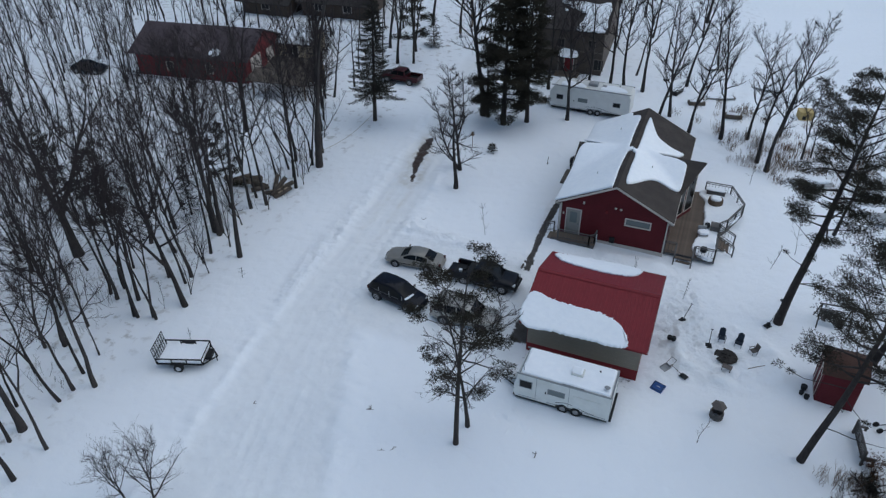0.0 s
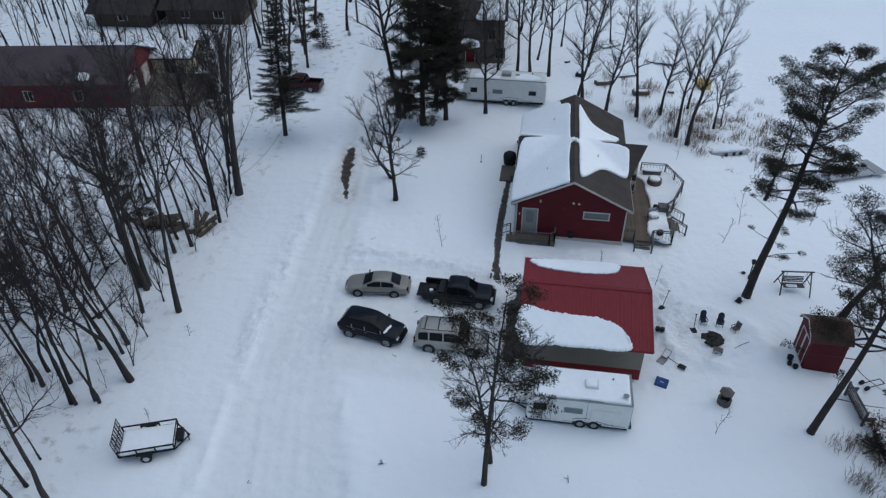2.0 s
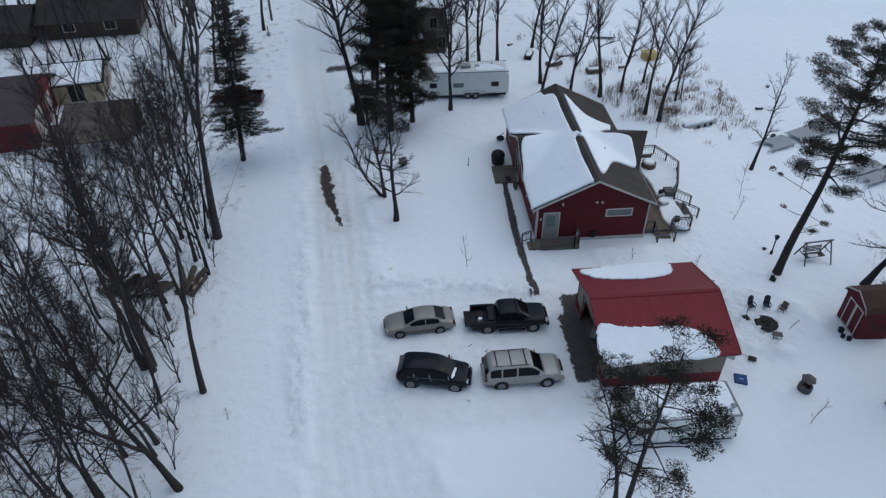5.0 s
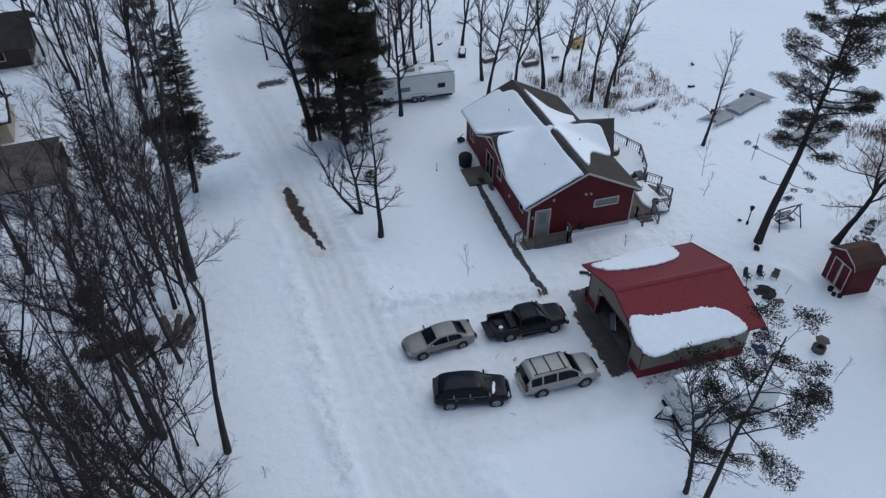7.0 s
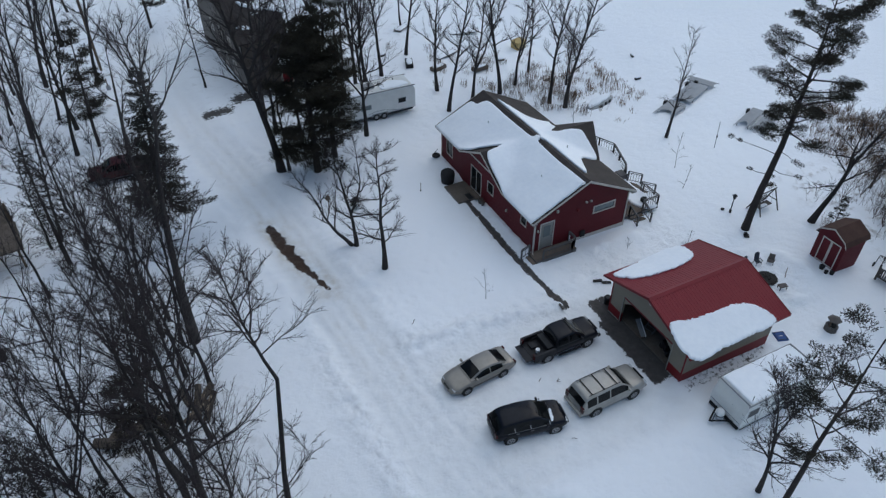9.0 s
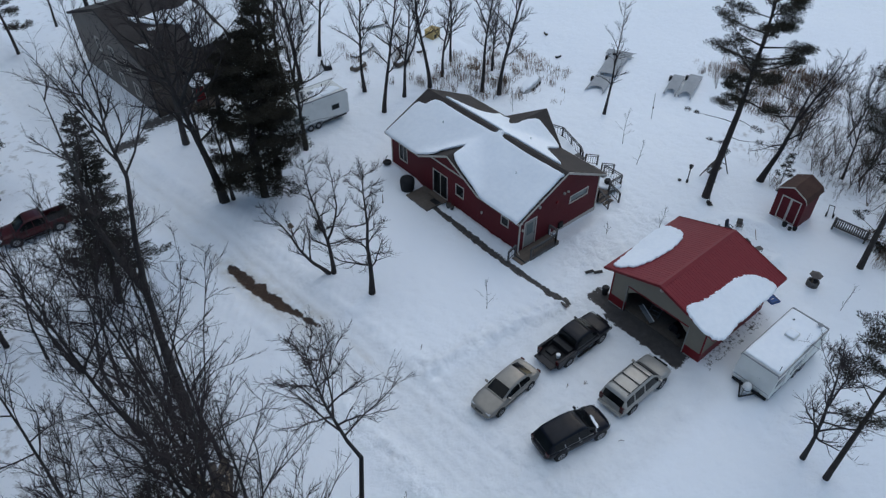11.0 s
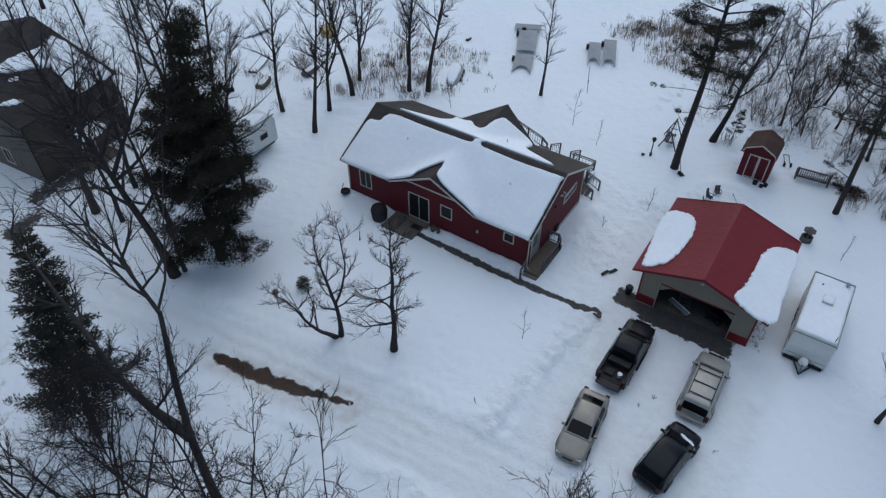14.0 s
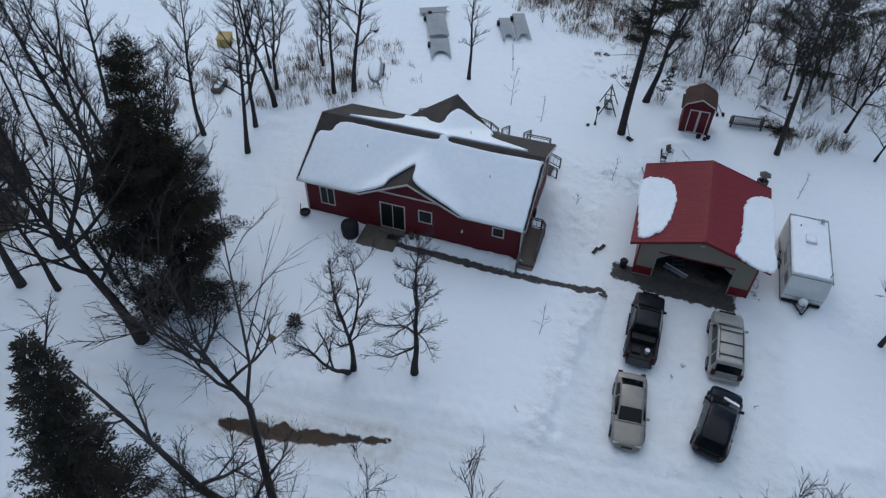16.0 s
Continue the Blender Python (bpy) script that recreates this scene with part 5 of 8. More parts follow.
def cabin(parent, keys, belt, body_mat, screen, rear, doors, glass_mat="car_glass"):
    """The glazed upper body, lofted through (x, roof height, half width at belt, half width at roof).
    screen and rear are the stretches of x under glass; doors the stretches with side windows."""
    st = dense(keys, 40)
    rows = []
    for x, z, wb, wt in st:
        h = max(z - belt, 0.012)
        e = min(0.05, 0.4 * h)
        sec = [(wb, belt - 0.05), (wb * 0.995, belt + 0.03 * h / 0.5), (wb + (wt - wb) * 0.42, belt + 0.5 * h), (wb + (wt - wb) * 0.8, belt + h - e * 2.0), (wt, belt + h - e), (wt - 0.06, belt + h - 0.25 * e), (wt * 0.78, belt + h + 0.004), (wt * 0.4, belt + h + 0.022), (0, belt + h + 0.028)]
        rows.append([Vector((x, y, zz)) for y, zz in sec] + [Vector((x, -y, zz)) for y, zz in sec[-2::-1]])
    n = len(rows[0])
    sheets = {}
    for i in range(len(rows) - 1):
        x = (st[i][0] + st[i + 1][0]) / 2
        tall = st[i][1] - belt > 0.07 or st[i + 1][1] - belt > 0.07
        for k in range(n - 1):
            m = min(k, n - 2 - k)
            key = "cabin"
            if 1 <= m <= 2 and tall:
                for d, (a, b) in enumerate(doors):
                    if a < x < b:
                        key = ("side_window", d, k < n // 2)
            if m >= 5:
                if screen[0] < x < screen[1]:
                    key = "windscreen"
                if rear[0] < x < rear[1]:
                    key = "rear_window"
            sheets.setdefault(key, []).append((rows[i][k], rows[i + 1][k], rows[i + 1][k + 1], rows[i][k + 1]))
    for end in (0, -1):
        sheets["cabin"].append(tuple(rows[end]))
    ob = None
    for key in ["cabin"] + [k for k in sheets if k != "cabin"]:
        bm = bmesh.new()
        seen = {}
        for quad in sheets[key]:
            vs = []
            for p in quad:
                t = tuple(round(c, 5) for c in p)
                vs.append(seen.setdefault(t, None) or seen.update({t: bm.verts.new(p)}) or seen[t])
            if len(set(vs)) > 2:
                bm.faces.new(list(dict.fromkeys(vs)))
        name = key if isinstance(key, str) else key[0]
        o = part(name, bm, body_mat if key == "cabin" else glass_mat, ob or parent, smooth=True)
        ob = ob or o
    return ob


def wheels(parent, xs, half, r, width=0.22, rim=0.66):
    for x in xs:
        for s in (-1, 1):
            y = s * (half - width / 2 + 0.02)
            w = part("wheel_arch", tubes([((x, s * (half - 0.25), r + 0.02), (x, s * (half + 0.004), r + 0.02))], r + 0.07, 20), "black", parent)
            w = part("wheel", tubes([((x, y - width / 2, r), (x, y + width / 2, r))], r, 20), "rubber", parent)
            bm = bmesh.new()
            yo = y + s * (width / 2)
            tube(bm, (x, yo - s * 0.02, r), (x, yo + s * 0.008, r), r * rim, r * rim * 0.95, 18)
            part("rim", bm, "rim", w)
            bm = bmesh.new()
            for k in range(5):
                a = k * math.tau / 5 + 0.3
                m = Matrix.Translation((x + 0.36 * r * math.cos(a), yo + s * 0.012, r + 0.36 * r * math.sin(a))) @ Matrix.Rotation(-a, 4, "Y")
                box(bm, -0.12 * r, 0.12 * r, -0.004, 0.004, -0.09 * r, 0.09 * r, m)
            part("rim_gap", bm, "black", w)


def lamps(parent, xf, xr, half, zf, zr, hf=0.13, hr=0.2):
    for s in (-1, 1):
        part("headlight", boxes((xf - 0.2, xf + 0.01, s * half * 0.72 - 0.16, s * half * 0.72 + 0.16, zf, zf + hf), bevel=0.03), "lamp_clear", parent)
        part("taillight", boxes((xr - 0.012, xr + 0.14, s * half * 0.8 - 0.13, s * half * 0.8 + 0.13, zr, zr + hr), bevel=0.02), "lamp_red", parent)


def mirrors(parent, x, half, z, mat):
    for s in (-1, 1):
        part("mirror", boxes((x - 0.07, x + 0.05, min(s * (half - 0.02), s * (half + 0.19)), max(s * (half - 0.02), s * (half + 0.19)), z, z + 0.15), bevel=0.03), mat, parent)


def make_sedan(at, turn):
    c = thing("sedan", "champagne four-door sedan parked on packed snow", "car", at, turn)
    W = 0.92
    loft_body(dense([(-2.45, 0.62, 0.70, 0.36), (-2.36, 0.86, 0.83, 0.26), (-1.9, 0.95, 0.91, 0.22), (-1.2, 0.97, W, 0.2), (0.6, 0.95, W, 0.2), (1.2, 0.9, 0.92, 0.2), (1.9, 0.80, 0.88, 0.22), (2.25, 0.70, 0.80, 0.26), (2.42, 0.52, 0.62, 0.34)], 44), c, "paint_tan")
    cabin(c, [(-1.85, 0.95, 0.78, 0.66), (-1.55, 1.12, 0.82, 0.66), (-1.15, 1.34, 0.85, 0.64), (-0.7, 1.41, 0.86, 0.63), (-0.2, 1.43, 0.86, 0.63), (0.2, 1.38, 0.86, 0.63), (0.65, 1.17, 0.85, 0.67), (1.08, 0.93, 0.80, 0.7)], 0.95, "paint_tan", (0.3, 1.02), (-1.78, -1.1), [(-1.35, -0.42), (-0.34, 0.8)])
    wheels(c, (-1.36, 1.40), W, 0.32)
    lamps(c, 2.28, -2.42, 0.82, 0.54, 0.62)
    mirrors(c, 0.72, 0.86, 0.98, "paint_tan")
    part("bumper", boxes((-2.5, -2.38, -0.72, 0.72, 0.36, 0.54), bevel=0.03), "paint_tan", c)
    part("grille", boxes((2.34, 2.43, -0.3, 0.3, 0.5, 0.6), bevel=0.02), "black", c)
    for s in (-1, 1):
        part("side_moulding", boxes((-1.0, 1.0, s * W - 0.012, s * W + 0.012, 0.48, 0.54)), "black", c)
    return c


def make_suv(at, turn):
    c = thing("sport_utility_car", "pewter sport-utility car with a roof rack", "car", at, turn)
    W = 1.0
    loft_body(dense([(-2.5, 0.9, 0.84, 0.42), (-2.45, 1.12, 0.95, 0.36), (-1.6, 1.16, W, 0.3), (1.0, 1.15, W, 0.3), (1.3, 1.12, W, 0.3), (2.2, 1.06, 0.95, 0.32), (2.48, 0.95, 0.86, 0.36), (2.55, 0.62, 0.78, 0.42)], 44), c, "paint_silver")
    cabin(c, [(-2.47, 1.12, 0.90, 0.78), (-2.38, 1.45, 0.92, 0.77), (-2.22, 1.78, 0.94, 0.76), (-1.9, 1.86, 0.95, 0.76), (-0.6, 1.89, 0.95, 0.76), (0.25, 1.86, 0.95, 0.75), (0.55, 1.78, 0.95, 0.75), (0.95, 1.45, 0.94, 0.78), (1.32, 1.12, 0.9, 0.8)], 1.14, "paint_silver", (0.5, 1.26), (-2.46, -2.26), [(-2.22, -1.5), (-1.38, -0.5), (-0.4, 0.95)])
    wheels(c, (-1.46, 1.46), W, 0.39, 0.27)
    lamps(c, 2.5, -2.5, 0.95, 0.78, 0.78, 0.16, 0.45)
    mirrors(c, 0.95, 0.94, 1.16, "paint_silver")
    for s in (-1, 1):
        part("rack_rail", tubes([((-2.0, s * 0.66, 1.94), (0.35, s * 0.66, 1.93))], 0.022), "black", c)
    for x in (-1.75, -0.85, 0.1):
        part("rack_bar", boxes((x - 0.03, x + 0.03, -0.66, 0.66, 1.925, 1.955)), "black", c)
    part("bumper", boxes((-2.6, -2.45, -0.86, 0.86, 0.45, 0.68), bevel=0.04), "paint_silver", c)
    part("bumper", boxes((2.42, 2.6, -0.84, 0.84, 0.42, 0.62), bevel=0.04), "paint_silver", c)
    part("grille", boxes((2.5, 2.565, -0.5, 0.5, 0.68, 0.9), bevel=0.02), "black", c)
    return c


def make_crossover(at, turn):
    c = thing("crossover_car", "black crossover with snow along its wipers", "car", at, turn)
    W = 0.96
    loft_body(dense([(-2.36, 0.7, 0.74, 0.42), (-2.28, 0.98, 0.88, 0.34), (-1.6, 1.06, 0.95, 0.27), (0.9, 1.04, W, 0.26), (1.25, 1.0, 0.95, 0.26), (2.0, 0.9, 0.9, 0.28), (2.26, 0.78, 0.8, 0.32), (2.38, 0.55, 0.64, 0.4)], 44), c, "paint_black")
    cabin(c, [(-2.3, 1.0, 0.8, 0.7), (-2.12, 1.3, 0.86, 0.7), (-1.85, 1.58, 0.88, 0.7), (-1.4, 1.68, 0.9, 0.7), (-0.5, 1.73, 0.9, 0.7), (0.15, 1.68, 0.9, 0.69), (0.5, 1.55, 0.89, 0.7), (0.95, 1.25, 0.88, 0.74), (1.35, 1.0, 0.82, 0.76)], 1.02, "paint_black", (0.38, 1.28), (-2.26, -1.88), [(-1.85, -1.2), (-1.1, -0.22), (-0.12, 1.0)])
    wheels(c, (-1.4, 1.42), W, 0.37, 0.25, 0.72)
    lamps(c, 2.22, -2.32, 0.88, 0.66, 0.72, 0.15, 0.3)
    mirrors(c, 0.86, 0.9, 1.04, "paint_black")
    part("bumper", boxes((2.2, 2.4, -0.66, 0.66, 0.36, 0.5), bevel=0.04), "black", c)
    for s in (-1, 1):
        part("window_strip", boxes((-1.6, 0.9, s * 0.9 - 0.02, s * 0.9 + 0.02, 1.0, 1.025)), "steel", c)
        part("door_handle", boxes((-0.2, 0.0, s * 0.955 - 0.02, s * 0.955 + 0.02, 0.88, 0.91)), "steel", c)
        part("door_handle", boxes((-1.1, -0.9, s * 0.955 - 0.02, s * 0.955 + 0.02, 0.88, 0.91)), "steel", c)
        # bright slanted strips stand in for reflections on the window pillars
        for x in (-1.15, -0.17, 1.02):
            bm = bmesh.new()
            prism(bm, [(x - 0.03, s * 0.905, 1.03), (x + 0.03, s * 0.905, 1.03), (x - 0.02, s * 0.845, 1.3), (x - 0.07, s * 0.845, 1.3)], (0, 0.02 * s, 0))
            part("pillar_reflection", bm, "rim", c, "bright strip standing for a reflection on the window pillar")
    snow_patch(smooth_outline([(1.14, -0.72), (1.28, -0.7), (1.38, -0.3), (1.42, 0.05), (1.34, 0.1), (1.26, -0.1), (1.16, -0.4)], 5, 0.02, 51), lambda u, v, h: (u, v, 1.06 + h), 0.07, c)
    return c


def make_pickup(at, turn, paint, label, tailgate_open=True, group=""):
    c = thing("pickup_truck", label, "truck", at, turn)
    W = 0.95
    loft_body(dense([(-0.95, 1.1, 0.94, 0.42), (0.2, 1.12, W, 0.4), (1.1, 1.12, W, 0.4), (1.3, 1.1, W, 0.4), (2.3, 1.04, 0.93, 0.42), (2.55, 0.92, 0.86, 0.46), (2.62, 0.62, 0.8, 0.5)], 44), c, paint)
    cabin(c, [(-0.96, 1.1, 0.88, 0.74), (-0.9, 1.4, 0.88, 0.73), (-0.78, 1.68, 0.89, 0.72), (-0.4, 1.76, 0.9, 0.72), (0.3, 1.76, 0.9, 0.71), (0.62, 1.68, 0.89, 0.72), (1.0, 1.4, 0.88, 0.75), (1.38, 1.1, 0.84, 0.78)], 1.1, paint, (0.56, 1.32), (-0.95, -0.79), [(-0.78, -0.02), (0.08, 1.0)])
    # the bed with its side walls
    part("bed_floor", boxes((-2.62, -0.97, -0.78, 0.78, 0.62, 0.68)), "black", c)
    for s in (-1, 1):
        part("bed_side", boxes((-2.62, -0.97, min(s * 0.78, s * W), max(s * 0.78, s * W), 0.45, 1.08), bevel=0.025), paint, c)
    part("bed_front", boxes((-1.02, -0.965, -0.77, 0.77, 0.68, 1.08)), paint, c)
    if tailgate_open:
        part("tailgate", boxes((-3.12, -2.63, -0.76, 0.76, 0.6, 0.67), bevel=0.02), paint, c, "tailgate let down flat")
        part("tool_chest", boxes((-1.5, -1.06, -0.7, 0.7, 0.7, 1.12), bevel=0.03), "black", c)
        part("bucket", lathe([(0.12, 0), (0.15, 0.3), (0.13, 0.3)], 12, (-2.05, -0.35, 0.68)), "pvc", c)
        part("cargo", boxes((-2.3, -1.75, 0.0, 0.55, 0.68, 0.82), bevel=0.05), "black", c)
    else:
        part("tailgate", boxes((-2.66, -2.61, -0.78, 0.78, 0.55, 1.07), bevel=0.015), paint, c)
    wheels(c, (-1.58, 1.58), W, 0.39, 0.27)
    lamps(c, 2.56, -2.64, 0.98, 0.8, 0.75, 0.16, 0.3)
    mirrors(c, 0.98, 0.9, 1.14, "black")
    part("bumper", boxes((2.5, 2.7, -0.85, 0.85, 0.45, 0.66), bevel=0.04), "black", c)
    part("bumper", boxes((-2.76, -2.63, -0.8, 0.8, 0.45, 0.58), bevel=0.03), "steel", c)
    part("grille", boxes((2.56, 2.635, -0.5, 0.5, 0.7, 0.92), bevel=0.02), "black", c)
    for s in (-1, 1):
        part("running_board", boxes((-0.8, 1.0, s * (W + 0.03) - 0.07, s * (W + 0.03) + 0.07, 0.34, 0.4)), "black", c)
    part("rack_bar", boxes((0.42, 0.48, -0.68, 0.68, 1.78, 1.82)), "black", c)
    return c


for car in (make_sedan((-10.18, 2.32, gz(-10.2, 2.4) - 0.05), 184.5), make_suv((-4.25, -2.3, gz(-4.2, -2.1) - 0.05), 1), make_crossover((-9.48, -2.1, gz(-9.5, -1.9) - 0.05), -11),
            make_pickup((-4.36, 2.2, gz(-4.2, 2.3) - 0.05), -0.5, "paint_grey", "charcoal pickup truck with its tailgate let down"), make_pickup((-26.4, 34.55, gz(-26.4, 34.5)), 178, "paint_red", "dark red pickup truck parked by the drive", False)):
    car.scale = (0.93, 0.93, 0.93)


def make_camper(at, turn, L, W, H, label, big=False):
    """A travel trailer, its hitch at local -x, standing on two axles."""
    c = thing("travel_trailer", label, "camper", at, turn)
    z0 = 0.42 if big else 0.33
    zt = H
    bm = bmesh.new()
    if big:
        prof = [(0.15, z0), (L, z0 + 0.12), (L, zt - 0.45), (L - 0.25, zt), (0.55, zt), (0.0, zt - 0.75), (0.0, z0 + 0.35)]
    else:
        prof = [(0.12, z0), (L - 0.1, z0), (L, z0 + 0.15), (L, zt), (0.42, zt), (0.3, zt - 0.1), (0.04, zt - 0.85), (0.0, z0 + 0.3)]
    prism(bm, [(x, -W / 2, z) for x, z in prof], (0, W, 0))
    bmesh.ops.bevel(bm, geom=bm.edges[:], offset=0.05, segments=2, affect="EDGES", profile=0.6)
    body = part("body", bm, "camper", c, "off-white ribbed body")
    part("roof_edge", boxes((0.15, L - 0.05, -W / 2 - 0.015, -W / 2 + 0.03, zt - 0.08, zt + 0.02), (0.15, L - 0.05, W / 2 - 0.03, W / 2 + 0.015, zt - 0.08, zt + 0.02)), "camper_roof", c)
    for s in (-1, 1):
        y = s * (W / 2 + 0.006)
        part("stripe", boxes((0.3, L - 0.2, y - 0.006, y + 0.006, z0 + 0.13, z0 + 0.16)), "camper_grey", c)
        for x, w, h, pane in (((0.13 * L, 0.66, 0.46, "glass"), (0.42 * L, 0.95, 0.36, "pale_glass"), (0.84 * L, 0.7, 0.42, "glass")) if big else ((0.13 * L, 0.7, 0.5, "glass"), (0.45 * L, 0.95, 0.34, "pale_glass"))):
            win = part("window", boxes((x - w / 2 - 0.05, x + w / 2 + 0.05, y - 0.015, y + 0.015, z0 + 0.85, z0 + 0.95 + h)), "camper_grey", c)
            part("pane", boxes((x - w / 2, x + w / 2, y - 0.02, y + 0.02, z0 + 0.9, z0 + 0.9 + h)), pane, win)
        if s < 0:
            door = part("door", boxes((0.25 * L, 0.25 * L + 0.62, y - 0.016, y + 0.012, z0 + 0.1, zt - 0.3)), "camper", c)
            part("handle", boxes((0.25 * L + 0.5, 0.25 * L + 0.56, y - 0.05, y - 0.01, z0 + 0.85, z0 + 1.0)), "black", door)
        # swoosh decals along the side
        bm = bmesh.new()
        for k in range(10):
            xa, xb = L * (0.45 + 0.04 * k), L * (0.45 + 0.04 * (k + 1))
            za, zb = z0 + 0.35 + 0.16 * math.sin(k * 0.5), z0 + 0.35 + 0.16 * math.sin((k + 1) * 0.5)
            prism(bm, [(xa, y - 0.007, za), (xb, y - 0.007, zb), (xb, y - 0.007, zb + 0.022), (xa, y - 0.007, za + 0.022)], (0, 0.014, 0))
        part("decal", bm, "black", c)
    for x in (0.53 * L, 0.53 * L + 0.78):
        for s in (-1, 1):
            w = part("wheel", tubes([((x, s * (W / 2 - 0.24), 0.33), (x, s * (W / 2 + 0.02), 0.33))], 0.33, 18), "rubber", c)
            part("rim", tubes([((x, s * (W / 2 - 0.05), 0.33), (x, s * (W / 2 + 0.03), 0.33))], 0.17, 14), "rim", w)
    for s in (-1, 1):
        part("wheel_well", boxes((0.53 * L - 0.42, 0.53 * L + 1.2, s * (W / 2 + 0.004) - 0.006, s * (W / 2 + 0.004) + 0.006, z0 - 0.02, z0 + (0.28 if big else 0.2))), "camper_grey" if big else "black", c)
    part("chassis", boxes((0.2, L - 0.2, -W / 2 + 0.2, W / 2 - 0.2, 0.25, z0)), "black", c)
    part("hitch", tubes([((0.3, -0.7, 0.42), (-1.05, 0, 0.45)), ((0.3, 0.7, 0.42), (-1.05, 0, 0.45))], 0.05), "black", c)
    part("jack", tubes([((-0.75, 0, 0.0), (-0.75, 0, 0.95))], 0.035), "steel", c)
    for s in (-1, 1) if big else ():
        part("gas_bottle", lathe([(0.12, 0), (0.16, 0.06), (0.16, 0.4), (0.08, 0.5)], 12, (-0.35, s * 0.19, 0.45)), "pvc", c)
    if not big:
        part("rear_bumper", boxes((L - 0.02, L + 0.14, -W / 2 + 0.05, W / 2 - 0.05, 0.3, 0.5), bevel=0.02), "black", c)
        for y in (-W / 2 + 0.06, W / 2 - 0.06):
            part("corner_moulding", boxes((L - 0.03, L + 0.012, y - 0.05, y + 0.05, z0 + 0.1, zt - 0.02)), "camper_grey", c)
        for xa, xb, za in ((0.72, 0.79, 1.1), (0.8, 0.86, 1.06)):
            part("decal", boxes((xa * L, xb * L, -W / 2 - 0.012, -W / 2, z0 + za - 0.03, z0 + za + 0.03)), "camper_grey", c)
        # wall seams, skirt (black strips for the shade underneath), slide-out and awning rail
        for x in (0.24 * L, 0.58 * L):
            for s in (-1, 1):
                part("seam", boxes((x - 0.012, x + 0.012, s * (W / 2 + 0.004) - 0.006, s * (W / 2 + 0.004) + 0.006, z0 + 0.08, zt - 0.08)), "camper_grey", c)
        part("slide_out", boxes((0.62 * L, 0.9 * L, -W / 2 - 0.045, -W / 2 + 0.02, z0 + 0.42, z0 + 1.3), bevel=0.02), "camper", c, "shallow slide-out panel")
        for s in (-1, 1):
            part("skirt", boxes((0.15, L - 0.1, s * (W / 2 - 0.03) - 0.015, s * (W / 2 - 0.03) + 0.015, z0 - 0.12, z0 + 0.03)), "black", c)
        part("awning_rail", tubes([((0.5 * L, -W / 2 + 0.02, zt + 0.05), (0.72 * L, -W / 2 + 0.02, zt + 0.05))], 0.03), "camper_grey", c)
        part("roof_rim", boxes((L - 0.09, L + 0.005, -W / 2 + 0.02, W / 2 - 0.02, zt - 0.02, zt + 0.06), bevel=0.015), "camper_grey", c)
        part("front_band", boxes((0.3, 0.36, -W / 2 + 0.05, W / 2 - 0.05, zt - 0.12, zt - 0.05), bevel=0.01), "camper_grey", c)
        part("front_seam", boxes((-0.012, 0.02, -W / 2 + 0.08, W / 2 - 0.08, z0 + 0.44, z0 + 0.47)), "camper_grey", c)
        # black strip put in as the shade below the front
        part("front_shade_strip", boxes((-0.01, 0.12, -W / 2 + 0.1, W / 2 - 0.1, z0 - 0.1, z0 + 0.04)), "black", c)
        # curved emblem on the sloping front
        bm = bmesh.new()
        for k in range(7):
            a0, a1 = radians(-20 + 24 * k), radians(4 + 24 * k)
            p = [(0.165 - 0.31 * (0.16 * math.sin(a) * q), -0.22 - 0.34 * math.cos(a) * q, z0 + 1.02 + 0.16 * math.sin(a) * q) for q in (1.0, 0.84) for a in ((a0, a1) if q == 1.0 else (a1, a0))]
            prism(bm, [(x - 0.05, y, z) for x, y, z in p], (0.09, 0, 0))
        part("emblem", bm, "black", c)
        part("gas_cover", lathe([(0.24, 0.0), (0.27, 0.12), (0.26, 0.42), (0.2, 0.56), (0.08, 0.6)], 16, (-0.34, 0.0, 0.42)), "pvc", c, "white domed gas bottle cover", smooth=True)
        part("cover_strap", lathe([(0.275, 0.22), (0.28, 0.25), (0.275, 0.28)], 16, (-0.34, 0.0, 0.42)), "black", c)
        part("dish", lathe([(0.03, 0.0), (0.05, 0.16), (0.17, 0.2), (0.02, 0.23)], 12, (0.93 * L, -0.72, zt + 0.1)), "camper_grey", c)
        part("aerial", tubes([((0.55, -0.95, zt), (0.5, -0.98, zt + 0.55))], 0.02), "black", c)
    # roof fittings
    if big:
        part("roof_hatch", boxes((0.62 * L, 0.62 * L + 0.42, -0.21, 0.21, zt, zt + 0.16), bevel=0.03), "camper_roof", c)
        part("roof_hatch", boxes((0.3 * L, 0.3 * L + 0.42, -0.21, 0.21, zt, zt + 0.12), bevel=0.03), "camper_roof", c)
    part("vent_pipe", tubes([((0.82 * L, 0.55, zt), (0.82 * L, 0.55, zt + 0.18))], 0.05), "black", c)
    if big:
        part("air_conditioner", boxes((0.45 * L, 0.45 * L + 1.0, -0.35, 0.35, zt, zt + 0.32), bevel=0.08), "camper_roof", c)
    lay = lambda u, v, h: (u, v, zt + h)
    if big:
        for k, o in enumerate(([(1.2, -1.0), (3.6, -1.0), (3.4, -0.2), (1.5, 0.2)], [(5.4, -0.9), (L - 0.6, -0.8), (L - 1.4, 0.3), (5.8, 0.4)])):
            snow_patch(smooth_outline(o, 7, 0.06, 60 + k), lay, 0.1, c)
    else:
        snow_patch(rect_outline(0.42, L - 0.16, -W / 2 + 0.09, W / 2 - 0.07, 0.12, 0.02, 63), lay, 0.12, c, label="even snow on the camper roof")
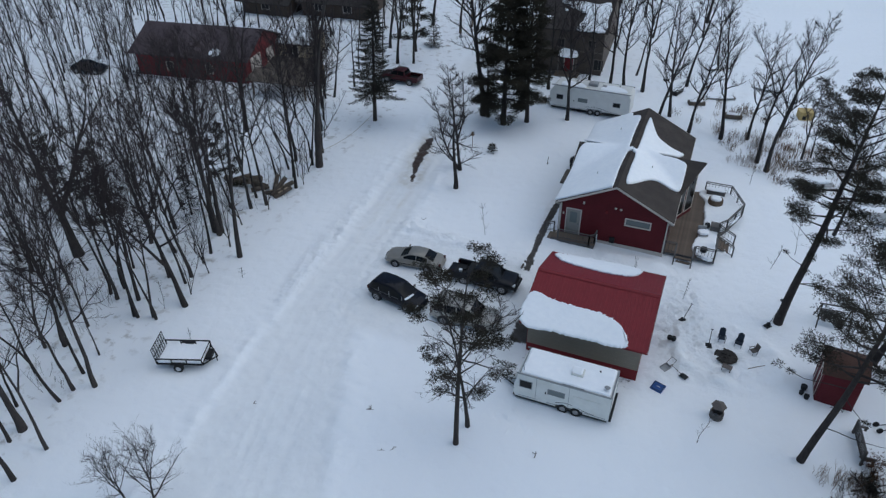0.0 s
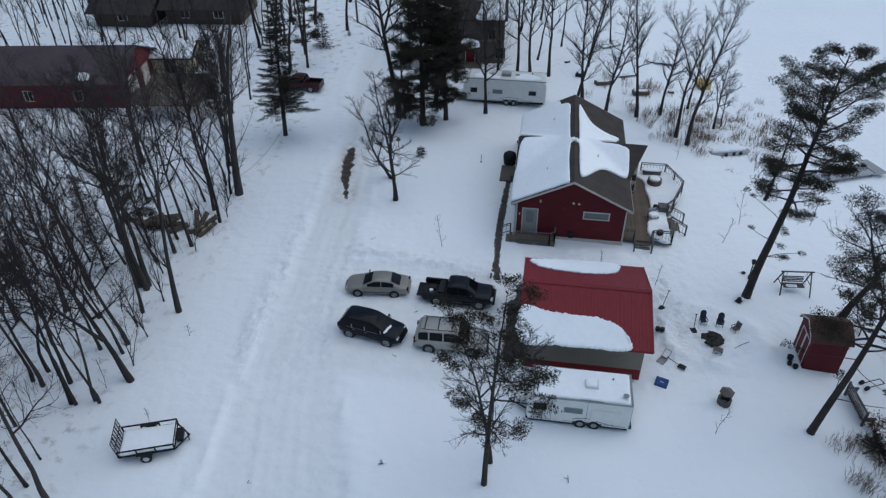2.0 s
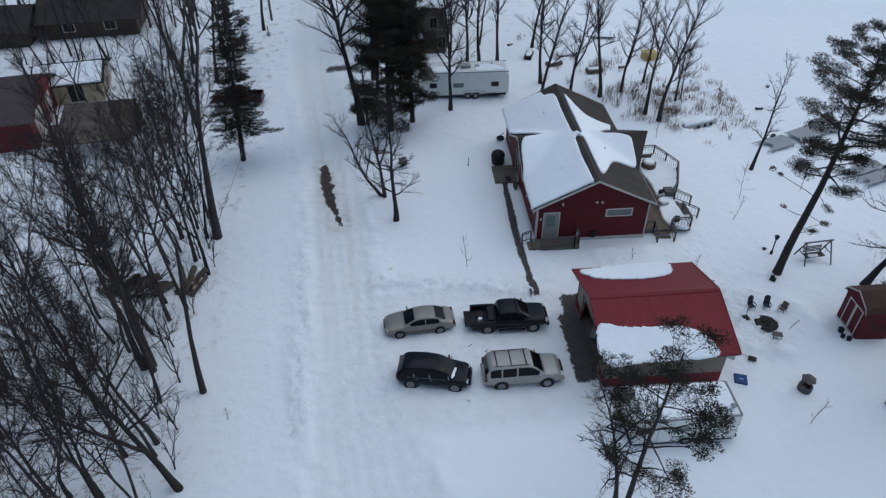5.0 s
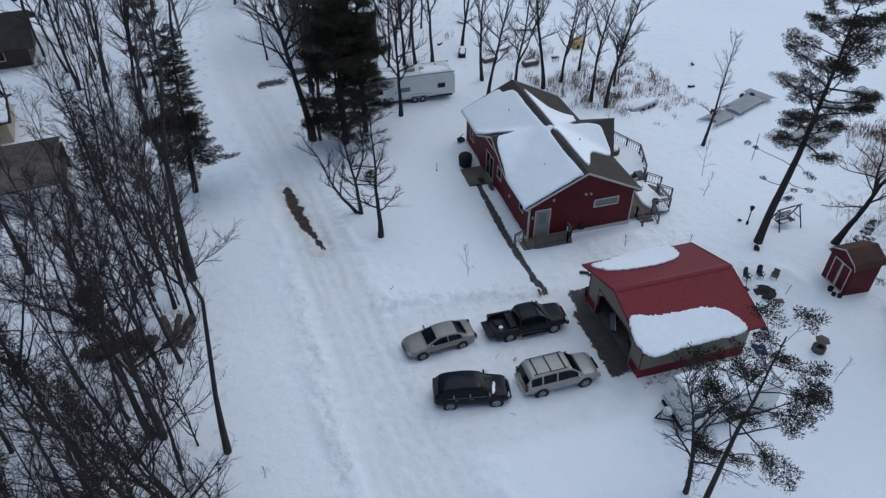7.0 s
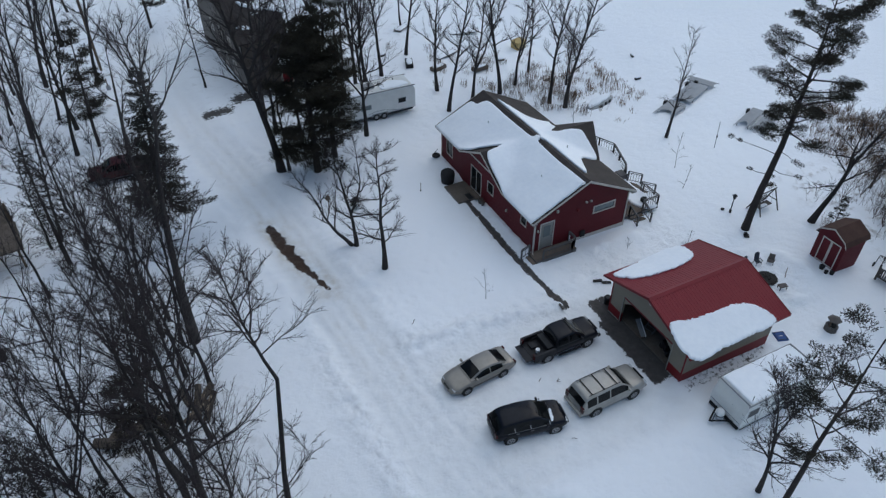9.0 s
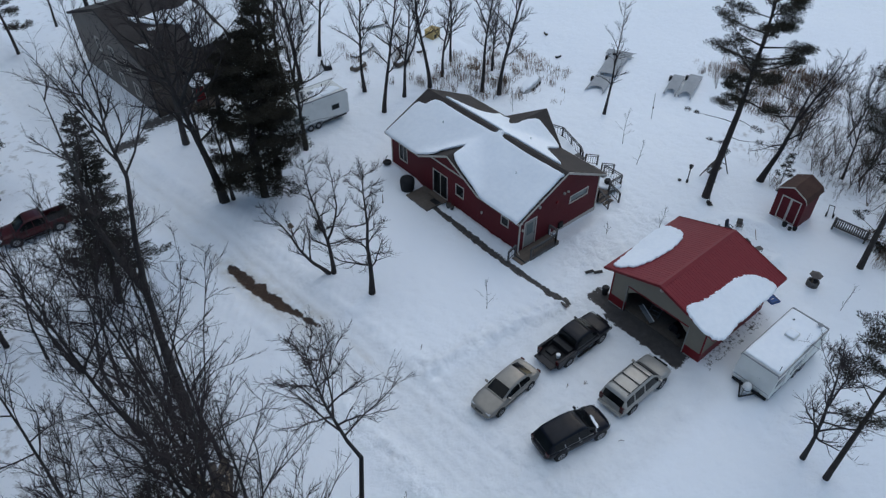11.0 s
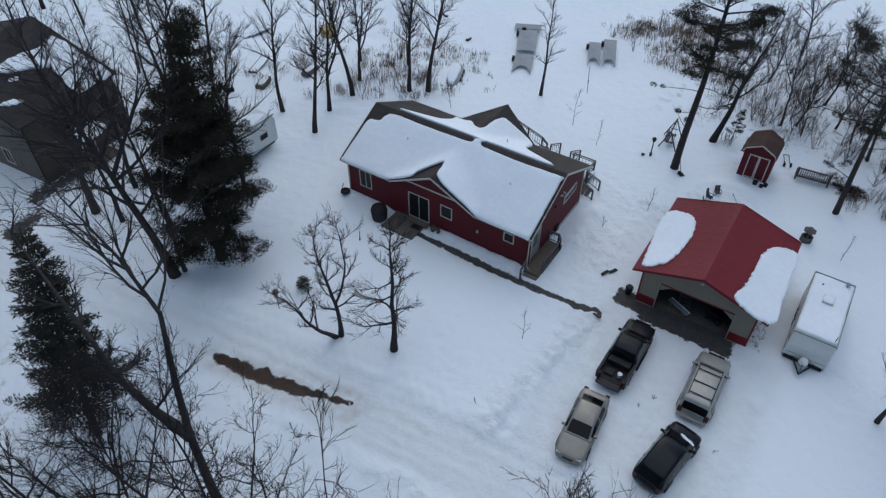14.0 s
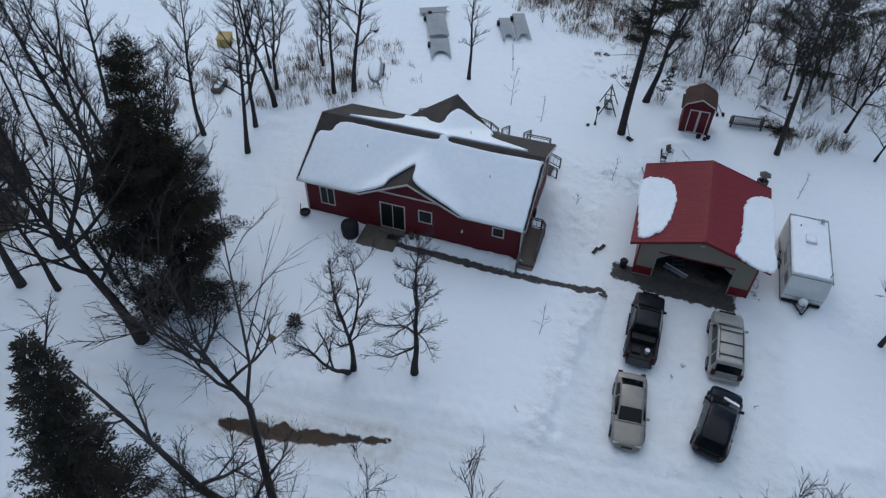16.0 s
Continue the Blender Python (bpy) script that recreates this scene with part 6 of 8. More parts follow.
        part("vent_cover", boxes((0.55 * L, 0.55 * L + 0.72, -0.32, 0.32, zt, zt + 0.26), bevel=0.06), "camper", c, "boxy pale roof vent cover")
        snow_patch(rect_outline(0.55 * L + 0.03, 0.55 * L + 0.62, -0.26, 0.3, 0.12, 0.02, 64), lambda u, v, h: (u, v, zt + 0.26 + h), 0.07, c)
    return c


make_camper((0.82, -6.54, gz(3.5, -6.5) - 0.06), 0, 5.78, 2.34, 2.27, "off-white travel trailer with snow on its roof")
make_camper((-8.2, 34.9, gz(-4, 35)), -1, 8.6, 2.4, 2.85, "long off-white travel trailer with patches of snow on its roof", True)


def make_utility_trailer():
    u = thing("utility_trailer", "black open utility trailer filled with snow, its ramp gate up", "trailer", (-19.55, -12.75, gz(-19.5, -12.7)), 20)
    L, W, z = 2.9, 1.75, 0.5
    for y in (-W / 2, W / 2):
        part("side_rail", tubes([((-L / 2, y, z), (L / 2, y, z))], 0.06), "black", u)
        part("top_rail", tubes([((-L / 2, y, z + 0.4), (L / 2, y, z + 0.4))], 0.05), "black", u)
        for x in (-L / 2, -0.48, 0.48, L / 2):
            part("post", tubes([((x, y, z), (x, y, z + 0.4))], 0.045), "black", u)
    for h in (0, 0.4):
        part("front_rail", tubes([((L / 2, -W / 2, z + h), (L / 2, W / 2, z + h))], 0.035), "black", u)
    part("floor", boxes((-L / 2, L / 2, -W / 2, W / 2, z - 0.05, z)), "wood", u)
    gate = part("ramp_gate", tubes([((-L / 2, y, z), (-L / 2 - 0.12, y, z + 1.15)) for y in np.linspace(-W / 2, W / 2, 8)] + [((-L / 2 - 0.12 * f, -W / 2, z + 1.15 * f), (-L / 2 - 0.12 * f, W / 2, z + 1.15 * f)) for f in (0, 0.5, 1)], 0.025), "black", u)
    bm = bmesh.new()
    for k in range(26):
        y = -W / 2 + W * (k + 0.5) / 26
        tube(bm, (-L / 2, y, z), (-L / 2 - 0.12, y, z + 1.15), 0.008, sides=3)
    part("mesh", bm, "black", gate)
    part("tongue", tubes([((L / 2, -W / 2, z - 0.02), (L / 2 + 0.7, 0, z - 0.05)), ((L / 2, W / 2, z - 0.02), (L / 2 + 0.7, 0, z - 0.05))], 0.045), "black", u)
    part("tool_box", boxes((L / 2 + 0.08, L / 2 + 0.42, -0.4, 0.4, z - 0.05, z + 0.22), bevel=0.03), "black", u)
    part("jack", tubes([((L / 2 + 0.6, 0, 0), (L / 2 + 0.6, 0, 0.75))], 0.03), "black", u)
    for s in (-1, 1):
        w = part("wheel", tubes([((-0.05, s * (W / 2 + 0.05), 0.3), (-0.05, s * (W / 2 + 0.24), 0.3))], 0.3, 16), "rubber", u)
        part("rim", tubes([((-0.05, s * (W / 2 + 0.2), 0.3), (-0.05, s * (W / 2 + 0.245), 0.3))], 0.17, 12), "lamp_clear", w)
        part("fender", boxes((-0.5, 0.4, min(s * (W / 2 + 0.03), s * (W / 2 + 0.27)), max(s * (W / 2 + 0.03), s * (W / 2 + 0.27)), 0.63, 0.67), bevel=0.01), "black", u)
    snow_patch(rect_outline(-L / 2 + 0.05, L / 2 - 0.05, -W / 2 + 0.05, W / 2 - 0.05, 0.1, 0.015, 66), lambda a, b, h: (a, b, z + h), 0.2, u, label="snow filling the trailer bed")


make_utility_trailer()

car = thing("old_car", "dark old car standing in the woods", "car", (-63.6, 23.6, 0), 10)
loft_body(dense([(-2.2, 0.7, 0.7, 0.3), (-2.0, 0.9, 0.85, 0.25), (1.4, 0.9, 0.88, 0.22), (2.1, 0.7, 0.75, 0.3)], 44), car, "paint_black")
cabin(car, [(-1.7, 0.9, 0.76, 0.62), (-1.0, 1.36, 0.8, 0.6), (-0.2, 1.4, 0.82, 0.6), (0.3, 1.32, 0.82, 0.6), (1.0, 0.9, 0.78, 0.64)], 0.9, "paint_black", (0.35, 0.95), (-1.65, -1.05), [(-1.2, -0.3), (-0.2, 0.7)])
wheels(car, (-1.3, 1.3), 0.88, 0.31)

# ---------------------------------------------------------------- trees
class Skin:
    """Collects tubes and blades into plain vertex and face lists."""

    def __init__(self):
        self.v, self.f = [], []

    def tube(self, pts, radii, sides):
        base = len(self.v)
        prev = Vector((1, 0, 0))
        for i, p in enumerate(pts):
            d = (pts[min(i + 1, len(pts) - 1)] - pts[max(i - 1, 0)]).normalized()
            a = (prev - d * prev.dot(d))
            a = a.normalized() if a.length > 1e-4 else d.orthogonal().normalized()
            b = d.cross(a)
            prev = a
            for k in range(sides):
                t = k * math.tau / sides
                self.v.append(p + (a * math.cos(t) + b * math.sin(t)) * radii[i])
        for i in range(len(pts) - 1):
            for k in range(sides):
                j = (k + 1) % sides
                q = base + i * sides
                self.f.append((q + k, q + j, q + sides + j, q + sides + k))

    def blade(self, p, d, side, length, width):
        b = len(self.v)
        self.v += [p - side * width * 0.5, p + side * width * 0.5, p + d * length]
        self.f.append((b, b + 1, b + 2))

    def spike(self, p, end, r):
        b = len(self.v)
        d = (end - p).normalized()
        a = d.orthogonal().normalized()
        c = d.cross(a)
        self.v += [p + (a * math.cos(t) + c * math.sin(t)) * r for t in (0, 2.094, 4.189)] + [end]
        self.f += [(b, b + 1, b + 3), (b + 1, b + 2, b + 3), (b + 2, b, b + 3)]

    def mesh(self, name, material, smooth=True):
        me = bpy.data.meshes.new(name)
        me.from_pydata([tuple(v) for v in self.v], [], self.f)
        if smooth:
            me.polygons.foreach_set("use_smooth", np.ones(len(me.polygons), bool))
        me.materials.append(M[material])
        me.update()
        return me


def wander(rnd, start, direction, length, n, bend, lift):
    """A crooked line of n steps that drifts and turns upwards."""
    pts, d = [Vector(start)], Vector(direction).normalized()
    for _ in range(n):
        d = (d + Vector((rnd.gauss(0, bend), rnd.gauss(0, bend), rnd.gauss(0, bend) + lift))).normalized()
        pts.append(pts[-1] + d * (length / n))
    return pts


def branch_out(crown, rnd, limb, lrad, ln, subs, twigs, up, fine=1.0):
    """Side branches along a limb, each with its fan of fine twigs."""
    n = len(limb) - 1
    for m in range(subs):
        g = 0.14 + 0.86 * (m + rnd.random()) / subs
        u = min(int(g * n), n - 1)
        sp = limb[u].lerp(limb[u + 1], g * n - u)
        d0 = (limb[u + 1] - limb[u]).normalized()
        sd = (d0 + Vector((rnd.gauss(0, 0.48), rnd.gauss(0, 0.48), rnd.gauss(0.22, 0.28)))).normalized()
        sl = max(0.5 * fine, ln * rnd.uniform(0.3, 0.6) * (1.1 - 0.5 * g))
        sub = wander(rnd, sp, sd, sl, 2, 0.13, up)
        sr = max(0.013 * fine, lrad[u] * 0.58)
        crown.tube(sub[:2], [sr, sr * 0.7], 3)
        crown.spike(sub[1], sub[2], sr * 0.7)
        for w in range(twigs):
            h = 0.1 + 0.9 * (w + rnd.random()) / twigs
            v = min(int(h * 2), 1)
            tp = sub[v].lerp(sub[v + 1], h * 2 - v)
            td = ((sub[v + 1] - sub[v]).normalized() + Vector((rnd.gauss(0, 0.5), rnd.gauss(0, 0.5), rnd.gauss(0.15, 0.3)))).normalized()
            tl = sl * rnd.uniform(0.3, 0.65)
            side = td.orthogonal().normalized()
            crown.blade(tp, td, side, tl, 0.020 * fine)
            for f in (rnd.uniform(0.25, 0.5), rnd.uniform(0.5, 0.8)):
                fd = (td + Vector((rnd.gauss(0, 0.5), rnd.gauss(0, 0.5), rnd.gauss(0.1, 0.3)))).normalized()
                crown.blade(tp + td * tl * f, fd, td.cross(fd).normalized() if rnd.random() < 0.5 else side, tl * rnd.uniform(0.35, 0.6), 0.015 * fine)


def bare_tree(seed, height, radius, crown_from=0.35, spread=0.42, limbs=13, lean=(0, 0), fork=0, twigs=6, subs=7, up=0.05, rise=(0.5, 1.5), fork_at=(3, 6), stems=None, crook=0.045, bend=0.13):
    """Trunk and crown meshes of a leafless broadleaf tree with rising limbs."""
    rnd = random.Random(seed)
    trunk, crown = Skin(), Skin()
    fine = min(1.0, max(0.35, height / 9))
    if stems is None:
        first = wander(rnd, (0, 0, -0.25), (lean[0], lean[1], 1), height, 12, crook, 0.03 + crook * 0.4)
        stems = [(first, radius)]
        for k in range(fork):
            i = rnd.randint(*fork_at)
            a = rnd.uniform(0, math.tau)
            stems.append((wander(rnd, first[i], (0.5 * math.cos(a), 0.5 * math.sin(a), 1), height * (1 - i / 12) * 0.95, 9, 0.075, 0.05), radius * (1 - i / 14) * 0.8))
    for s, (pts, r) in enumerate(stems):
        n = len(pts)
        rad = [max(0.013, r * (1 - 0.93 * (i / (n - 1)) ** 0.85)) for i in range(n)]
        if s == 0:
            rad[0], rad[1] = r * 1.35, r * 1.02
        trunk.tube(pts, rad, 8 if r > 0.12 else 6)
        count = max(4, int(limbs * (1 if s == 0 else 0.6)))
        for j in range(count):
            f = crown_from + (0.98 - crown_from) * ((j + rnd.random() * 0.8) / count)
            if s:
                f = 0.2 + 0.78 * (j + rnd.random()) / count
            i = min(int(f * (n - 1)), n - 2)
            p = pts[i].lerp(pts[i + 1], f * (n - 1) - i)
            a = j * 2.4 + rnd.uniform(-0.5, 0.5)
            top = 1 - (f - crown_from) / (1.0001 - crown_from) if not s else 1 - f
            ln = height * spread * (0.3 + 0.7 * min(1, top) ** 0.8) * rnd.uniform(0.6, 1.15)
            steep = rnd.uniform(*rise) + 0.5 * (1 - top)
            lr = min(rad[i] * 0.66, 0.018 * fine + 0.018 * ln)
            limb = wander(rnd, p, (math.cos(a), math.sin(a), steep), ln, 5, bend, up)
            lrad = [lr * (1 - 0.82 * q / 5) for q in range(6)]
            (trunk if lr > 0.055 else crown).tube(limb, lrad, 5 if lr > 0.05 else 4)
            branch_out(crown, rnd, limb, lrad, ln, subs, twigs, up, fine)
        branch_out(crown, rnd, pts[-4:], [0.03 * fine, 0.025 * fine, 0.02 * fine, 0.015 * fine], height * 0.14, subs, twigs, up, fine)
    return trunk, crown


def needles(skin, rnd, p, d, count, size, flat=0.5, width=0.05):
    """A soft clump of short needle sprays filling a blob round the point p."""
    for _ in range(count):
        q = Vector((rnd.gauss(0, 1), rnd.gauss(0, 1), rnd.gauss(0, flat))).normalized()
        way = (q * 0.8 + d * 0.5).normalized()
        side = way.orthogonal().normalized()
        turn = rnd.uniform(0, 6.3)
        side = side * math.cos(turn) + way.cross(side) * math.sin(turn)
        skin.blade(p + q * size * 0.75 * rnd.random() ** 0.6, way, side, (0.1 + 0.22 * size) * rnd.uniform(0.7, 1.3), width)


def foliage_pad(skin, rnd, p, size, count, flat=0.42, fine=1.0):
    """A flattened cushion of short needle sprays round the point p, fuller on top."""
    for _ in range(count):
        q = Vector((rnd.gauss(0, 1), rnd.gauss(0, 1), rnd.gauss(0.15, 1))).normalized()
        at = p + Vector((q.x * size, q.y * size, q.z * size * flat)) * rnd.random() ** 0.45
        way = Vector((q.x + rnd.gauss(0, 0.35), q.y + rnd.gauss(0, 0.35), 0.35 + 0.6 * q.z + rnd.gauss(0, 0.25))).normalized()
        side = way.orthogonal().normalized()
        turn = rnd.uniform(0, 6.3)
        side = side * math.cos(turn) + way.cross(side) * math.sin(turn)
        skin.blade(at, way, side, fine * rnd.uniform(0.1, 0.2), 0.06 * fine)


def white_pine(seed, height, radius, crown_from=0.3, reach=0.3, limbs=46, lean=(0, 0), pads=8, size=0.5, fill=44, profile="open", bare=0.4, bias=None, thick=1.0, rise=0.1, stubs=0, fine=1.0):
    """Wood and needle meshes of a pine whose boughs carry separate cushions of needles."""
    rnd = random.Random(seed)
    wood, leaf = Skin(), Skin()
    pts = wander(rnd, (0, 0, -0.3), (lean[0], lean[1], 1), height, 14, 0.018, 0.012)
    rad = [max(0.03, radius * (1 - 0.88 * (i / 14) ** 1.15)) for i in range(15)]
    rad[0] = radius * 1.18
    wood.tube(pts, rad, 9)
    for j in range(stubs):
        # thin low boughs, each with a tuft or two at its end
        p = pts[4].lerp(pts[7], rnd.random()) if j % 3 else pts[3]
        a = j * 2.2 + rnd.uniform(-0.4, 0.4)
        twig = wander(rnd, p, (math.cos(a), math.sin(a), rnd.uniform(-0.25, 0.1)), rnd.uniform(1.4, 3.6), 5, 0.12, -0.01)
        wood.tube(twig, [0.035, 0.03, 0.025, 0.02, 0.014, 0.008], 4)
        for q in twig[4:] if j % 2 else twig[5:]:
            foliage_pad(leaf, rnd, q, size * rnd.uniform(0.45, 0.75), int(fill * 0.9), fine=fine)
    for j in range(limbs):
        f = crown_from + (0.985 - crown_from) * (j + rnd.random() * 0.7) / limbs
        i = min(int(f * 14), 13)
        p = pts[i].lerp(pts[i + 1], f * 14 - i)
        a = j * 2.4 + rnd.uniform(-0.6, 0.6)
        top = (1 - f) / (1 - crown_from)
        if profile == "round":
            shape = 0.18 + 0.82 * min(1, top * 1.75) ** 0.75 * (1 if top < 0.82 else 1 - 1.5 * (top - 0.82))
        elif profile == "open":
            shape = 0.34 + 0.66 * math.sin(min(1, top * 1.12) * 2.7)
        else:
            shape = 0.2 + 0.8 * top
        ln = height * reach * shape * rnd.uniform(0.6, 1.12)
        if bias:
            # boughs reach further on the open side
            ln *= 1 + bias[1] * math.cos(a - bias[0]) * min(1, 1.4 * top)
        limb = wander(rnd, p, (math.cos(a), math.sin(a), rnd.uniform(-0.22, 0.18) + rise + 0.55 * (1 - top) ** 1.5), ln, 6, 0.1, 0.05)
        lr = min(rad[i] * 0.55, (0.018 + 0.013 * ln) * thick)
        wood.tube(limb, [lr * (1 - 0.78 * q / 6) for q in range(7)], 5 if lr > 0.06 else 4)
        first = rnd.uniform(bare - 0.1, bare + 0.1)
        n = max(2, int(pads * (0.3 + 0.7 * ln / (height * reach))))
        for k in range(n):
            g = first + (1 - first) * (k + rnd.random()) / n
            u = min(int(g * 6), 5)
            sp = limb[u].lerp(limb[u + 1], g * 6 - u)
            d0 = (limb[u + 1] - limb[u]).normalized()
            side = Vector((-d0.y, d0.x, 0)) * (1 if k % 2 else -1)
            sd = (d0 * rnd.uniform(0.3, 1) + side * rnd.uniform(0.5, 1.2) + Vector((0, 0, rnd.uniform(0.0, 0.4)))).normalized()
            sl = 0.2 + rnd.uniform(0.35, 1.0) * (0.16 + 0.26 * ln) * (1.2 - 0.75 * g)
            end = sp + sd * sl
            wood.spike(sp, end, 0.3 * lr + 0.006)
            s = size * rnd.uniform(0.65, 1.2)
            foliage_pad(leaf, rnd, end, s, int(fill * s / size), fine=fine)
            if sl > 0.8:
                foliage_pad(leaf, rnd, sp.lerp(end, 0.55), s * 0.75, int(fill * 0.55), fine=fine)
        foliage_pad(leaf, rnd, limb[-1], size * 0.9, fill, fine=fine)
    return wood, leaf


def spruce_tree(seed, height, radius, reach=0.2, low=0.06, per=7, dense=1.0, skirt=0, lean=(0, 0)):
    """Wood and needle meshes of a spruce: whorls of drooping boughs with upturned, feathered tips."""
    rnd = random.Random(seed)
    wood, leaf = Skin(), Skin()
    wood.tube([Vector((lean[0] * z, lean[1] * z, z)) for z in (-0.2, height * 0.5, height)], [radius * 1.2, radius * 0.6, 0.015], 8)
    tiers = int(height * 1.9) + 3
    boughs = [(low + (0.985 - low) * ((j + rnd.uniform(-0.3, 0.3)) / tiers), k * math.tau / per + j * 0.9 + rnd.uniform(-0.4, 0.4), 1.0) for j in range(tiers) for k in range(per) if rnd.random() > 0.1]
    boughs += [(low + rnd.uniform(-0.02, 0.05), 2.1 * k + rnd.uniform(-0.3, 0.3), 1.5) for k in range(skirt)]
    for f, a, longer in boughs:
        ln = longer * height * reach * max(0.02, 1 - f) ** 0.8 * rnd.uniform(0.6, 1.15) + 0.12
        limb = wander(rnd, Vector((lean[0], lean[1], 1)) * f * height, (math.cos(a), math.sin(a), rnd.uniform(-0.35, -0.05)), ln, 5, 0.04, 0.08)
        wood.tube(limb, [0.022, 0.018, 0.014, 0.01, 0.007, 0.004], 3)
        m = int((3 + ln * 6) * dense)
        for b in range(m):
            g = 0.12 + 0.88 * (b + rnd.random()) / m
            u = min(int(g * 5), 4)
            q = limb[u].lerp(limb[u + 1], g * 5 - u)
            d0 = (limb[u + 1] - limb[u]).normalized()
            s = Vector((-d0.y, d0.x, 0)) * (1 if b % 2 else -1)
            bl = (0.14 + 0.34 * ln * (1.05 - g)) * rnd.uniform(0.6, 1.1)
            bd = (d0 * rnd.uniform(0.6, 1.1) + s * rnd.uniform(0.4, 1.0) + Vector((0, 0, rnd.uniform(-0.2, 0.12)))).normalized()
            for c in range(int(3 + bl * 9)):
                h = rnd.random()
                way = (bd + Vector((rnd.gauss(0, 0.35), rnd.gauss(0, 0.35), rnd.gauss(0.05, 0.3)))).normalized()
                side = way.cross(Vector((rnd.gauss(0, 0.6), rnd.gauss(0, 0.6), 1))).normalized()
                leaf.blade(q + bd * bl * h, way, side, rnd.uniform(0.1, 0.2), 0.06)
    return wood, leaf


def plant(x, y, turn=0.0, scale=1.0, tall=1.0):
    return Matrix.Translation((x, y, gz(x, y) - 0.03)) @ Matrix.Rotation(radians(turn), 4, "Z") @ Matrix.Diagonal((scale, scale, scale * tall, 1))


def set_tree(kinds, x, y, label, turn=0.0, scale=1.0, tall=1.0, group="", name="tree"):
    """A tree of given part meshes (name, mesh) standing at x, y."""
    t = thing(name, label, "tree", group=group)
    t.matrix_basis = plant(x, y, turn, scale, tall)
    for part_name, me in kinds:
        o = new(part_name, me)
        o.parent = t
    return t


def bare_kind(*a, **k):
    trunk, crown = bare_tree(*a, **k)
    return [("trunk", trunk.mesh("trunk", "bark")), ("crown", crown.mesh("crown", "twig"))]


def pine_kind(*a, **k):
    wood, leaf = white_pine(*a, **k)
    return [("trunk", wood.mesh("trunk", "pine_bark")), ("needles", leaf.mesh("needles", "needle", False))]


def spruce_kind(*a, **k):
    wood, leaf = spruce_tree(*a, **k)
    return [("trunk", wood.mesh("trunk", "pine_bark")), ("needles", leaf.mesh("needles", "spruce", False))]


# trees that stand alone
yard_tree = "leafless yard tree with spreading limbs standing in the snow"
set_tree(bare_kind(105, 10.8, 0.2, 0.24, 0.26, 19, twigs=9, subs=9, rise=(-0.1, 0.6), crook=0.06, bend=0.24, up=0.1), -11.35, 13.8, yard_tree, 40)
set_tree(bare_kind(102, 10.3, 0.16, 0.25, 0.25, 15, (0.0, 0.05), 1, 8, 8, rise=(0.1, 0.8), crook=0.06, bend=0.22, up=0.09), -12.2, 17.1, yard_tree, 200)
set_tree(bare_kind(103, 7.4, 0.15, 0.3, 0.36, 10, (-0.7, 0.15), 0, 7, 8, crook=0.09, bend=0.24, up=0.12), -12.35, 17.2, "leafless tree leaning far over beside its neighbour", 0)
set_tree(bare_kind(104, 10.7, 0.15, 0.25, 0.22, 13), 19.9, 20.1, "slender leafless tree alone on the shore", 10)
young = bare_kind(107, 4.3, 0.07, 0.12, 0.6, 13, (0, 0), 2, 7)
set_tree(young, -14.2, -21.8, "leafless young tree beside the drive", 30)
set_tree(young, -15.7, -22.3, "smaller leafless young tree beside its neighbour", 150, 0.86)
set_tree(pine_kind(111, 13.0, 0.16, 0.4, 0.23, 22, (0.02, 0.03), 8, 0.36, 105, "open", 0.5, fine=0.78), -1.1, -12.3, "thin pine with sparse tufted boughs beside the drive", 0)
set_tree(bare_kind(112, 10.4, 0.13, 0.2, 0.26, 20, (0.05, 0.02), 1, 7, 8, rise=(0.3, 1.1)), -0.9, -10.9, "leafless tree standing close beside the thin pine", 60)
set_tree(pine_kind(113, 18.2, 0.3, 0.46, 0.215, 40, (0.02, 0.0), 15, 0.44, 120, "open", 0.42, thick=1.5, stubs=7, fine=0.75), 15.7, 6.2, "tall old pine with wide open boughs at the lawn's edge", 0)
set_tree(bare_kind(114, 12.0, 0.26, 0.26, 0.3, 15, (0.13, -0.2), 1, 5, 6, rise=(0.0, 0.8), fork_at=(5, 6), crook=0.08, bend=0.26), 21.6, 4.9, "thick dark leaning tree with crooked bare limbs near the shore", 0)
set_tree(pine_kind(115, 15.0, 0.22, 0.45, 0.3, 34, (0.12, -0.02), 11, 0.44, 105, "open", 0.4, thick=1.5, stubs=5, fine=0.75), 17.1, -5.6, "stout pine with drooping lower boughs beside the wooden bench", 30)
set_tree(spruce_kind(121, 14.6, 0.2, 0.215, 0.22, 8, 2.3, 7, (0.09, -0.09)), -24.4, 23.7, "tall ragged dark spruce beside the drive", 0)
set_tree(spruce_kind(122, 4.5, 0.08, 0.3, 0.05, 8, 1.0), -27.5, 47.1, "small dense spruce on open snow", 0)
set_tree(spruce_kind(123, 1.1, 0.03, 0.36, 0.05, 7, 1.0), -10.55, 21.4, "knee-high spruce seedling in the lawn", 0, name="seedling")
set_tree(spruce_kind(124, 10.0, 0.15, 0.2, 0.2, 7, 0.9), -31.2, 24.4, "dark spruce at the edge of the woods", 0)
set_tree(pine_kind(131, 13.0, 0.3, 0.12, 0.275, 88, (0.02, 0.0), 13, 0.48, 125, "round", 0.28, (-0.9, 0.12), rise=-0.02, fine=0.85), -11.5, 27.75, "dense dark pine beside the drive", 0)
set_tree(pine_kind(130, 16.0, 0.24, 0.28, 0.2, 56, (0.0, -0.02), 10, 0.48, 95, "cone", 0.3), -9.4, 29.25, "taller dark pine close behind the dense one", 40)
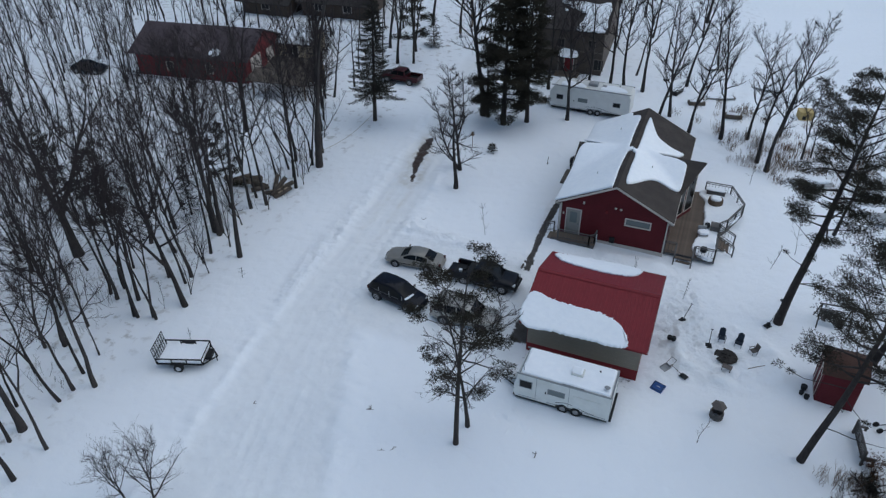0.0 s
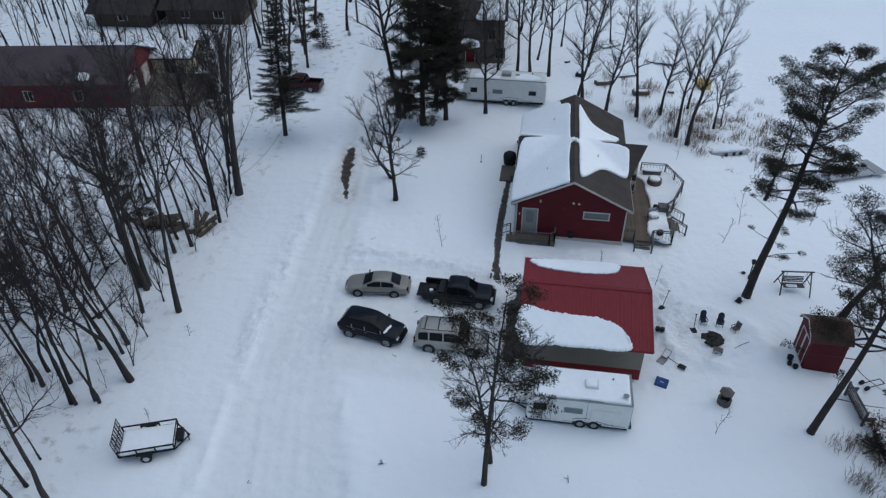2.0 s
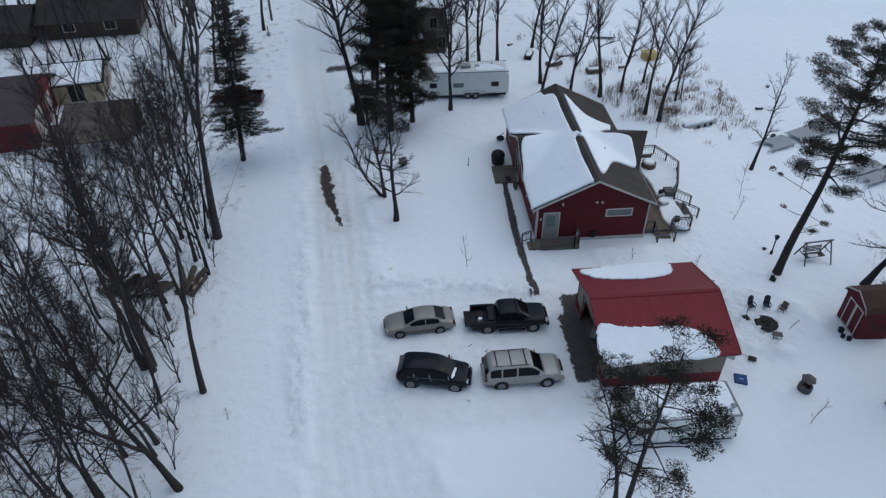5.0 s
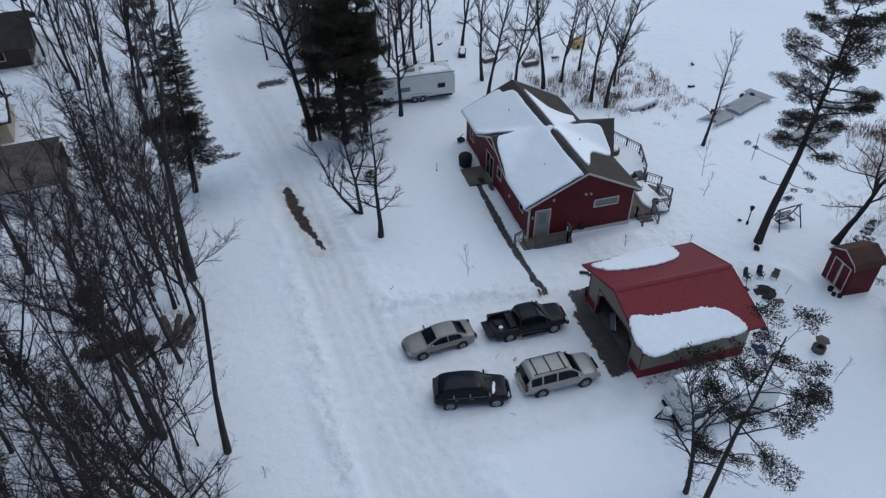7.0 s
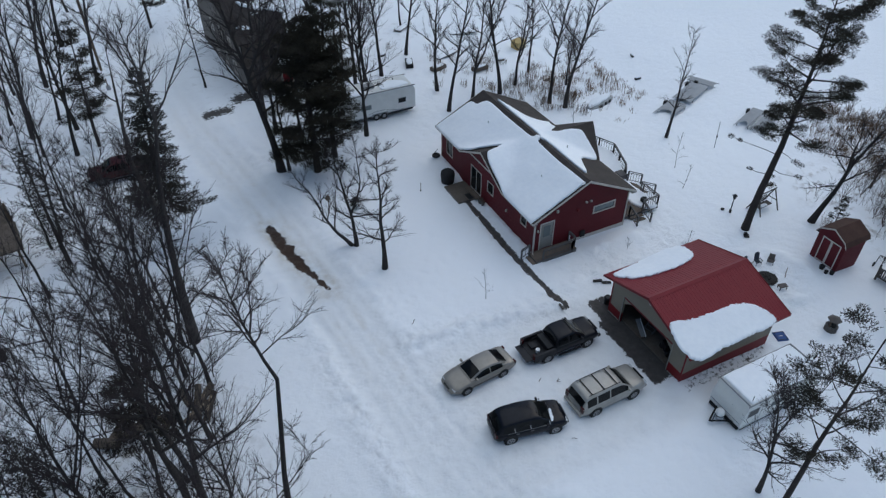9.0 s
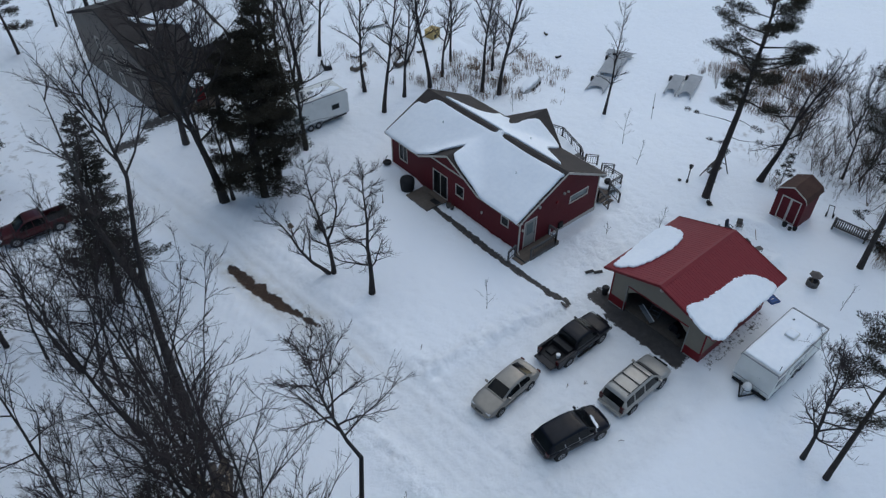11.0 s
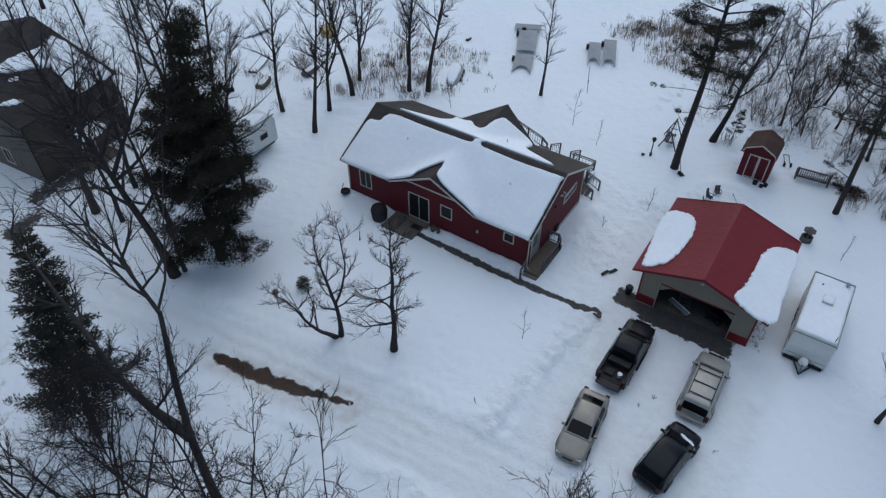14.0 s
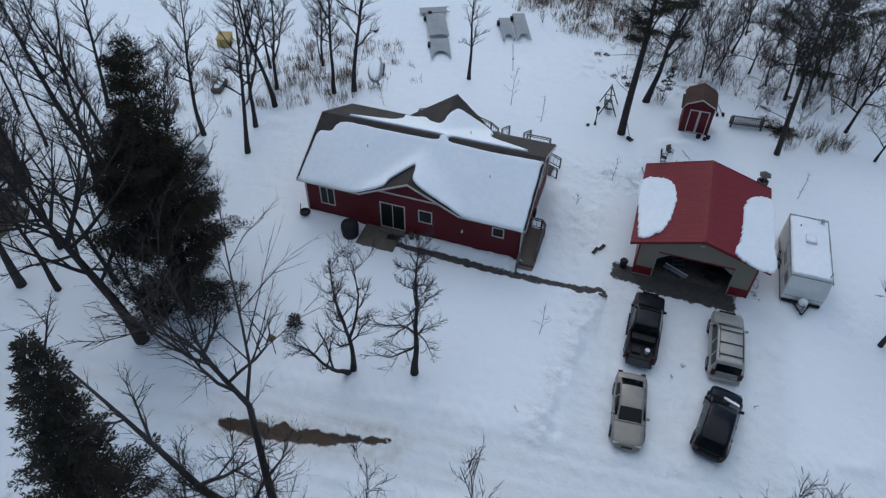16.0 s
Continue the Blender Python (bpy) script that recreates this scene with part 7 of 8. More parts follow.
set_tree(bare_kind(132, 12.0, 0.14, 0.3, 0.24, 12, (-0.05, 0.03), 0), -13.55, 29.0, "slim leafless tree beside a thick one", 77)
set_tree(bare_kind(133, 18.0, 0.33, 0.32, 0.36, 21, (0.0, 0.06), 1, 7, 8, rise=(0.25, 1.0)), -14.2, 29.2, "tall thick leafless tree beside the dense pine", 0)

set_tree(bare_kind(135, 14.0, 0.19, 0.25, 0.36, 20, (0, 0), 1, 8, 8), -5.6, 31.4, "leafless tree close to the camper", 30)
set_tree(bare_kind(136, 17.0, 0.26, 0.32, 0.33, 18, (0.02, 0), 1, 6, 7, rise=(0.25, 1.0)), -13.0, 38.7, "leafless tree before the cedar house", 30)
forked = [([Vector(p) for p in ((0, 0, -0.3), (0.1, 0.15, 2.5), (0.3, 0.5, 6.0), (0.5, 0.75, 8.9), (0.95, 1.0, 11.8), (1.6, 1.35, 14.7), (1.5, 2.3, 17.0), (1.2, 3.6, 19.2))], 0.29),
          ([Vector(p) for p in ((0.5, 0.75, 8.9), (0.05, 1.5, 10.6), (-0.2, 2.4, 12.2), (0.1, 4.4, 14.6), (0.4, 6.6, 17.0))], 0.24)]
set_tree(bare_kind(137, 18.5, 0.27, 0.72, 0.26, 11, twigs=7, subs=8, stems=forked), -24.8, 12.85, "tall forked leafless tree at the edge of the drive", 0)
kinked = [([Vector(p) for p in ((0, 0, -0.3), (0.12, 0.03, 2.0), (0.3, 0.1, 4.5), (0.7, 0.2, 8.0), (1.0, 0.3, 10.6), (0.7, 0.6, 11.6), (0.3, 0.9, 13.6), (0.1, 1.0, 15.2), (0.0, 1.1, 16.8))], 0.17)]
set_tree(bare_kind(138, 16.8, 0.17, 0.64, 0.18, 18, twigs=9, subs=8, stems=kinked), -23.1, -2.05, "kinked bare tree with a knob at the wood's edge", 0)
set_tree(bare_kind(139, 13.0, 0.19, 0.35, 0.34, 13, (-0.4, 0.12), 1, 7, 8), -23.05, -8.45, "leafless tree with a crooked foot at the wood's edge", 0)
for k, (dx, dy, ln) in enumerate(((-0.25, 0.1, (-0.12, 0.05)), (0.2, 0.2, (0.0, 0.08)), (0.3, -0.15, (0.06, -0.04)))):
    set_tree(bare_kind(140 + k, 16.5, 0.22 - 0.02 * k, 0.38, 0.28, 14, ln, 0, 7, 8), -26.7 + dx, 0.0 + dy, "one of three leafless trunks from one foot", 0, group="three trunks from one foot")
set_tree(bare_kind(145, 16.0, 0.36, 0.35, 0.34, 14, (-0.1, 0.02), 1, 6), -34.9, -6.5, "thick old leafless tree deep in the woods", 0)
set_tree(bare_kind(146, 10.0, 0.24, 0.4, 0.26, 10, (-0.03, 0)), -24.6, -20.9, "leafless tree at the wood's edge", 0)

for k, (x, y, h) in enumerate(((-12.6, 36.3, 14.0), (-9.6, 38.6, 15.0), (-11.0, 33.2, 13.0), (-5.2, 38.8, 14.5))):
    set_tree(bare_kind(160 + k, h, 0.17, 0.3, 0.28, 12, (0.03 * (k % 3 - 1), 0.02), k % 2, 4, 6, rise=(0.25, 1.0), bend=0.18), x, y, "branchy leafless tree between the camper and the cedar house", 50 * k, group="trees by the cedar house")

for k, (x, y, h) in enumerate(((-26.4, 4.2, 15.0), (-25.5, 5.2, 15.8), (-24.7, 8.6, 13.0), (-25.9, 10.2, 14.0))):
    set_tree(bare_kind(168 + k, h, 0.13, 0.34, 0.27, 14, (0.05 * (k % 3 - 1), 0.04), 1, 5, 6, rise=(0.6, 1.6)), x, y, "slender leafless tree with a fine twiggy crown", 70 * k, group="trees of the woods")

# shore trees north-east of the house
SHORE = [bare_kind(150 + i, 14.5, 0.19, 0.28, 0.23, 17, (0.01, 0), i % 2, 8, 8, rise=(0.5, 1.5)) for i in range(4)]
for i, (x, y, s) in enumerate(((3.4, 32.5, 1.0), (6.6, 33.6, 0.9), (9.8, 33.6, 1.05), (13.4, 30.0, 0.95), (14.3, 28.6, 1.08), (12.3, 34.8, 0.8), (0.5, 42.3, 1.0), (-1.6, 41.6, 1.0), (4.3, 36.8, 0.95), (17.5, 33.0, 0.62), (15.4, 37.1, 0.7), (18.3, 33.6, 0.4))):
    set_tree(SHORE[i % 4], x, y, "slim leafless tree on the brushy shore", 77 * i, s, 1.0, "leafless trees along the shore")

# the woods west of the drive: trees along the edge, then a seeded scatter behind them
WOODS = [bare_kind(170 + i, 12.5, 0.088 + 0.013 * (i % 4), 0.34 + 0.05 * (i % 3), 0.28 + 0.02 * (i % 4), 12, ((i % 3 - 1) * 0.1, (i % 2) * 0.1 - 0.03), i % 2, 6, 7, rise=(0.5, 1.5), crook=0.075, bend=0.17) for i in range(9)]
FAR = [bare_kind(180 + i, 12.5, 0.09, 0.36, 0.29, 9, ((i % 3 - 1) * 0.08, 0.03), 0, 4, 5, rise=(0.5, 1.5), crook=0.07) for i in range(6)]
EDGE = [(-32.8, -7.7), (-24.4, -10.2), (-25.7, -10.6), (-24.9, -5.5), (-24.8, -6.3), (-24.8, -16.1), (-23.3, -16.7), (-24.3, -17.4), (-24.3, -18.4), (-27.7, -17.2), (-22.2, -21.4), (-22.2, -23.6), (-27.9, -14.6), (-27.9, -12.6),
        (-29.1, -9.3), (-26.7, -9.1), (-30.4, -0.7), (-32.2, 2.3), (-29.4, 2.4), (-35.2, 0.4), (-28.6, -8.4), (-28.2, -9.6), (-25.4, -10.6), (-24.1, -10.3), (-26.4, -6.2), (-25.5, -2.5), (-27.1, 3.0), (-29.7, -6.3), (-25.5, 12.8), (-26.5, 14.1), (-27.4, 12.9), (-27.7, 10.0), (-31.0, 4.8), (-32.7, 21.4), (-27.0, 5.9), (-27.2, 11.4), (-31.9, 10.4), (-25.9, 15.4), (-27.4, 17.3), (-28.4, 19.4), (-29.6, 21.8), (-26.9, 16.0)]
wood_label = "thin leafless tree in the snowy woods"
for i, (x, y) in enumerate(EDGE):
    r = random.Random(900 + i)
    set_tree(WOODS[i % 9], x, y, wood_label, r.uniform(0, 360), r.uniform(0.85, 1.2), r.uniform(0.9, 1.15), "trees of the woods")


def scatter(count, seed, inside, apart, taken):
    r = random.Random(seed)
    out, tries = [], 0
    while len(out) < count and tries < 40000:
        tries += 1
        p = inside(r)
        if p and all((p[0] - q[0]) ** 2 + (p[1] - q[1]) ** 2 > apart ** 2 for q in taken + out):
            out.append(p)
    return out


def west_spot(r):
    x, y = r.uniform(-72, -24.2), r.uniform(-34, 60)
    if -59 < x < -33.5 and 23.5 < y < 43:
        return None
    if -66 < x < -38 and 47 < y < 62:
        return None
    if y > 14 and x > -28.5 - 0.12 * (y - 14):
        return None
    if -45 < x < -29 and 12 < y < 36 and r.random() < 0.8:
        return None
    if x < -40 and r.random() < 0.3:
        return None
    if x > -38 and y < 12 and r.random() < 0.68:
        return None
    if 2 < y < 23 and r.random() < (0.5 if x < -58 or y < 5 else 0.84 if x < -46 else 0.9):
        return None
    if y > 18 and r.random() < 0.3:
        return None
    return (x, y)


taken = EDGE + [(-34.9, -6.5), (-23.1, -2.0), (-26.7, 0), (-24.2, 23.4), (-31.2, 24.4), (-63.6, 23.6), (-62, 23), (-25.5, 7), (-29, 7)]
def joined(name, label, placed, mats=("bark", "twig")):
    """Many far trees as one mass: (kind, pose) pairs whose part meshes are laid into one mesh each."""
    for index, material in enumerate(mats):
        verts, faces, at = [], [], 0
        for kind, m in placed:
            me = kind[index][1]
            co = np.empty(len(me.vertices) * 3)
            me.vertices.foreach_get("co", co)
            mm = np.array(m)
            verts.append(co.reshape(-1, 3) @ mm[:3, :3].T + mm[:3, 3])
            faces += [tuple(v + at for v in p.vertices) for p in me.polygons]
            at += len(me.vertices)
        whole = bpy.data.meshes.new(name)
        whole.from_pydata(np.concatenate(verts).tolist(), [], faces)
        whole.materials.append(M[material])
        tagged(new(name if index == 0 else name + "_twigs", whole), label, "woods", kind="stuff")


far_trees = []
for i, (x, y) in enumerate(scatter(322, 5, west_spot, 1.25, taken)):
    r = random.Random(2000 + i)
    spin, size, tall = r.uniform(0, 360), r.uniform(0.6, 1.15), r.uniform(0.9, 1.2)
    if x < -38 or y > 30:
        far_trees.append((FAR[i % 6], plant(x, y, spin, size, tall)))
    else:
        set_tree(WOODS[i % 9], x, y, wood_label, spin, size, tall, "trees of the woods")
for i, (x, y) in enumerate(scatter(78, 6, lambda r: (r.uniform(-92, -46), r.uniform(-30, 22)), 2.2, taken)):
    far_trees.append((FAR[i % 6], plant(x, y, 47 * i, 0.85 + 0.04 * (i % 8), 1.05)))
for i, (x, y) in enumerate(scatter(70, 8, lambda r: (r.uniform(-98, -61), r.uniform(18, 74)), 2.4, taken)):
    far_trees.append((FAR[i % 6], plant(x, y, 61 * i, 0.85 + 0.04 * (i % 8), 1.05)))
for i, (x, y) in enumerate(scatter(90, 9, lambda r: (r.uniform(-140, -66), r.uniform(4, 84)), 2.6, taken)):
    far_trees.append((FAR[i % 6], plant(x, y, 37 * i, 0.9 + 0.05 * (i % 7), 1.05)))
joined("far_woods", "dense leafless woods standing in snow", far_trees)
DARK = [spruce_kind(190, 6.0, 0.09, 0.24, 0.1, 7, 0.8), pine_kind(191, 9.0, 0.13, 0.25, 0.24, 24, (0, 0), 8, 0.34, 55, "cone", 0.35)]
for i, (x, y) in enumerate(((-30.5, 1.5), (-28.6, 4.6), (-34.0, 5.5), (-33.5, -4.5), (-31.0, -12.0), (-40, -3), (-36.5, -9.5), (-39, -14))):
    set_tree(DARK[i % 2], x, y, "young dark evergreen among the bare trees", 50 * i, 0.8 + 0.07 * (i % 4), 1.0, "young evergreens in the woods")

# trees round the neighbours and along the drive to the north
NORTH = [(-26.2, 53.4, 1.0), (-42.4, 46.3, 1.1), (-46.9, 47.8, 1.1), (-35.4, 45.8, 1.0), (-56.3, 45.1, 1.2), (-53.9, 45.5, 1.1), (-32.7, 44.5, 1.0), (-38.8, 31.5, 0.9), (-16.6, 47.5, 0.9), (-3.0, 40.6, 1.0), (-1.0, 47.0, 1.0), (1.8, 52.0, 1.0), (5.0, 46.0, 0.9), (8, 54, 0.9), (-34.5, 52.5, 1.0), (-29.0, 44.5, 1.0), (-30.4, 47.2, 1.05), (-33.0, 48.4, 1.1), (-31.0, 55.0, 1.1), (-37.0, 50.5, 1.1), (-40.0, 55.5, 1.15), (-35.6, 16.6, 1.0), (-31.6, 27.6, 0.95), (-30.9, 31.2, 0.9), (-29.4, 39.8, 0.95)]
AWAY = [(-13.6, 51), (-9, 51), (-52, 56), (-63, 53), (-20.5, 62), (-21, 70), (-21.5, 78)]
NORTH += [(x, y, 1.1) for x, y in scatter(24, 17, lambda r: (r.uniform(-66, 8), r.uniform(58, 80)), 5.0, AWAY + [(-21, 59 + 3 * k) for k in range(8)])]
for i, (x, y, s) in enumerate(NORTH):
    set_tree(WOODS[(3 * i) % 9] if i % 3 else SHORE[i % 4], x, y, "tall leafless tree near the neighbouring houses", 61 * i, s, 1.1, "trees round the neighbours")
for x, y, turn, s in ((-19.0, 66.0, 0, 1.3), (-27.5, 40.5, 140, 1.25)):
    set_tree(DARK[1], x, y, "dark pine beside the drive", turn, s, 1.0, "pines along the drive")

# brushy wood on the eastern shore
EASTW = [bare_kind(210 + i, 9.5, 0.12, 0.2, 0.36, 13, (0.06 * (i - 1), 0.04), 2, rise=(0.2, 1.2), crook=0.07, bend=0.2) for i in range(3)]
EAST = [(28.0, -0.4), (27.4, 0.7), (27.8, -4.9), (32.9, -1.8), (30.1, 6.0), (26.2, -6.5), (30.5, -7.5), (36.5, -3), (33, -9.5), (27, -12), (22.5, -11.0), (36, -11), (40, -6), (41, 2), (24.5, -16), (43.5, -8), (29.4, -3.4), (31, -14), (34, 3.5), (28.5, -9.5), (25.5, -8.0)]
for i, (x, y) in enumerate(EAST):
    r = random.Random(400 + i)
    set_tree(EASTW[i % 3], x, y, "leafless tree in the brushy shore wood", r.uniform(0, 360), r.uniform(0.75, 1.15), 1.0, "trees of the shore wood")
set_tree(EASTW[1], 18.9, -12.8, "thin leafless tree apart from the shore wood", 20, 0.8)
set_tree(DARK[1], 22.6, 3.6, "low dark evergreen beside the leaning tree", 15, 0.35, 1.0)


# ---------------------------------------------------------------- brush, reeds and saplings
def stems(seed, spots, material, name, label, height, count, spread, kind="stuff", blade=False):
    """Clumps of thin stems at many spots, joined as one mass."""
    r = random.Random(seed)
    s = Skin()
    for x, y, k in spots:
        z = gz(x, y)
        for _ in range(int(count * k)):
            a, q = r.uniform(0, math.tau), r.uniform(0.1, 1)
            h = height * k * r.uniform(0.5, 1.1)
            p = Vector((x + r.gauss(0, spread * 0.5), y + r.gauss(0, spread * 0.5), z - 0.05))
            d = Vector((math.cos(a) * q * 0.45, math.sin(a) * q * 0.45, 1)).normalized()
            end = p + d * h
            if blade:
                s.blade(p, d, Vector((math.sin(a), -math.cos(a), 0)), h, 0.045)
            else:
                mid = p.lerp(end, 0.5) + Vector((r.gauss(0, 0.05), r.gauss(0, 0.05), 0))
                s.tube([p, mid, end], [0.012, 0.009, 0.004], 3)
                for _ in range(4):
                    f = r.uniform(0.35, 0.95)
                    b = p.lerp(end, f)
                    td = (d + Vector((r.gauss(0, 0.5), r.gauss(0, 0.5), 0.2))).normalized()
                    s.tube([b, b + td * h * r.uniform(0.15, 0.35)], [0.007, 0.003], 3)
    tagged(new(name, s.mesh(name, material)), label, "brush", kind=kind)


r0 = random.Random(77)
shore_spots = [(12.5 + r0.gauss(0, 2.0), 34 + r0.gauss(0, 3.2), r0.uniform(0.5, 1)) for _ in range(46)] + [(14.6 + r0.gauss(0, 1.0), 29.4 + r0.gauss(0, 0.8), r0.uniform(0.5, 1)) for _ in range(12)] + [(11 + r0.gauss(0, 3), 42 + r0.gauss(0, 4), 0.8) for _ in range(24)]
stems(301, shore_spots, "brush", "shore_brush", "thin brown brush along the shore", 1.2, 22, 0.5)
reeds = [(r0.uniform(15, 24), 33 + r0.gauss(0, 3.0), r0.uniform(0.3, 1)) for _ in range(160)] + [(35.5 + r0.gauss(0, 1.2) + 0.05 * k, 18.6 - 0.07 * k + r0.gauss(0, 1.2), r0.uniform(0.4, 1.1)) for k in range(120)] + [(r0.uniform(31, 44), r0.uniform(7, 14.5), r0.uniform(0.4, 1)) for _ in range(230)]
stems(302, reeds, "reed", "shore_reeds", "dry brown reeds on the lake shore", 1.0, 26, 0.6, blade=True)
east_brush = [(r0.uniform(24, 46), r0.uniform(-16, 9), r0.uniform(0.5, 1.1)) for _ in range(170)]
stems(303, east_brush, "thicket", "shore_thicket", "tangled brown thicket on the eastern shore", 1.9, 13, 0.9)
stems(304, [(19.6 + r0.gauss(0, 0.4), -6.3 + r0.gauss(0, 0.5), 1.0) for _ in range(5)] + [(21.9, 3.7, 1.2), (22.4, 4.2, 1)] + [(20.5 + r0.gauss(0, 1.0), -9.0 + r0.gauss(0, 1.2), 1.3) for _ in range(12)], "brush", "garden_brush", "dry shrub stems by the bench", 1.1, 14, 0.5)
under = [(r0.uniform(-46, -25), r0.uniform(-26, 16), r0.uniform(0.4, 1.1)) for _ in range(130)]
stems(305, under, "twig", "woodland_brush", "bare brush and saplings under the trees", 2.3, 5, 0.8)
THICKET = [bare_kind(330 + i, 5.0, 0.045, 0.12, 0.3, 7, (0.08 * (i - 1), 0.05), 2, 3, 5, rise=(0.6, 1.8), fork_at=(1, 3)) for i in range(4)]
clumps = [(-24.6, -1.2, 1.3), (-25.2, -3.8, 1.2), (-24.0, -4.6, 1.1), (-25.6, 1.8, 1.2), (-24.9, 4.6, 0.9), (-23.6, -7.2, 1.0), (-25.6, 10.4, 1.2), (-26.4, 8.9, 1.1), (-24.4, 9.4, 0.9), (-25.2, 11.6, 1.2), (-26.8, 16.2, 1.1), (-27.4, 18.3, 1.2), (-28.4, 20.4, 1.0)]
clumps += [(r0.uniform(-38, -24.5), r0.uniform(-26, 15), r0.uniform(0.7, 1.25)) for _ in range(10)]
SHRUB = [bare_kind(340 + i, 3.2, 0.03, 0.08, 0.42, 9, (0.1 * (i - 1), 0.0), 4, 3, 4, rise=(0.5, 1.6), fork_at=(0, 2), bend=0.2) for i in range(3)]
shrubs = [(r0.uniform(24.5, 44), r0.uniform(-13, 8), r0.uniform(0.6, 1.15)) for _ in range(62)] + [(r0.uniform(31, 42), r0.uniform(8, 17), r0.uniform(0.4, 0.8)) for _ in range(18)] + [(r0.uniform(24.5, 37), r0.uniform(-15, 3), r0.uniform(0.8, 1.4)) for _ in range(36)] + [(27.2, 1.5, 1.1), (28.4, 0.2, 1.2), (26.6, 3.0, 0.9), (25.2, -2.4, 0.9), (24.6, -5.0, 0.9), (23.4, -4.0, 0.8), (22.6, -7.5, 1.0)]
joined("shore_shrubs", "brown tangled shrubs on the eastern shore", [(SHRUB[i % 3], plant(x, y, 57 * i, k)) for i, (x, y, k) in enumerate(shrubs)], ("thicket", "thicket"))
joined("young_thicket", "thicket of bare many-stemmed saplings at the wood's edge", [(THICKET[i % 4], plant(x, y, 71 * i, k)) for i, (x, y, k) in enumerate(clumps)])
for i, (x, y, h) in enumerate(((-6.45, 7.9, 3.2), (9.3, 6.0, 2.2), (13.0, 25.3, 2.6), (11.6, -6.8, 2.4), (15.1, 12.6, 2.6), (5.6, 8.0, 1.4), (-24.3, -9.2, 2.6), (-21.3, -4.2, 1.2), (-20.6, -11.0, 1.0), (16.9, 15.5, 4.2))):
    trunk, crown = bare_tree(500 + i, h, 0.022, 0.2, 0.3, 6, ((i % 3 - 1) * 0.1, 0.05), 0, 3, 3)
    set_tree([("trunk", trunk.mesh("trunk", "twig")), ("crown", crown.mesh("crown", "twig"))], x, y, "thin bare sapling standing in the snow", 40 * i, group="saplings in the yard", name="sapling")

# ---------------------------------------------------------------- fire pit and yard things
def pit_place():
    x, y = 12.6, 1.15
    z = gz(x, y)
    pit = thing("fire_pit", "ring of dark stones with ash and charred logs", "fire pit", (x, y, z - 0.04))
    r = random.Random(8)
    for k in range(10):
        a = k * math.tau / 10 + r.uniform(-0.2, 0.2)
        bm = bmesh.new()
        bmesh.ops.create_icosphere(bm, subdivisions=2, radius=r.uniform(0.1, 0.17))
        for v in bm.verts:
            v.co = Vector((v.co.x * r.uniform(0.8, 1.2), v.co.y * r.uniform(0.8, 1.2), v.co.z * 0.6)) + Vector((0.62 * math.cos(a) * r.uniform(0.85, 1.1), 0.62 * math.sin(a) * r.uniform(0.85, 1.1), 0.03))
        part("stone", bm, "ash", pit)
    part("ash_bed", lathe([(0.74, 0.03), (0.6, 0.08), (0.2, 0.11), (0.02, 0.12)], 18), "ash", pit)
    for k in range(5):
        a = r.uniform(0, 6.3)
        part("charred_log", tubes([((0.38 * math.cos(a), 0.38 * math.sin(a), 0.12), (-0.3 * math.cos(a + 0.4), -0.3 * math.sin(a + 0.4), 0.15))], 0.05, 7), "ash", pit)


pit_place()


def lawn_chair(x, y, turn, mat, label, fold=False):
    c = thing("lawn_chair", label, "chair", (x, y, gz(x, y) - 0.03), turn, "chairs round the fire pit")
    c.scale = (0.72, 0.72, 0.72)
    m = Matrix.Rotation(radians(-14), 4, "X")
    part("seat", boxes((-0.27, 0.27, -0.26, 0.26, 0.38, 0.43), bevel=0.02), mat, c)
    back = part("backrest", boxes((-0.28, 0.28, -0.025, 0.025, 0.0, 0.62), bevel=0.02), mat, c)
    back.matrix_basis = Matrix.Translation((0, 0.27, 0.42)) @ m
    if not fold:
        top = part("back_top", lathe([(0.28, -0.02), (0.28, 0.03)], 14), mat, back)
        top.matrix_basis = Matrix.Translation((0, 0, 0.62)) @ Matrix.Rotation(radians(90), 4, "X")
    for s in (-1, 1):
        part("armrest", boxes((s * 0.31 - 0.04, s * 0.31 + 0.04, -0.28, 0.28, 0.6, 0.635), bevel=0.012), mat, c)
        for yy in (-0.24, 0.24):
            part("leg", tubes([((s * 0.29, yy, 0), (s * 0.29, yy * 0.9, 0.61))], 0.022), "steel" if fold else mat, c)


lawn_chair(12.2, 2.65, 8, "navy", "dark blue plastic chair facing the fire pit")
lawn_chair(13.3, 2.68, -12, "navy", "dark blue plastic chair facing the fire pit")
lawn_chair(14.25, 2.35, -55, "taupe", "taupe folding chair turned to the fire pit", True)


def shovel(x, y, turn, lean, label, blade="black", handle=1.25, wide=0.4):
    s = thing("snow_shovel", label, "shovel", (x, y, gz(x, y)), turn)
    tip = (0, math.sin(radians(lean)) * handle, 0.12 + math.cos(radians(lean)) * handle)
    part("handle", tubes([((0, 0, 0.08), tip)], 0.022), "black", s)
    part("grip", tubes([((-0.09, tip[1], tip[2]), (0.09, tip[1], tip[2]))], 0.022), "black", s)
    bm = bmesh.new()
    for k in range(6):
        a0, a1 = radians(-60 + 20 * k), radians(-40 + 20 * k)
        prism(bm, [(-wide / 2, -0.24 + 0.08 * k, 0.03 + 0.05 * math.cos(a0)), (wide / 2, -0.24 + 0.08 * k, 0.03 + 0.05 * math.cos(a0)), (wide / 2, -0.16 + 0.08 * k, 0.03 + 0.05 * math.cos(a1)), (-wide / 2, -0.16 + 0.08 * k, 0.03 + 0.05 * math.cos(a1))], (0, 0, 0.025))
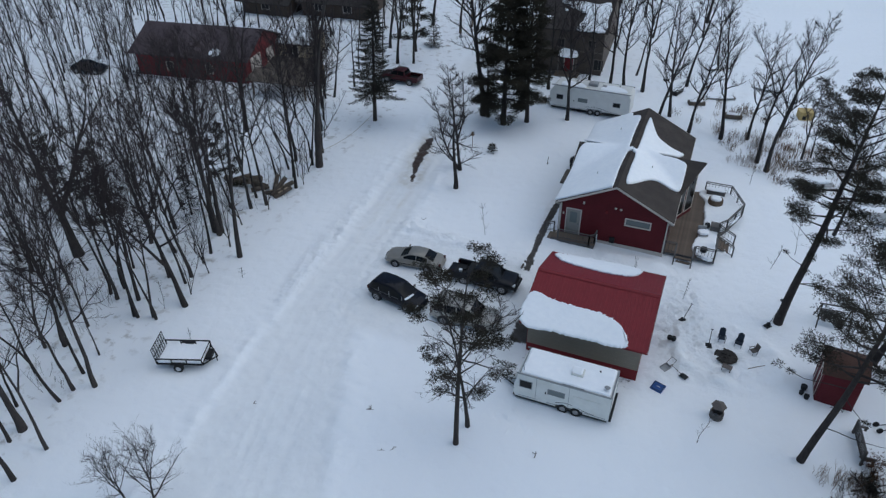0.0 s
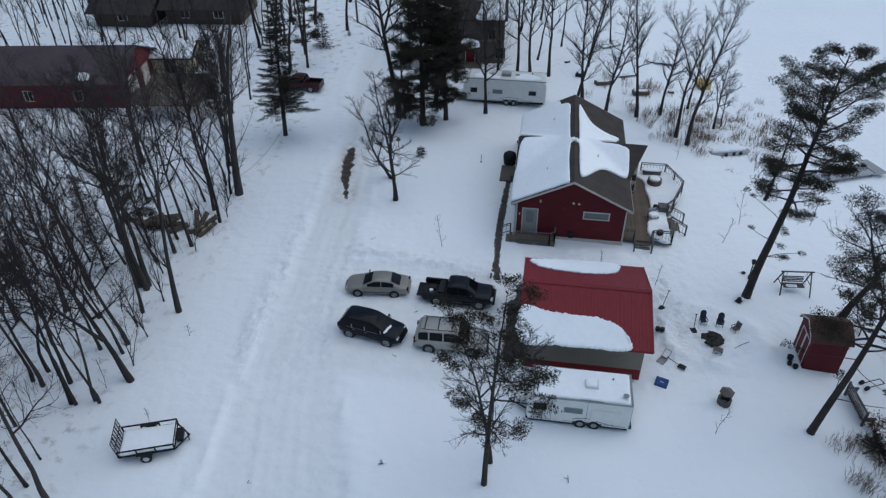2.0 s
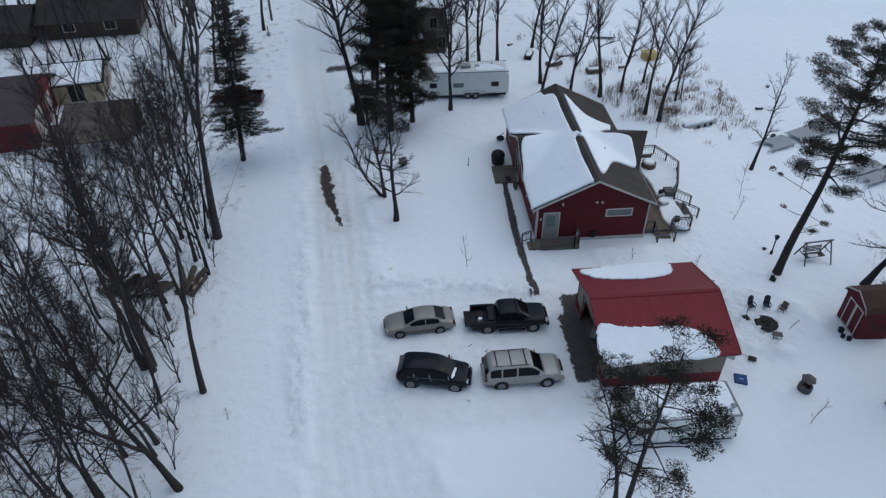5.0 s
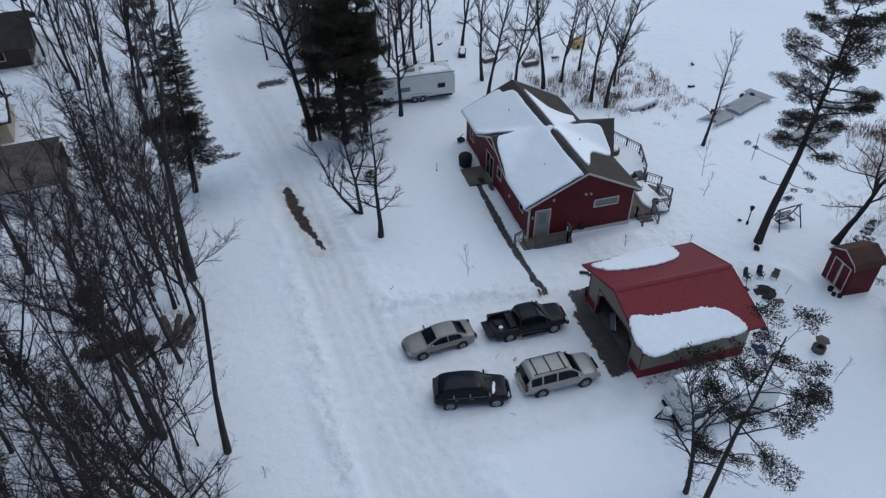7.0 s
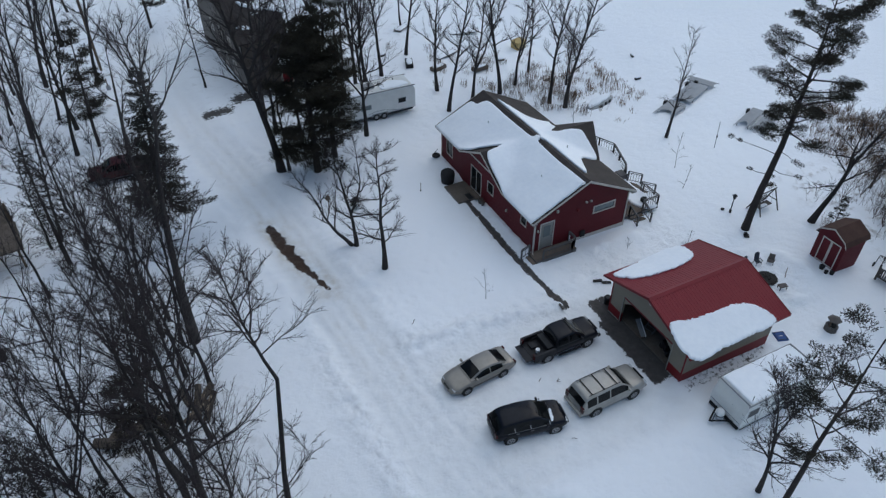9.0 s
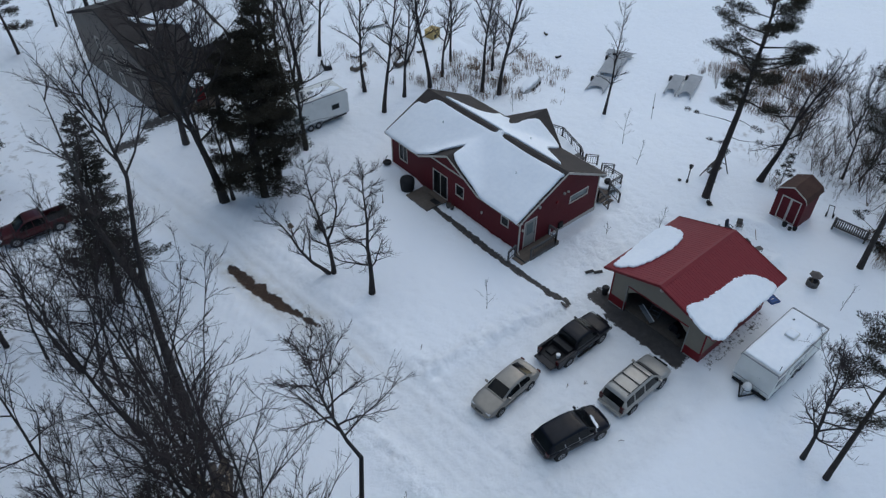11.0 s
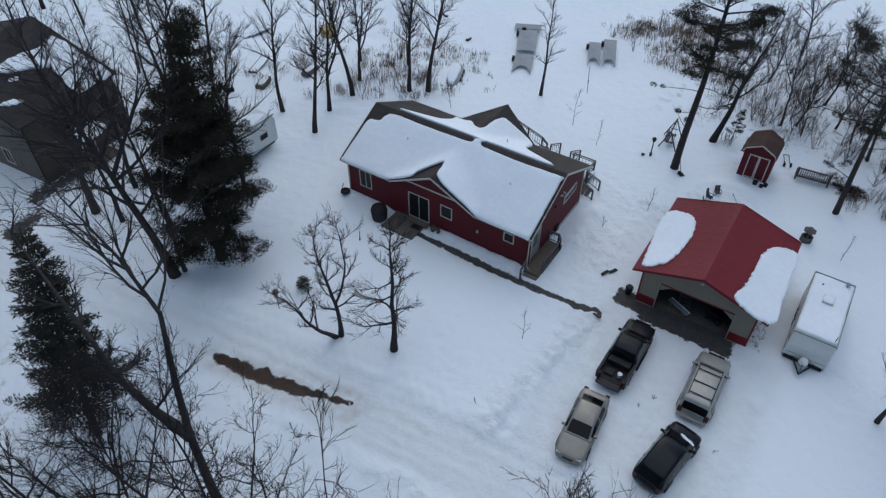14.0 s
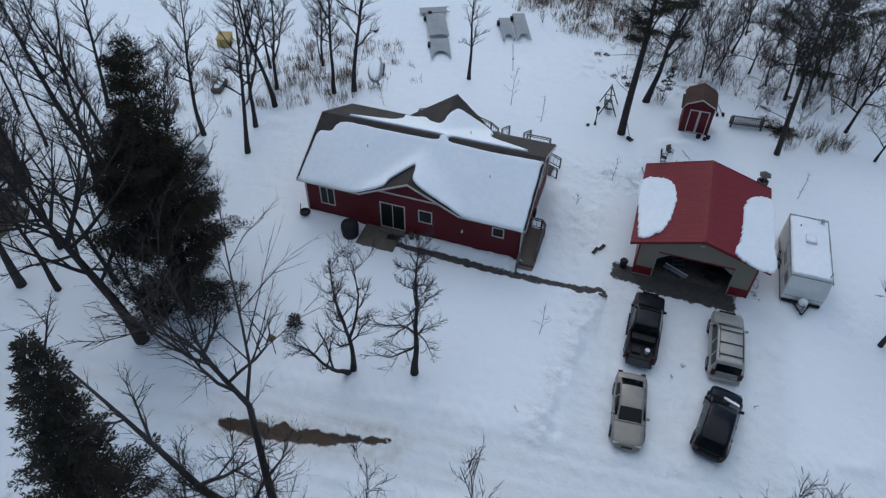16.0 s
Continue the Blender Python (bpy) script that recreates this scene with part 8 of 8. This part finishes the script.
    part("blade", bm, blade, s)


shovel(11.45, 1.72, 10, 8, "black snow shovel standing upright in the snow")
shovel(9.55, 3.55, -30, 35, "black snow shovel leaning in the snow")
shovel(15.05, 5.45, -40, 30, "black snow shovel stuck beside the pine")
shovel(10.25, -1.95, 60, 80, "black snow shovel lying in the snow", handle=1.0)
sled = thing("scoop_sled", "grey scoop sled with a bent handle in the snow", "sled", (9.1, -1.55, gz(9.1, -1.55)), -35)
part("scoop", boxes((-0.32, 0.32, -0.45, 0.35, 0.02, 0.07), (-0.32, -0.28, -0.45, 0.35, 0.07, 0.24), (0.28, 0.32, -0.45, 0.35, 0.07, 0.24), (-0.28, 0.28, 0.31, 0.35, 0.07, 0.3)), "tarp", sled)
part("handle", tubes([((-0.28, 0.33, 0.28), (-0.28, 0.95, 0.75)), ((0.28, 0.33, 0.28), (0.28, 0.95, 0.75)), ((-0.28, 0.95, 0.75), (0.28, 0.95, 0.75))], 0.02), "black", sled)
sled.scale = (0.72, 0.72, 0.6)
tub = thing("storage_tub", "blue plastic tub lid lying tilted in the snow", "tub", (8.88, -3.45, gz(8.88, -3.45) - 0.02), -18)
part("body", boxes((-0.38, 0.38, -0.38, 0.38, 0.0, 0.12), bevel=0.04), "blue", tub)
part("panel", boxes((-0.1, 0.14, -0.03, 0.03, 0.121, 0.126)), "lamp_clear", tub, "small pale streak")
part("rim", boxes((-0.34, -0.3, -0.34, 0.34, 0.121, 0.14), (0.3, 0.34, -0.34, 0.34, 0.121, 0.14), (-0.3, 0.3, -0.34, -0.3, 0.121, 0.14), (-0.3, 0.3, 0.3, 0.34, 0.121, 0.14)), "navy", tub)
for i, (x, y) in enumerate(((8.95, 0.85), (9.2, 0.65))):
    p = thing("boot_pot", "black rubber pot in the trodden snow", "pot", (x, y, gz(x, y)))
    part("body", lathe([(0.11, 0), (0.17, 0.12), (0.15, 0.3), (0.12, 0.3)], 12), "black", p)
box_ = thing("side_table", "low dark side table beside the fire pit", "table", (12.72, -0.1, gz(12.72, -0.1)), -15)
part("tabletop", boxes((-0.3, 0.3, -0.2, 0.2, 0.26, 0.31), bevel=0.012), "taupe", box_)
for sx in (-0.25, 0.25):
    for sy in (-0.15, 0.15):
        part("leg", boxes((sx - 0.02, sx + 0.02, sy - 0.02, sy + 0.02, 0, 0.26)), "black", box_)
stick = thing("poker_stick", "long stick lying in the snow near the pit", "stick", (14.5, 1.05, gz(14.5, 1.05)), 35)
part("stick", tubes([((-0.6, 0, 0.03), (0.1, 0.02, 0.06)), ((0.1, 0.02, 0.06), (0.6, -0.02, 0.08))], 0.022), "wood", stick)
x, y = 12.42, -4.38
well = thing("stone_well", "small round stone well with a grey peaked roof", "well", (x, y, gz(x, y) - 0.03))
well.scale = (0.82, 0.82, 0.82)
for k in range(11):
    a = k * math.tau / 11
    for row in range(3):
        bm = bmesh.new()
        box(bm, -0.12, 0.12, -0.08, 0.08, 0, 0.185)
        bmesh.ops.bevel(bm, geom=bm.edges[:], offset=0.03, segments=1, affect="EDGES")
        o = part("stone", bm, "stone", well)
        b = a + 0.28 * (row % 2)
        o.matrix_basis = Matrix.Translation((0.4 * math.cos(b), 0.4 * math.sin(b), 0.19 * row)) @ Matrix.Rotation(b + math.pi / 2, 4, "Z")
for s in (-1, 1):
    part("post", boxes((s * 0.36 - 0.04, s * 0.36 + 0.04, -0.04, 0.04, 0.5, 1.3)), "wood", well)
bm = bmesh.new()
ring = [bm.verts.new((0.54 * math.cos(k * math.tau / 6), 0.54 * math.sin(k * math.tau / 6), 1.22)) for k in range(6)]
low = [bm.verts.new((0.54 * math.cos(k * math.tau / 6), 0.54 * math.sin(k * math.tau / 6), 1.17)) for k in range(6)]
tip = bm.verts.new((0, 0, 1.5))
for k in range(6):
    j = (k + 1) % 6
    bm.faces.new((ring[k], ring[j], tip))
    bm.faces.new((low[k], low[j], ring[j], ring[k]))
bm.faces.new(low[::-1])
part("roof", bm, "taupe", well, "six-sided shingled cap")
part("bucket", lathe([(0.1, 0.62), (0.13, 0.84), (0.11, 0.84)], 10), "black", well)

x, y = 16.3, 8.38
lamp = thing("lamp_post", "short black lamp post standing in the snow", "lamp", (x, y, gz(x, y)))
part("pole", tubes([((0, 0, -0.2), (0, 0, 1.35))], 0.045, 10), "black", lamp)
part("lantern", lathe([(0.06, 1.33), (0.12, 1.4), (0.14, 1.6), (0.2, 1.63), (0.03, 1.78)], 10), "black", lamp)
part("base", lathe([(0.1, -0.1), (0.1, 0.25), (0.05, 0.3)], 10), "black", lamp)
rock = thing("dog_bowl", "small dark bowl on the snow", "bowl", (16.0, 8.9, gz(16.0, 8.9)))
part("bowl", lathe([(0.12, 0), (0.16, 0.1), (0.13, 0.1)], 10), "black", rock)
rock = thing("planter_pot", "dark pot at the foot of the pine", "pot", (15.1, 5.6, gz(15.1, 5.6)))
part("pot", lathe([(0.1, 0), (0.15, 0.2), (0.12, 0.2)], 10), "black", rock)


def make_swing():
    x, y = 19.2, 7.75
    s = thing("garden_swing", "dark wooden A-frame garden swing standing in snow", "swing", (x, y, gz(x, y) - 0.05), 5)
    for e in (-1.05, 1.05):
        for f in (-0.75, 0.75):
            part("frame_leg", tubes([((e, f, 0), (e * 0.92, 0, 1.75))], 0.05), "bench_wood", s)
        part("cross_brace", tubes([((e * 0.97, -0.4, 0.8), (e * 0.97, 0.4, 0.8))], 0.035), "bench_wood", s)
    part("top_beam", tubes([((-1.15, 0, 1.75), (1.15, 0, 1.75))], 0.055), "bench_wood", s)
    for k in range(5):
        part("seat_slat", boxes((-0.75, 0.75, -0.28 + 0.115 * k, -0.18 + 0.115 * k, 0.5, 0.53)), "bench_wood", s)
    for k in range(4):
        part("back_slat", boxes((-0.75, 0.75, 0.3 + 0.03 * k, 0.33 + 0.03 * k, 0.6 + 0.12 * k, 0.69 + 0.12 * k)), "bench_wood", s)
    for e in (-0.7, 0.7):
        part("chain", tubes([((e, -0.2, 0.53), (e, 0, 1.72)), ((e, 0.3, 0.6), (e, 0, 1.72))], 0.012, 4), "steel", s)
    snow_patch(rect_outline(-0.5, 0.25, -0.24, 0.05, 0.1, 0.03, 71), lambda u, v, h: (u, v, 0.53 + h), 0.04, s)


make_swing()


def make_bench():
    b = thing("slatted_bench", "long weathered slatted garden bench", "bench", (20.2, -3.25, gz(20.2, -3.25) - 0.03), -84)
    L = 2.35
    part("top_rail", boxes((-L / 2, L / 2, -0.04, 0.04, 1.08, 1.17)), "rail", b)
    part("bottom_rail", boxes((-L / 2, L / 2, -0.03, 0.03, 0.34, 0.42)), "bench_wood", b)
    me = None
    n = 15
    for k in range(n):
        m = Matrix.Translation((-L / 2 + L * (k + 0.5) / n, 0, 0.42))
        if me is None:
            o = part("slat", boxes((-0.045, 0.045, -0.012, 0.012, 0, 0.66)), "bench_wood", b)
            o.matrix_basis, me = m, o.data
        else:
            shared("slat", me, b, m)
    for e in (-L / 2, L / 2):
        part("leg", boxes((e - 0.06, e + 0.06, -0.06, 0.06, 0, 1.2)), "bench_wood", b)
        part("leg", boxes((e - 0.06, e + 0.06, 0.5, 0.6, 0, 0.66)), "bench_wood", b)
        part("armrest", boxes((e - 0.07, e + 0.07, 0.06, 0.66, 0.66, 0.71)), "bench_wood", b)
    for k in range(4):
        part("seat_slat", boxes((-L / 2, L / 2, 0.07 + 0.135 * k, 0.18 + 0.135 * k, 0.42, 0.45)), "bench_wood", b)
    snow_patch(rect_outline(-1.05, 1.05, 0.09, 0.55, 0.1, 0.02, 72), lambda u, v, h: (u, v, 0.45 + h), 0.14, b)


make_bench()

pile = thing("brush_pile", "dark pile of cut evergreen boughs beside the bench", "brush", (20.6, -6.2, gz(20.6, -6.2)))
r = random.Random(15)
s = Skin()
for k in range(90):
    a, d = r.uniform(0, 6.3), r.uniform(0.0, 0.9)
    p = Vector((d * math.cos(a), d * 1.3 * math.sin(a), r.uniform(0.02, 0.55) * (1 - d / 1.2)))
    needles(s, r, p, Vector((math.cos(a), math.sin(a), 0.2)), 14, 0.35, 0.5, 0.06)
o = new("needles", s.mesh("needles", "spruce", False))
o.parent = pile
part("wood", tubes([((-0.9, -0.4, 0.1), (0.8, 0.5, 0.35)), ((0.6, -0.9, 0.1), (-0.4, 0.9, 0.3)), ((-0.2, -1.1, 0.1), (0.3, 1.1, 0.2))], 0.045), "log", pile)
reel = thing("hand_cart", "black hand cart lying behind the shed", "cart", (22.0, -1.0, gz(22.0, -1.0)), 20)
part("frame", tubes([((-0.6, -0.2, 0.15), (0.6, -0.2, 0.3)), ((-0.6, 0.2, 0.15), (0.6, 0.2, 0.3)), ((0.6, -0.2, 0.3), (0.6, 0.2, 0.3))], 0.03), "black", reel)
part("wheel", tubes([((-0.6, -0.3, 0.18), (-0.6, -0.2, 0.18))], 0.18, 12), "rubber", reel)
part("wheel", tubes([((-0.6, 0.2, 0.18), (-0.6, 0.3, 0.18))], 0.18, 12), "rubber", reel)
for i, (x, y, rr) in enumerate(((17.35, 0.35, 0.2), (17.2, -0.15, 0.15), (17.5, -0.4, 0.17))):
    p = thing("shed_bucket", "black bucket in the drifted snow before the shed", "bucket", (x, y, gz(x, y)))
    part("body", lathe([(0.8 * rr, 0), (rr, 1.5 * rr), (0.9 * rr, 1.5 * rr)], 12), "black", p)
for i, (x, y, t) in enumerate(((1.35, 5.95, -20), (1.85, 5.6, -28))):
    p = thing("plastic_sled", "black boot tray lying on the snow", "tray", (x, y, gz(x, y)), t)
    part("tray", boxes((-0.32, 0.32, -0.11, 0.11, 0.02, 0.09), bevel=0.02), "black", p)
heater = thing("wall_box", "dark bin beside the garage corner", "bin", (0.75, 4.05, gz(0.75, 4.05)))
part("body", lathe([(0.2, 0), (0.24, 0.5), (0.26, 0.52), (0.2, 0.62)], 12), "black", heater)


# ---------------------------------------------------------------- woodpiles
def woodpile():
    r = random.Random(31)
    spots = [(-30.2, 7.2, 10), (-29.4, 7.5, -20), (-28.6, 7.3, 35), (-27.8, 7.4, -5), (-29.9, 7.7, 60), (-28.9, 6.9, 15), (-27.4, 7.0, 50), (-30.6, 7.0, -35), (-28.2, 7.7, 5)]
    for i, (x, y, a) in enumerate(spots):
        lg = thing("cut_log", "thick cut log in a tumbled heap at the wood's edge", "log", (x, y, gz(x, y) + 0.2 + 0.22 * (i % 3)), a + r.uniform(-10, 10), "logs at the wood's edge")
        rad, half = r.uniform(0.2, 0.3), r.uniform(0.5, 0.95)
        part("bark", tubes([((-half, 0, 0), (half, 0, r.uniform(-0.1, 0.2)))], rad, 10), "log", lg)
    for i, (dx, dy, turn, tip) in enumerate(((0.0, 0.1, 70, 1.1), (0.35, 0.35, 38, 0.8), (-0.45, 0.3, 110, 1.0), (0.55, -0.2, 60, 0.45), (-0.2, -0.3, 20, 0.35))):
        x, y = -25.6 + dx, 7.3 + dy
        lg = thing("split_trunk", "split trunk section leaning in a heap in the snow", "log", (x, y, gz(x, y) + 0.05), turn, "logs at the wood's edge")
        part("bark", tubes([((-0.85, 0, 0), (0.0, 0.05, 0.45 * tip)), ((0.0, 0.05, 0.45 * tip), (0.85, 0, tip))], 0.2, 9), "log", lg)
        part("split_face", boxes((-0.5, 0.5, -0.09, 0.09, -0.02, 0.02)), "log_end", lg).matrix_basis = Matrix.Translation((0.05, 0.05, 0.47 * tip + 0.2)) @ Matrix.Rotation(-math.atan2(tip, 1.7), 4, "Y")


woodpile()
rope = thing("rope_line", "pale rope strung low between two trees", "rope")
pts = [Vector((-24.95, 13.2, 1.3)).lerp(Vector((-24.25, 23.2, 1.1)), k / 12) - Vector((0, 0, 0.55 * math.sin(math.pi * k / 12))) for k in range(13)]
part("rope", tubes(list(zip(pts, pts[1:])), 0.018, 5), "rope", rope)
stake = thing("yard_stake", "thin marker stake in the lawn", "stake", (-4.95, 21.3, gz(-4.95, 21.3)))
part("stake", tubes([((0, 0, -0.1), (0.03, 0, 0.8))], 0.025), "wood", stake)
part("cap", lathe([(0.05, 0), (0.07, 0.1), (0.03, 0.14)], 8), "black", stake)
hyd = thing("bird_feeder", "small feeder on a post beside the yard trees", "feeder", (-12.65, 21.6, gz(-12.65, 21.6)))
part("post", tubes([((0, 0, -0.1), (0, 0, 1.4))], 0.03), "wood", hyd)
part("tray", boxes((-0.18, 0.18, -0.18, 0.18, 1.4, 1.46), (-0.1, 0.1, -0.1, 0.1, 1.46, 1.68), bevel=0.01), "wood", hyd)
r = random.Random(52)
for i, (x, y) in enumerate(((-6.6, -12.0), (-4.8, -14.4), (-4.2, -14.1), (3.3, -11.3), (-7.6, -4.0), (-7.0, 0.4), (-6.2, -0.2), (-11.9, 7.9), (-13.4, -14.2))):
    d = thing("fallen_twig", "tuft of dark twigs dropped on the snow", "twig", (x, y, gz(x, y)), r.uniform(0, 360), "twigs dropped on the snow")
    part("twig", tubes([((0, 0, 0.02), (r.uniform(-0.25, 0.25), r.uniform(-0.25, 0.25), r.uniform(0.02, 0.18))) for _ in range(7 if i in (0, 3) else 3)], 0.014, 4), "log", d)


# ---------------------------------------------------------------- on the ice and along the shore
def boat_canopy(x, y, turn, L, W, label, notch=0.7):
    """A grey sheet cover lying low on its frame; drifted snow bites a round notch out of its near end."""
    c = thing("canopy_cover", label, "canopy", (x, y, -1.45), turn, "boat lift covers on the ice")
    z = 0.3
    rim = [(L / 2, -W / 2), (L / 2, W / 2), (-L / 2 - 0.45, W / 2)]
    for k in range(9):
        a = math.pi / 2 - math.pi * (k + 0.5) / 9
        rim.append((-L / 2 - 0.3 + notch * 2.0 * math.cos(a), W * 0.44 * math.sin(a)))
    rim.append((-L / 2 - 0.45, -W / 2))
    bm = bmesh.new()
    prism(bm, [(u, v, z - 0.02 * (u - L / 2)) for u, v in rim], (0, 0, 0.05))
    part("cover", bm, "tarp", c)
    for px in (-L / 2 + 0.5, L / 2 - 0.3):
        for s in (-1, 1):
            part("leg", tubes([((px, s * W * 0.46, 0), (px, s * W * 0.46, z + 0.02))], 0.04), "steel", c)
    part("winch", boxes((L / 2 - 1.2, L / 2 - 0.8, W / 2 - 0.02, W / 2 + 0.25, 0.1, 0.55), bevel=0.04), "black", c)


boat_canopy(29.55, 19.15, 22, 4.4, 1.15, "grey boat lift cover lying low on the lake ice")
boat_canopy(30.5, 17.95, 21, 5.2, 1.25, "grey boat lift cover with snow biting into its end")
boat_canopy(24.0, 24.1, 22, 3.4, 1.8, "grey boat lift cover lying on the lake ice")
boat_canopy(28.3, 25.9, 24, 4.4, 1.9, "longer grey boat lift cover joined end to end with another", 0.1)
boat_canopy(30.8, 27.2, 113, 2.6, 1.1, "short grey boat lift cover set crosswise on the ice", 0.1)
pole = thing("flag_pole", "thin leaning pole standing in the lake snow", "pole", (22.8, 16.8, -1.4))
part("pole", tubes([((0, 0, -0.1), (0.15, 0.25, 2.6))], 0.025), "steel", pole)
part("bracket", boxes((0.02, 0.12, 0.05, 0.15, 1.1, 1.25)), "black", pole)


def make_boat(x, y, turn):
    b = thing("row_boat", "upturned row boat drifted over with snow", "boat", (x, y, gz(x, y)), turn)
    bm = bmesh.new()
    rings = []
    for k in range(9):
        f = k / 8
        w = 0.72 * math.sin(math.pi * min(1, 0.12 + f * 0.75)) ** 0.6
        h = 0.3 * math.sin(math.pi * (0.15 + 0.7 * f)) ** 0.5
        px = -2.0 + 4.0 * f
        rings.append([bm.verts.new((px, w * math.cos(t), h * math.sin(t))) for t in np.linspace(0, math.pi, 9)])
    for a, c in zip(rings, rings[1:]):
        for k in range(8):
            bm.faces.new((a[k], a[k + 1], c[k + 1], c[k]))
    bm.faces.new(rings[0])
    bm.faces.new(rings[-1][::-1])
    part("hull", bm, "tarp", b, smooth=True)
    for px in (-0.7, 0.1, 0.8):
        part("seat_end", boxes((px - 0.12, px + 0.12, -0.78, -0.68, 0.05, 0.35)), "black", b)
    snow_patch(smooth_outline([(-1.8, -0.1), (-0.4, -0.35), (1.2, -0.3), (1.9, 0.1), (0.8, 0.55), (-1.0, 0.5)], 6, 0.04, 90), lambda u, v, h: (u, v, 0.18 + 0.1 * math.cos(u) + h), 0.2, b)


make_boat(18.2, 28.2, 20)
hut = thing("plywood_box", "faded yellow plywood box on the shore", "box", (17.8, 43.0, gz(17.8, 43.0)), 15)
part("body", boxes((-0.7, 0.7, -0.55, 0.55, 0, 0.9), bevel=0.03), "yellow", hut)
part("opening", boxes((-0.4, 0.0, -0.565, -0.545, 0.1, 0.5)), "black", hut)
part("lid", boxes((-0.76, 0.76, -0.6, 0.6, 0.9, 0.95)), "yellow", hut)


def dock(x, y, turn, L, label):
    d = thing("dock_section", label, "dock", (x, y, gz(x, y)), turn, "dock sections on the shore")
    d.scale = (0.7, 0.7, 0.55)
    for s in (-0.55, 0.55):
        part("beam", boxes((-L / 2, L / 2, s - 0.05, s + 0.05, 0.3, 0.42)), "rail", d)
        for e in (-L / 2 + 0.2, L / 2 - 0.2):
            part("leg", tubes([((e, s, 0), (e, s, 0.9))], 0.03), "steel", d)
    n = int(L / 0.16)
    me = None
    for k in range(n):
        m = Matrix.Translation((-L / 2 + 0.16 * (k + 0.5), 0, 0.42))
        if me is None:
            o = part("board", boxes((-0.07, 0.07, -0.62, 0.62, 0, 0.04)), "deck", d)
            o.matrix_basis, me = m, o.data
        else:
            shared("board", me, d, m)
    snow_patch(rect_outline(-L / 2 + 0.1, L / 2 - 0.3, -0.6, 0.45, 0.15, 0.04, 95), lambda u, v, h: (u, v, 0.46 + h), 0.14, d)


dock(9.0, 44.0, 20, 4.5, "weathered dock section pulled onto the shore")
dock(13.8, 49.0, -10, 5.0, "weathered dock section pulled onto the shore")
dock(7.8, 53.0, 35, 4.0, "weathered dock section pulled onto the shore")
for i, (x, y, a) in enumerate(((6.6, 41.2, 20), (4.2, 43.4, 70), (10.6, 39.2, 10), (2.6, 46.8, 40), (14.0, 40.5, 0), (25.6, 31.2, 0), (28.7, 36.0, 60))):
    d = thing("shore_clutter", "dark snow-dusted gear lying on the shore", "gear", (x, y, gz(x, y)), a, "gear on the shore")
    w = 0.9 if i < 3 else 0.35
    part("body", boxes((-w, w, -0.45 * w, 0.45 * w, 0, 0.35 * w + 0.1), bevel=0.08), "black" if i % 2 else "log", d)
    snow_patch(smooth_outline([(-0.7 * w, -0.25 * w), (0.6 * w, -0.3 * w), (0.7 * w, 0.2 * w), (-0.6 * w, 0.25 * w)], 4, 0.02, 95 + i), lambda u, v, h, W=w: (u, v, 0.35 * W + 0.1 + h), 0.1, d)
pole = thing("utility_pole", "wooden utility pole beside the drive", "pole", (-25.6, 56.5, 0))
part("pole", tubes([((0, 0, -0.3), (0, 0, 9.0))], 0.14, 8), "wood", pole)
part("cross_arm", boxes((-0.9, 0.9, -0.06, 0.06, 8.2, 8.35)), "wood", pole)
mail = thing("meter_post", "short post with a pale utility box", "post", (-25.4, 51.5, 0))
part("post", boxes((-0.05, 0.05, -0.05, 0.05, -0.2, 1.2)), "wood", mail)
part("box", boxes((-0.2, 0.2, -0.12, 0.12, 0.0, 0.45), bevel=0.03), "tarp", mail)

# rust-brown dead juniper beside the bench
bush = thing("dead_juniper", "rust-brown dead juniper bush beside the bench", "bush", (20.9, -4.9, gz(20.9, -4.9)))
r = random.Random(31)
k1, k2 = Skin(), Skin()
for k in range(46):
    a, d = r.uniform(0, 6.3), r.uniform(0.1, 1.0)
    tip = Vector((0.75 * d * math.cos(a), 1.25 * d * math.sin(a), r.uniform(0.35, 1.0) * (1.15 - 0.6 * d)))
    k1.spike(Vector((0, 0, 0)), tip, 0.016)
    needles(k2, r, tip, Vector((math.cos(a), math.sin(a), 0.5)), 12, 0.3, 0.7, 0.05)
for skin, nm, mt in ((k1, "stems", "twig"), (k2, "foliage", "rust_leaf")):
    o = new(nm, skin.mesh(nm, mt, False))
    o.parent = bush
board = thing("white_board", "pale plank lying on blocks inside the open garage", "board", (0.95, 0.9, -0.24), 64)
part("board", boxes((-0.78, 0.78, -0.14, 0.14, 0.3, 0.36), bevel=0.012), "camper_grey", board)
part("edge_rail", boxes((-0.78, 0.78, -0.18, -0.142, 0.28, 0.42), bevel=0.01), "pvc", board)
part("block", boxes((-0.6, -0.45, -0.12, 0.12, 0.0, 0.298)), "wood", board)
part("block", boxes((0.45, 0.6, -0.12, 0.12, 0.0, 0.298)), "wood", board)
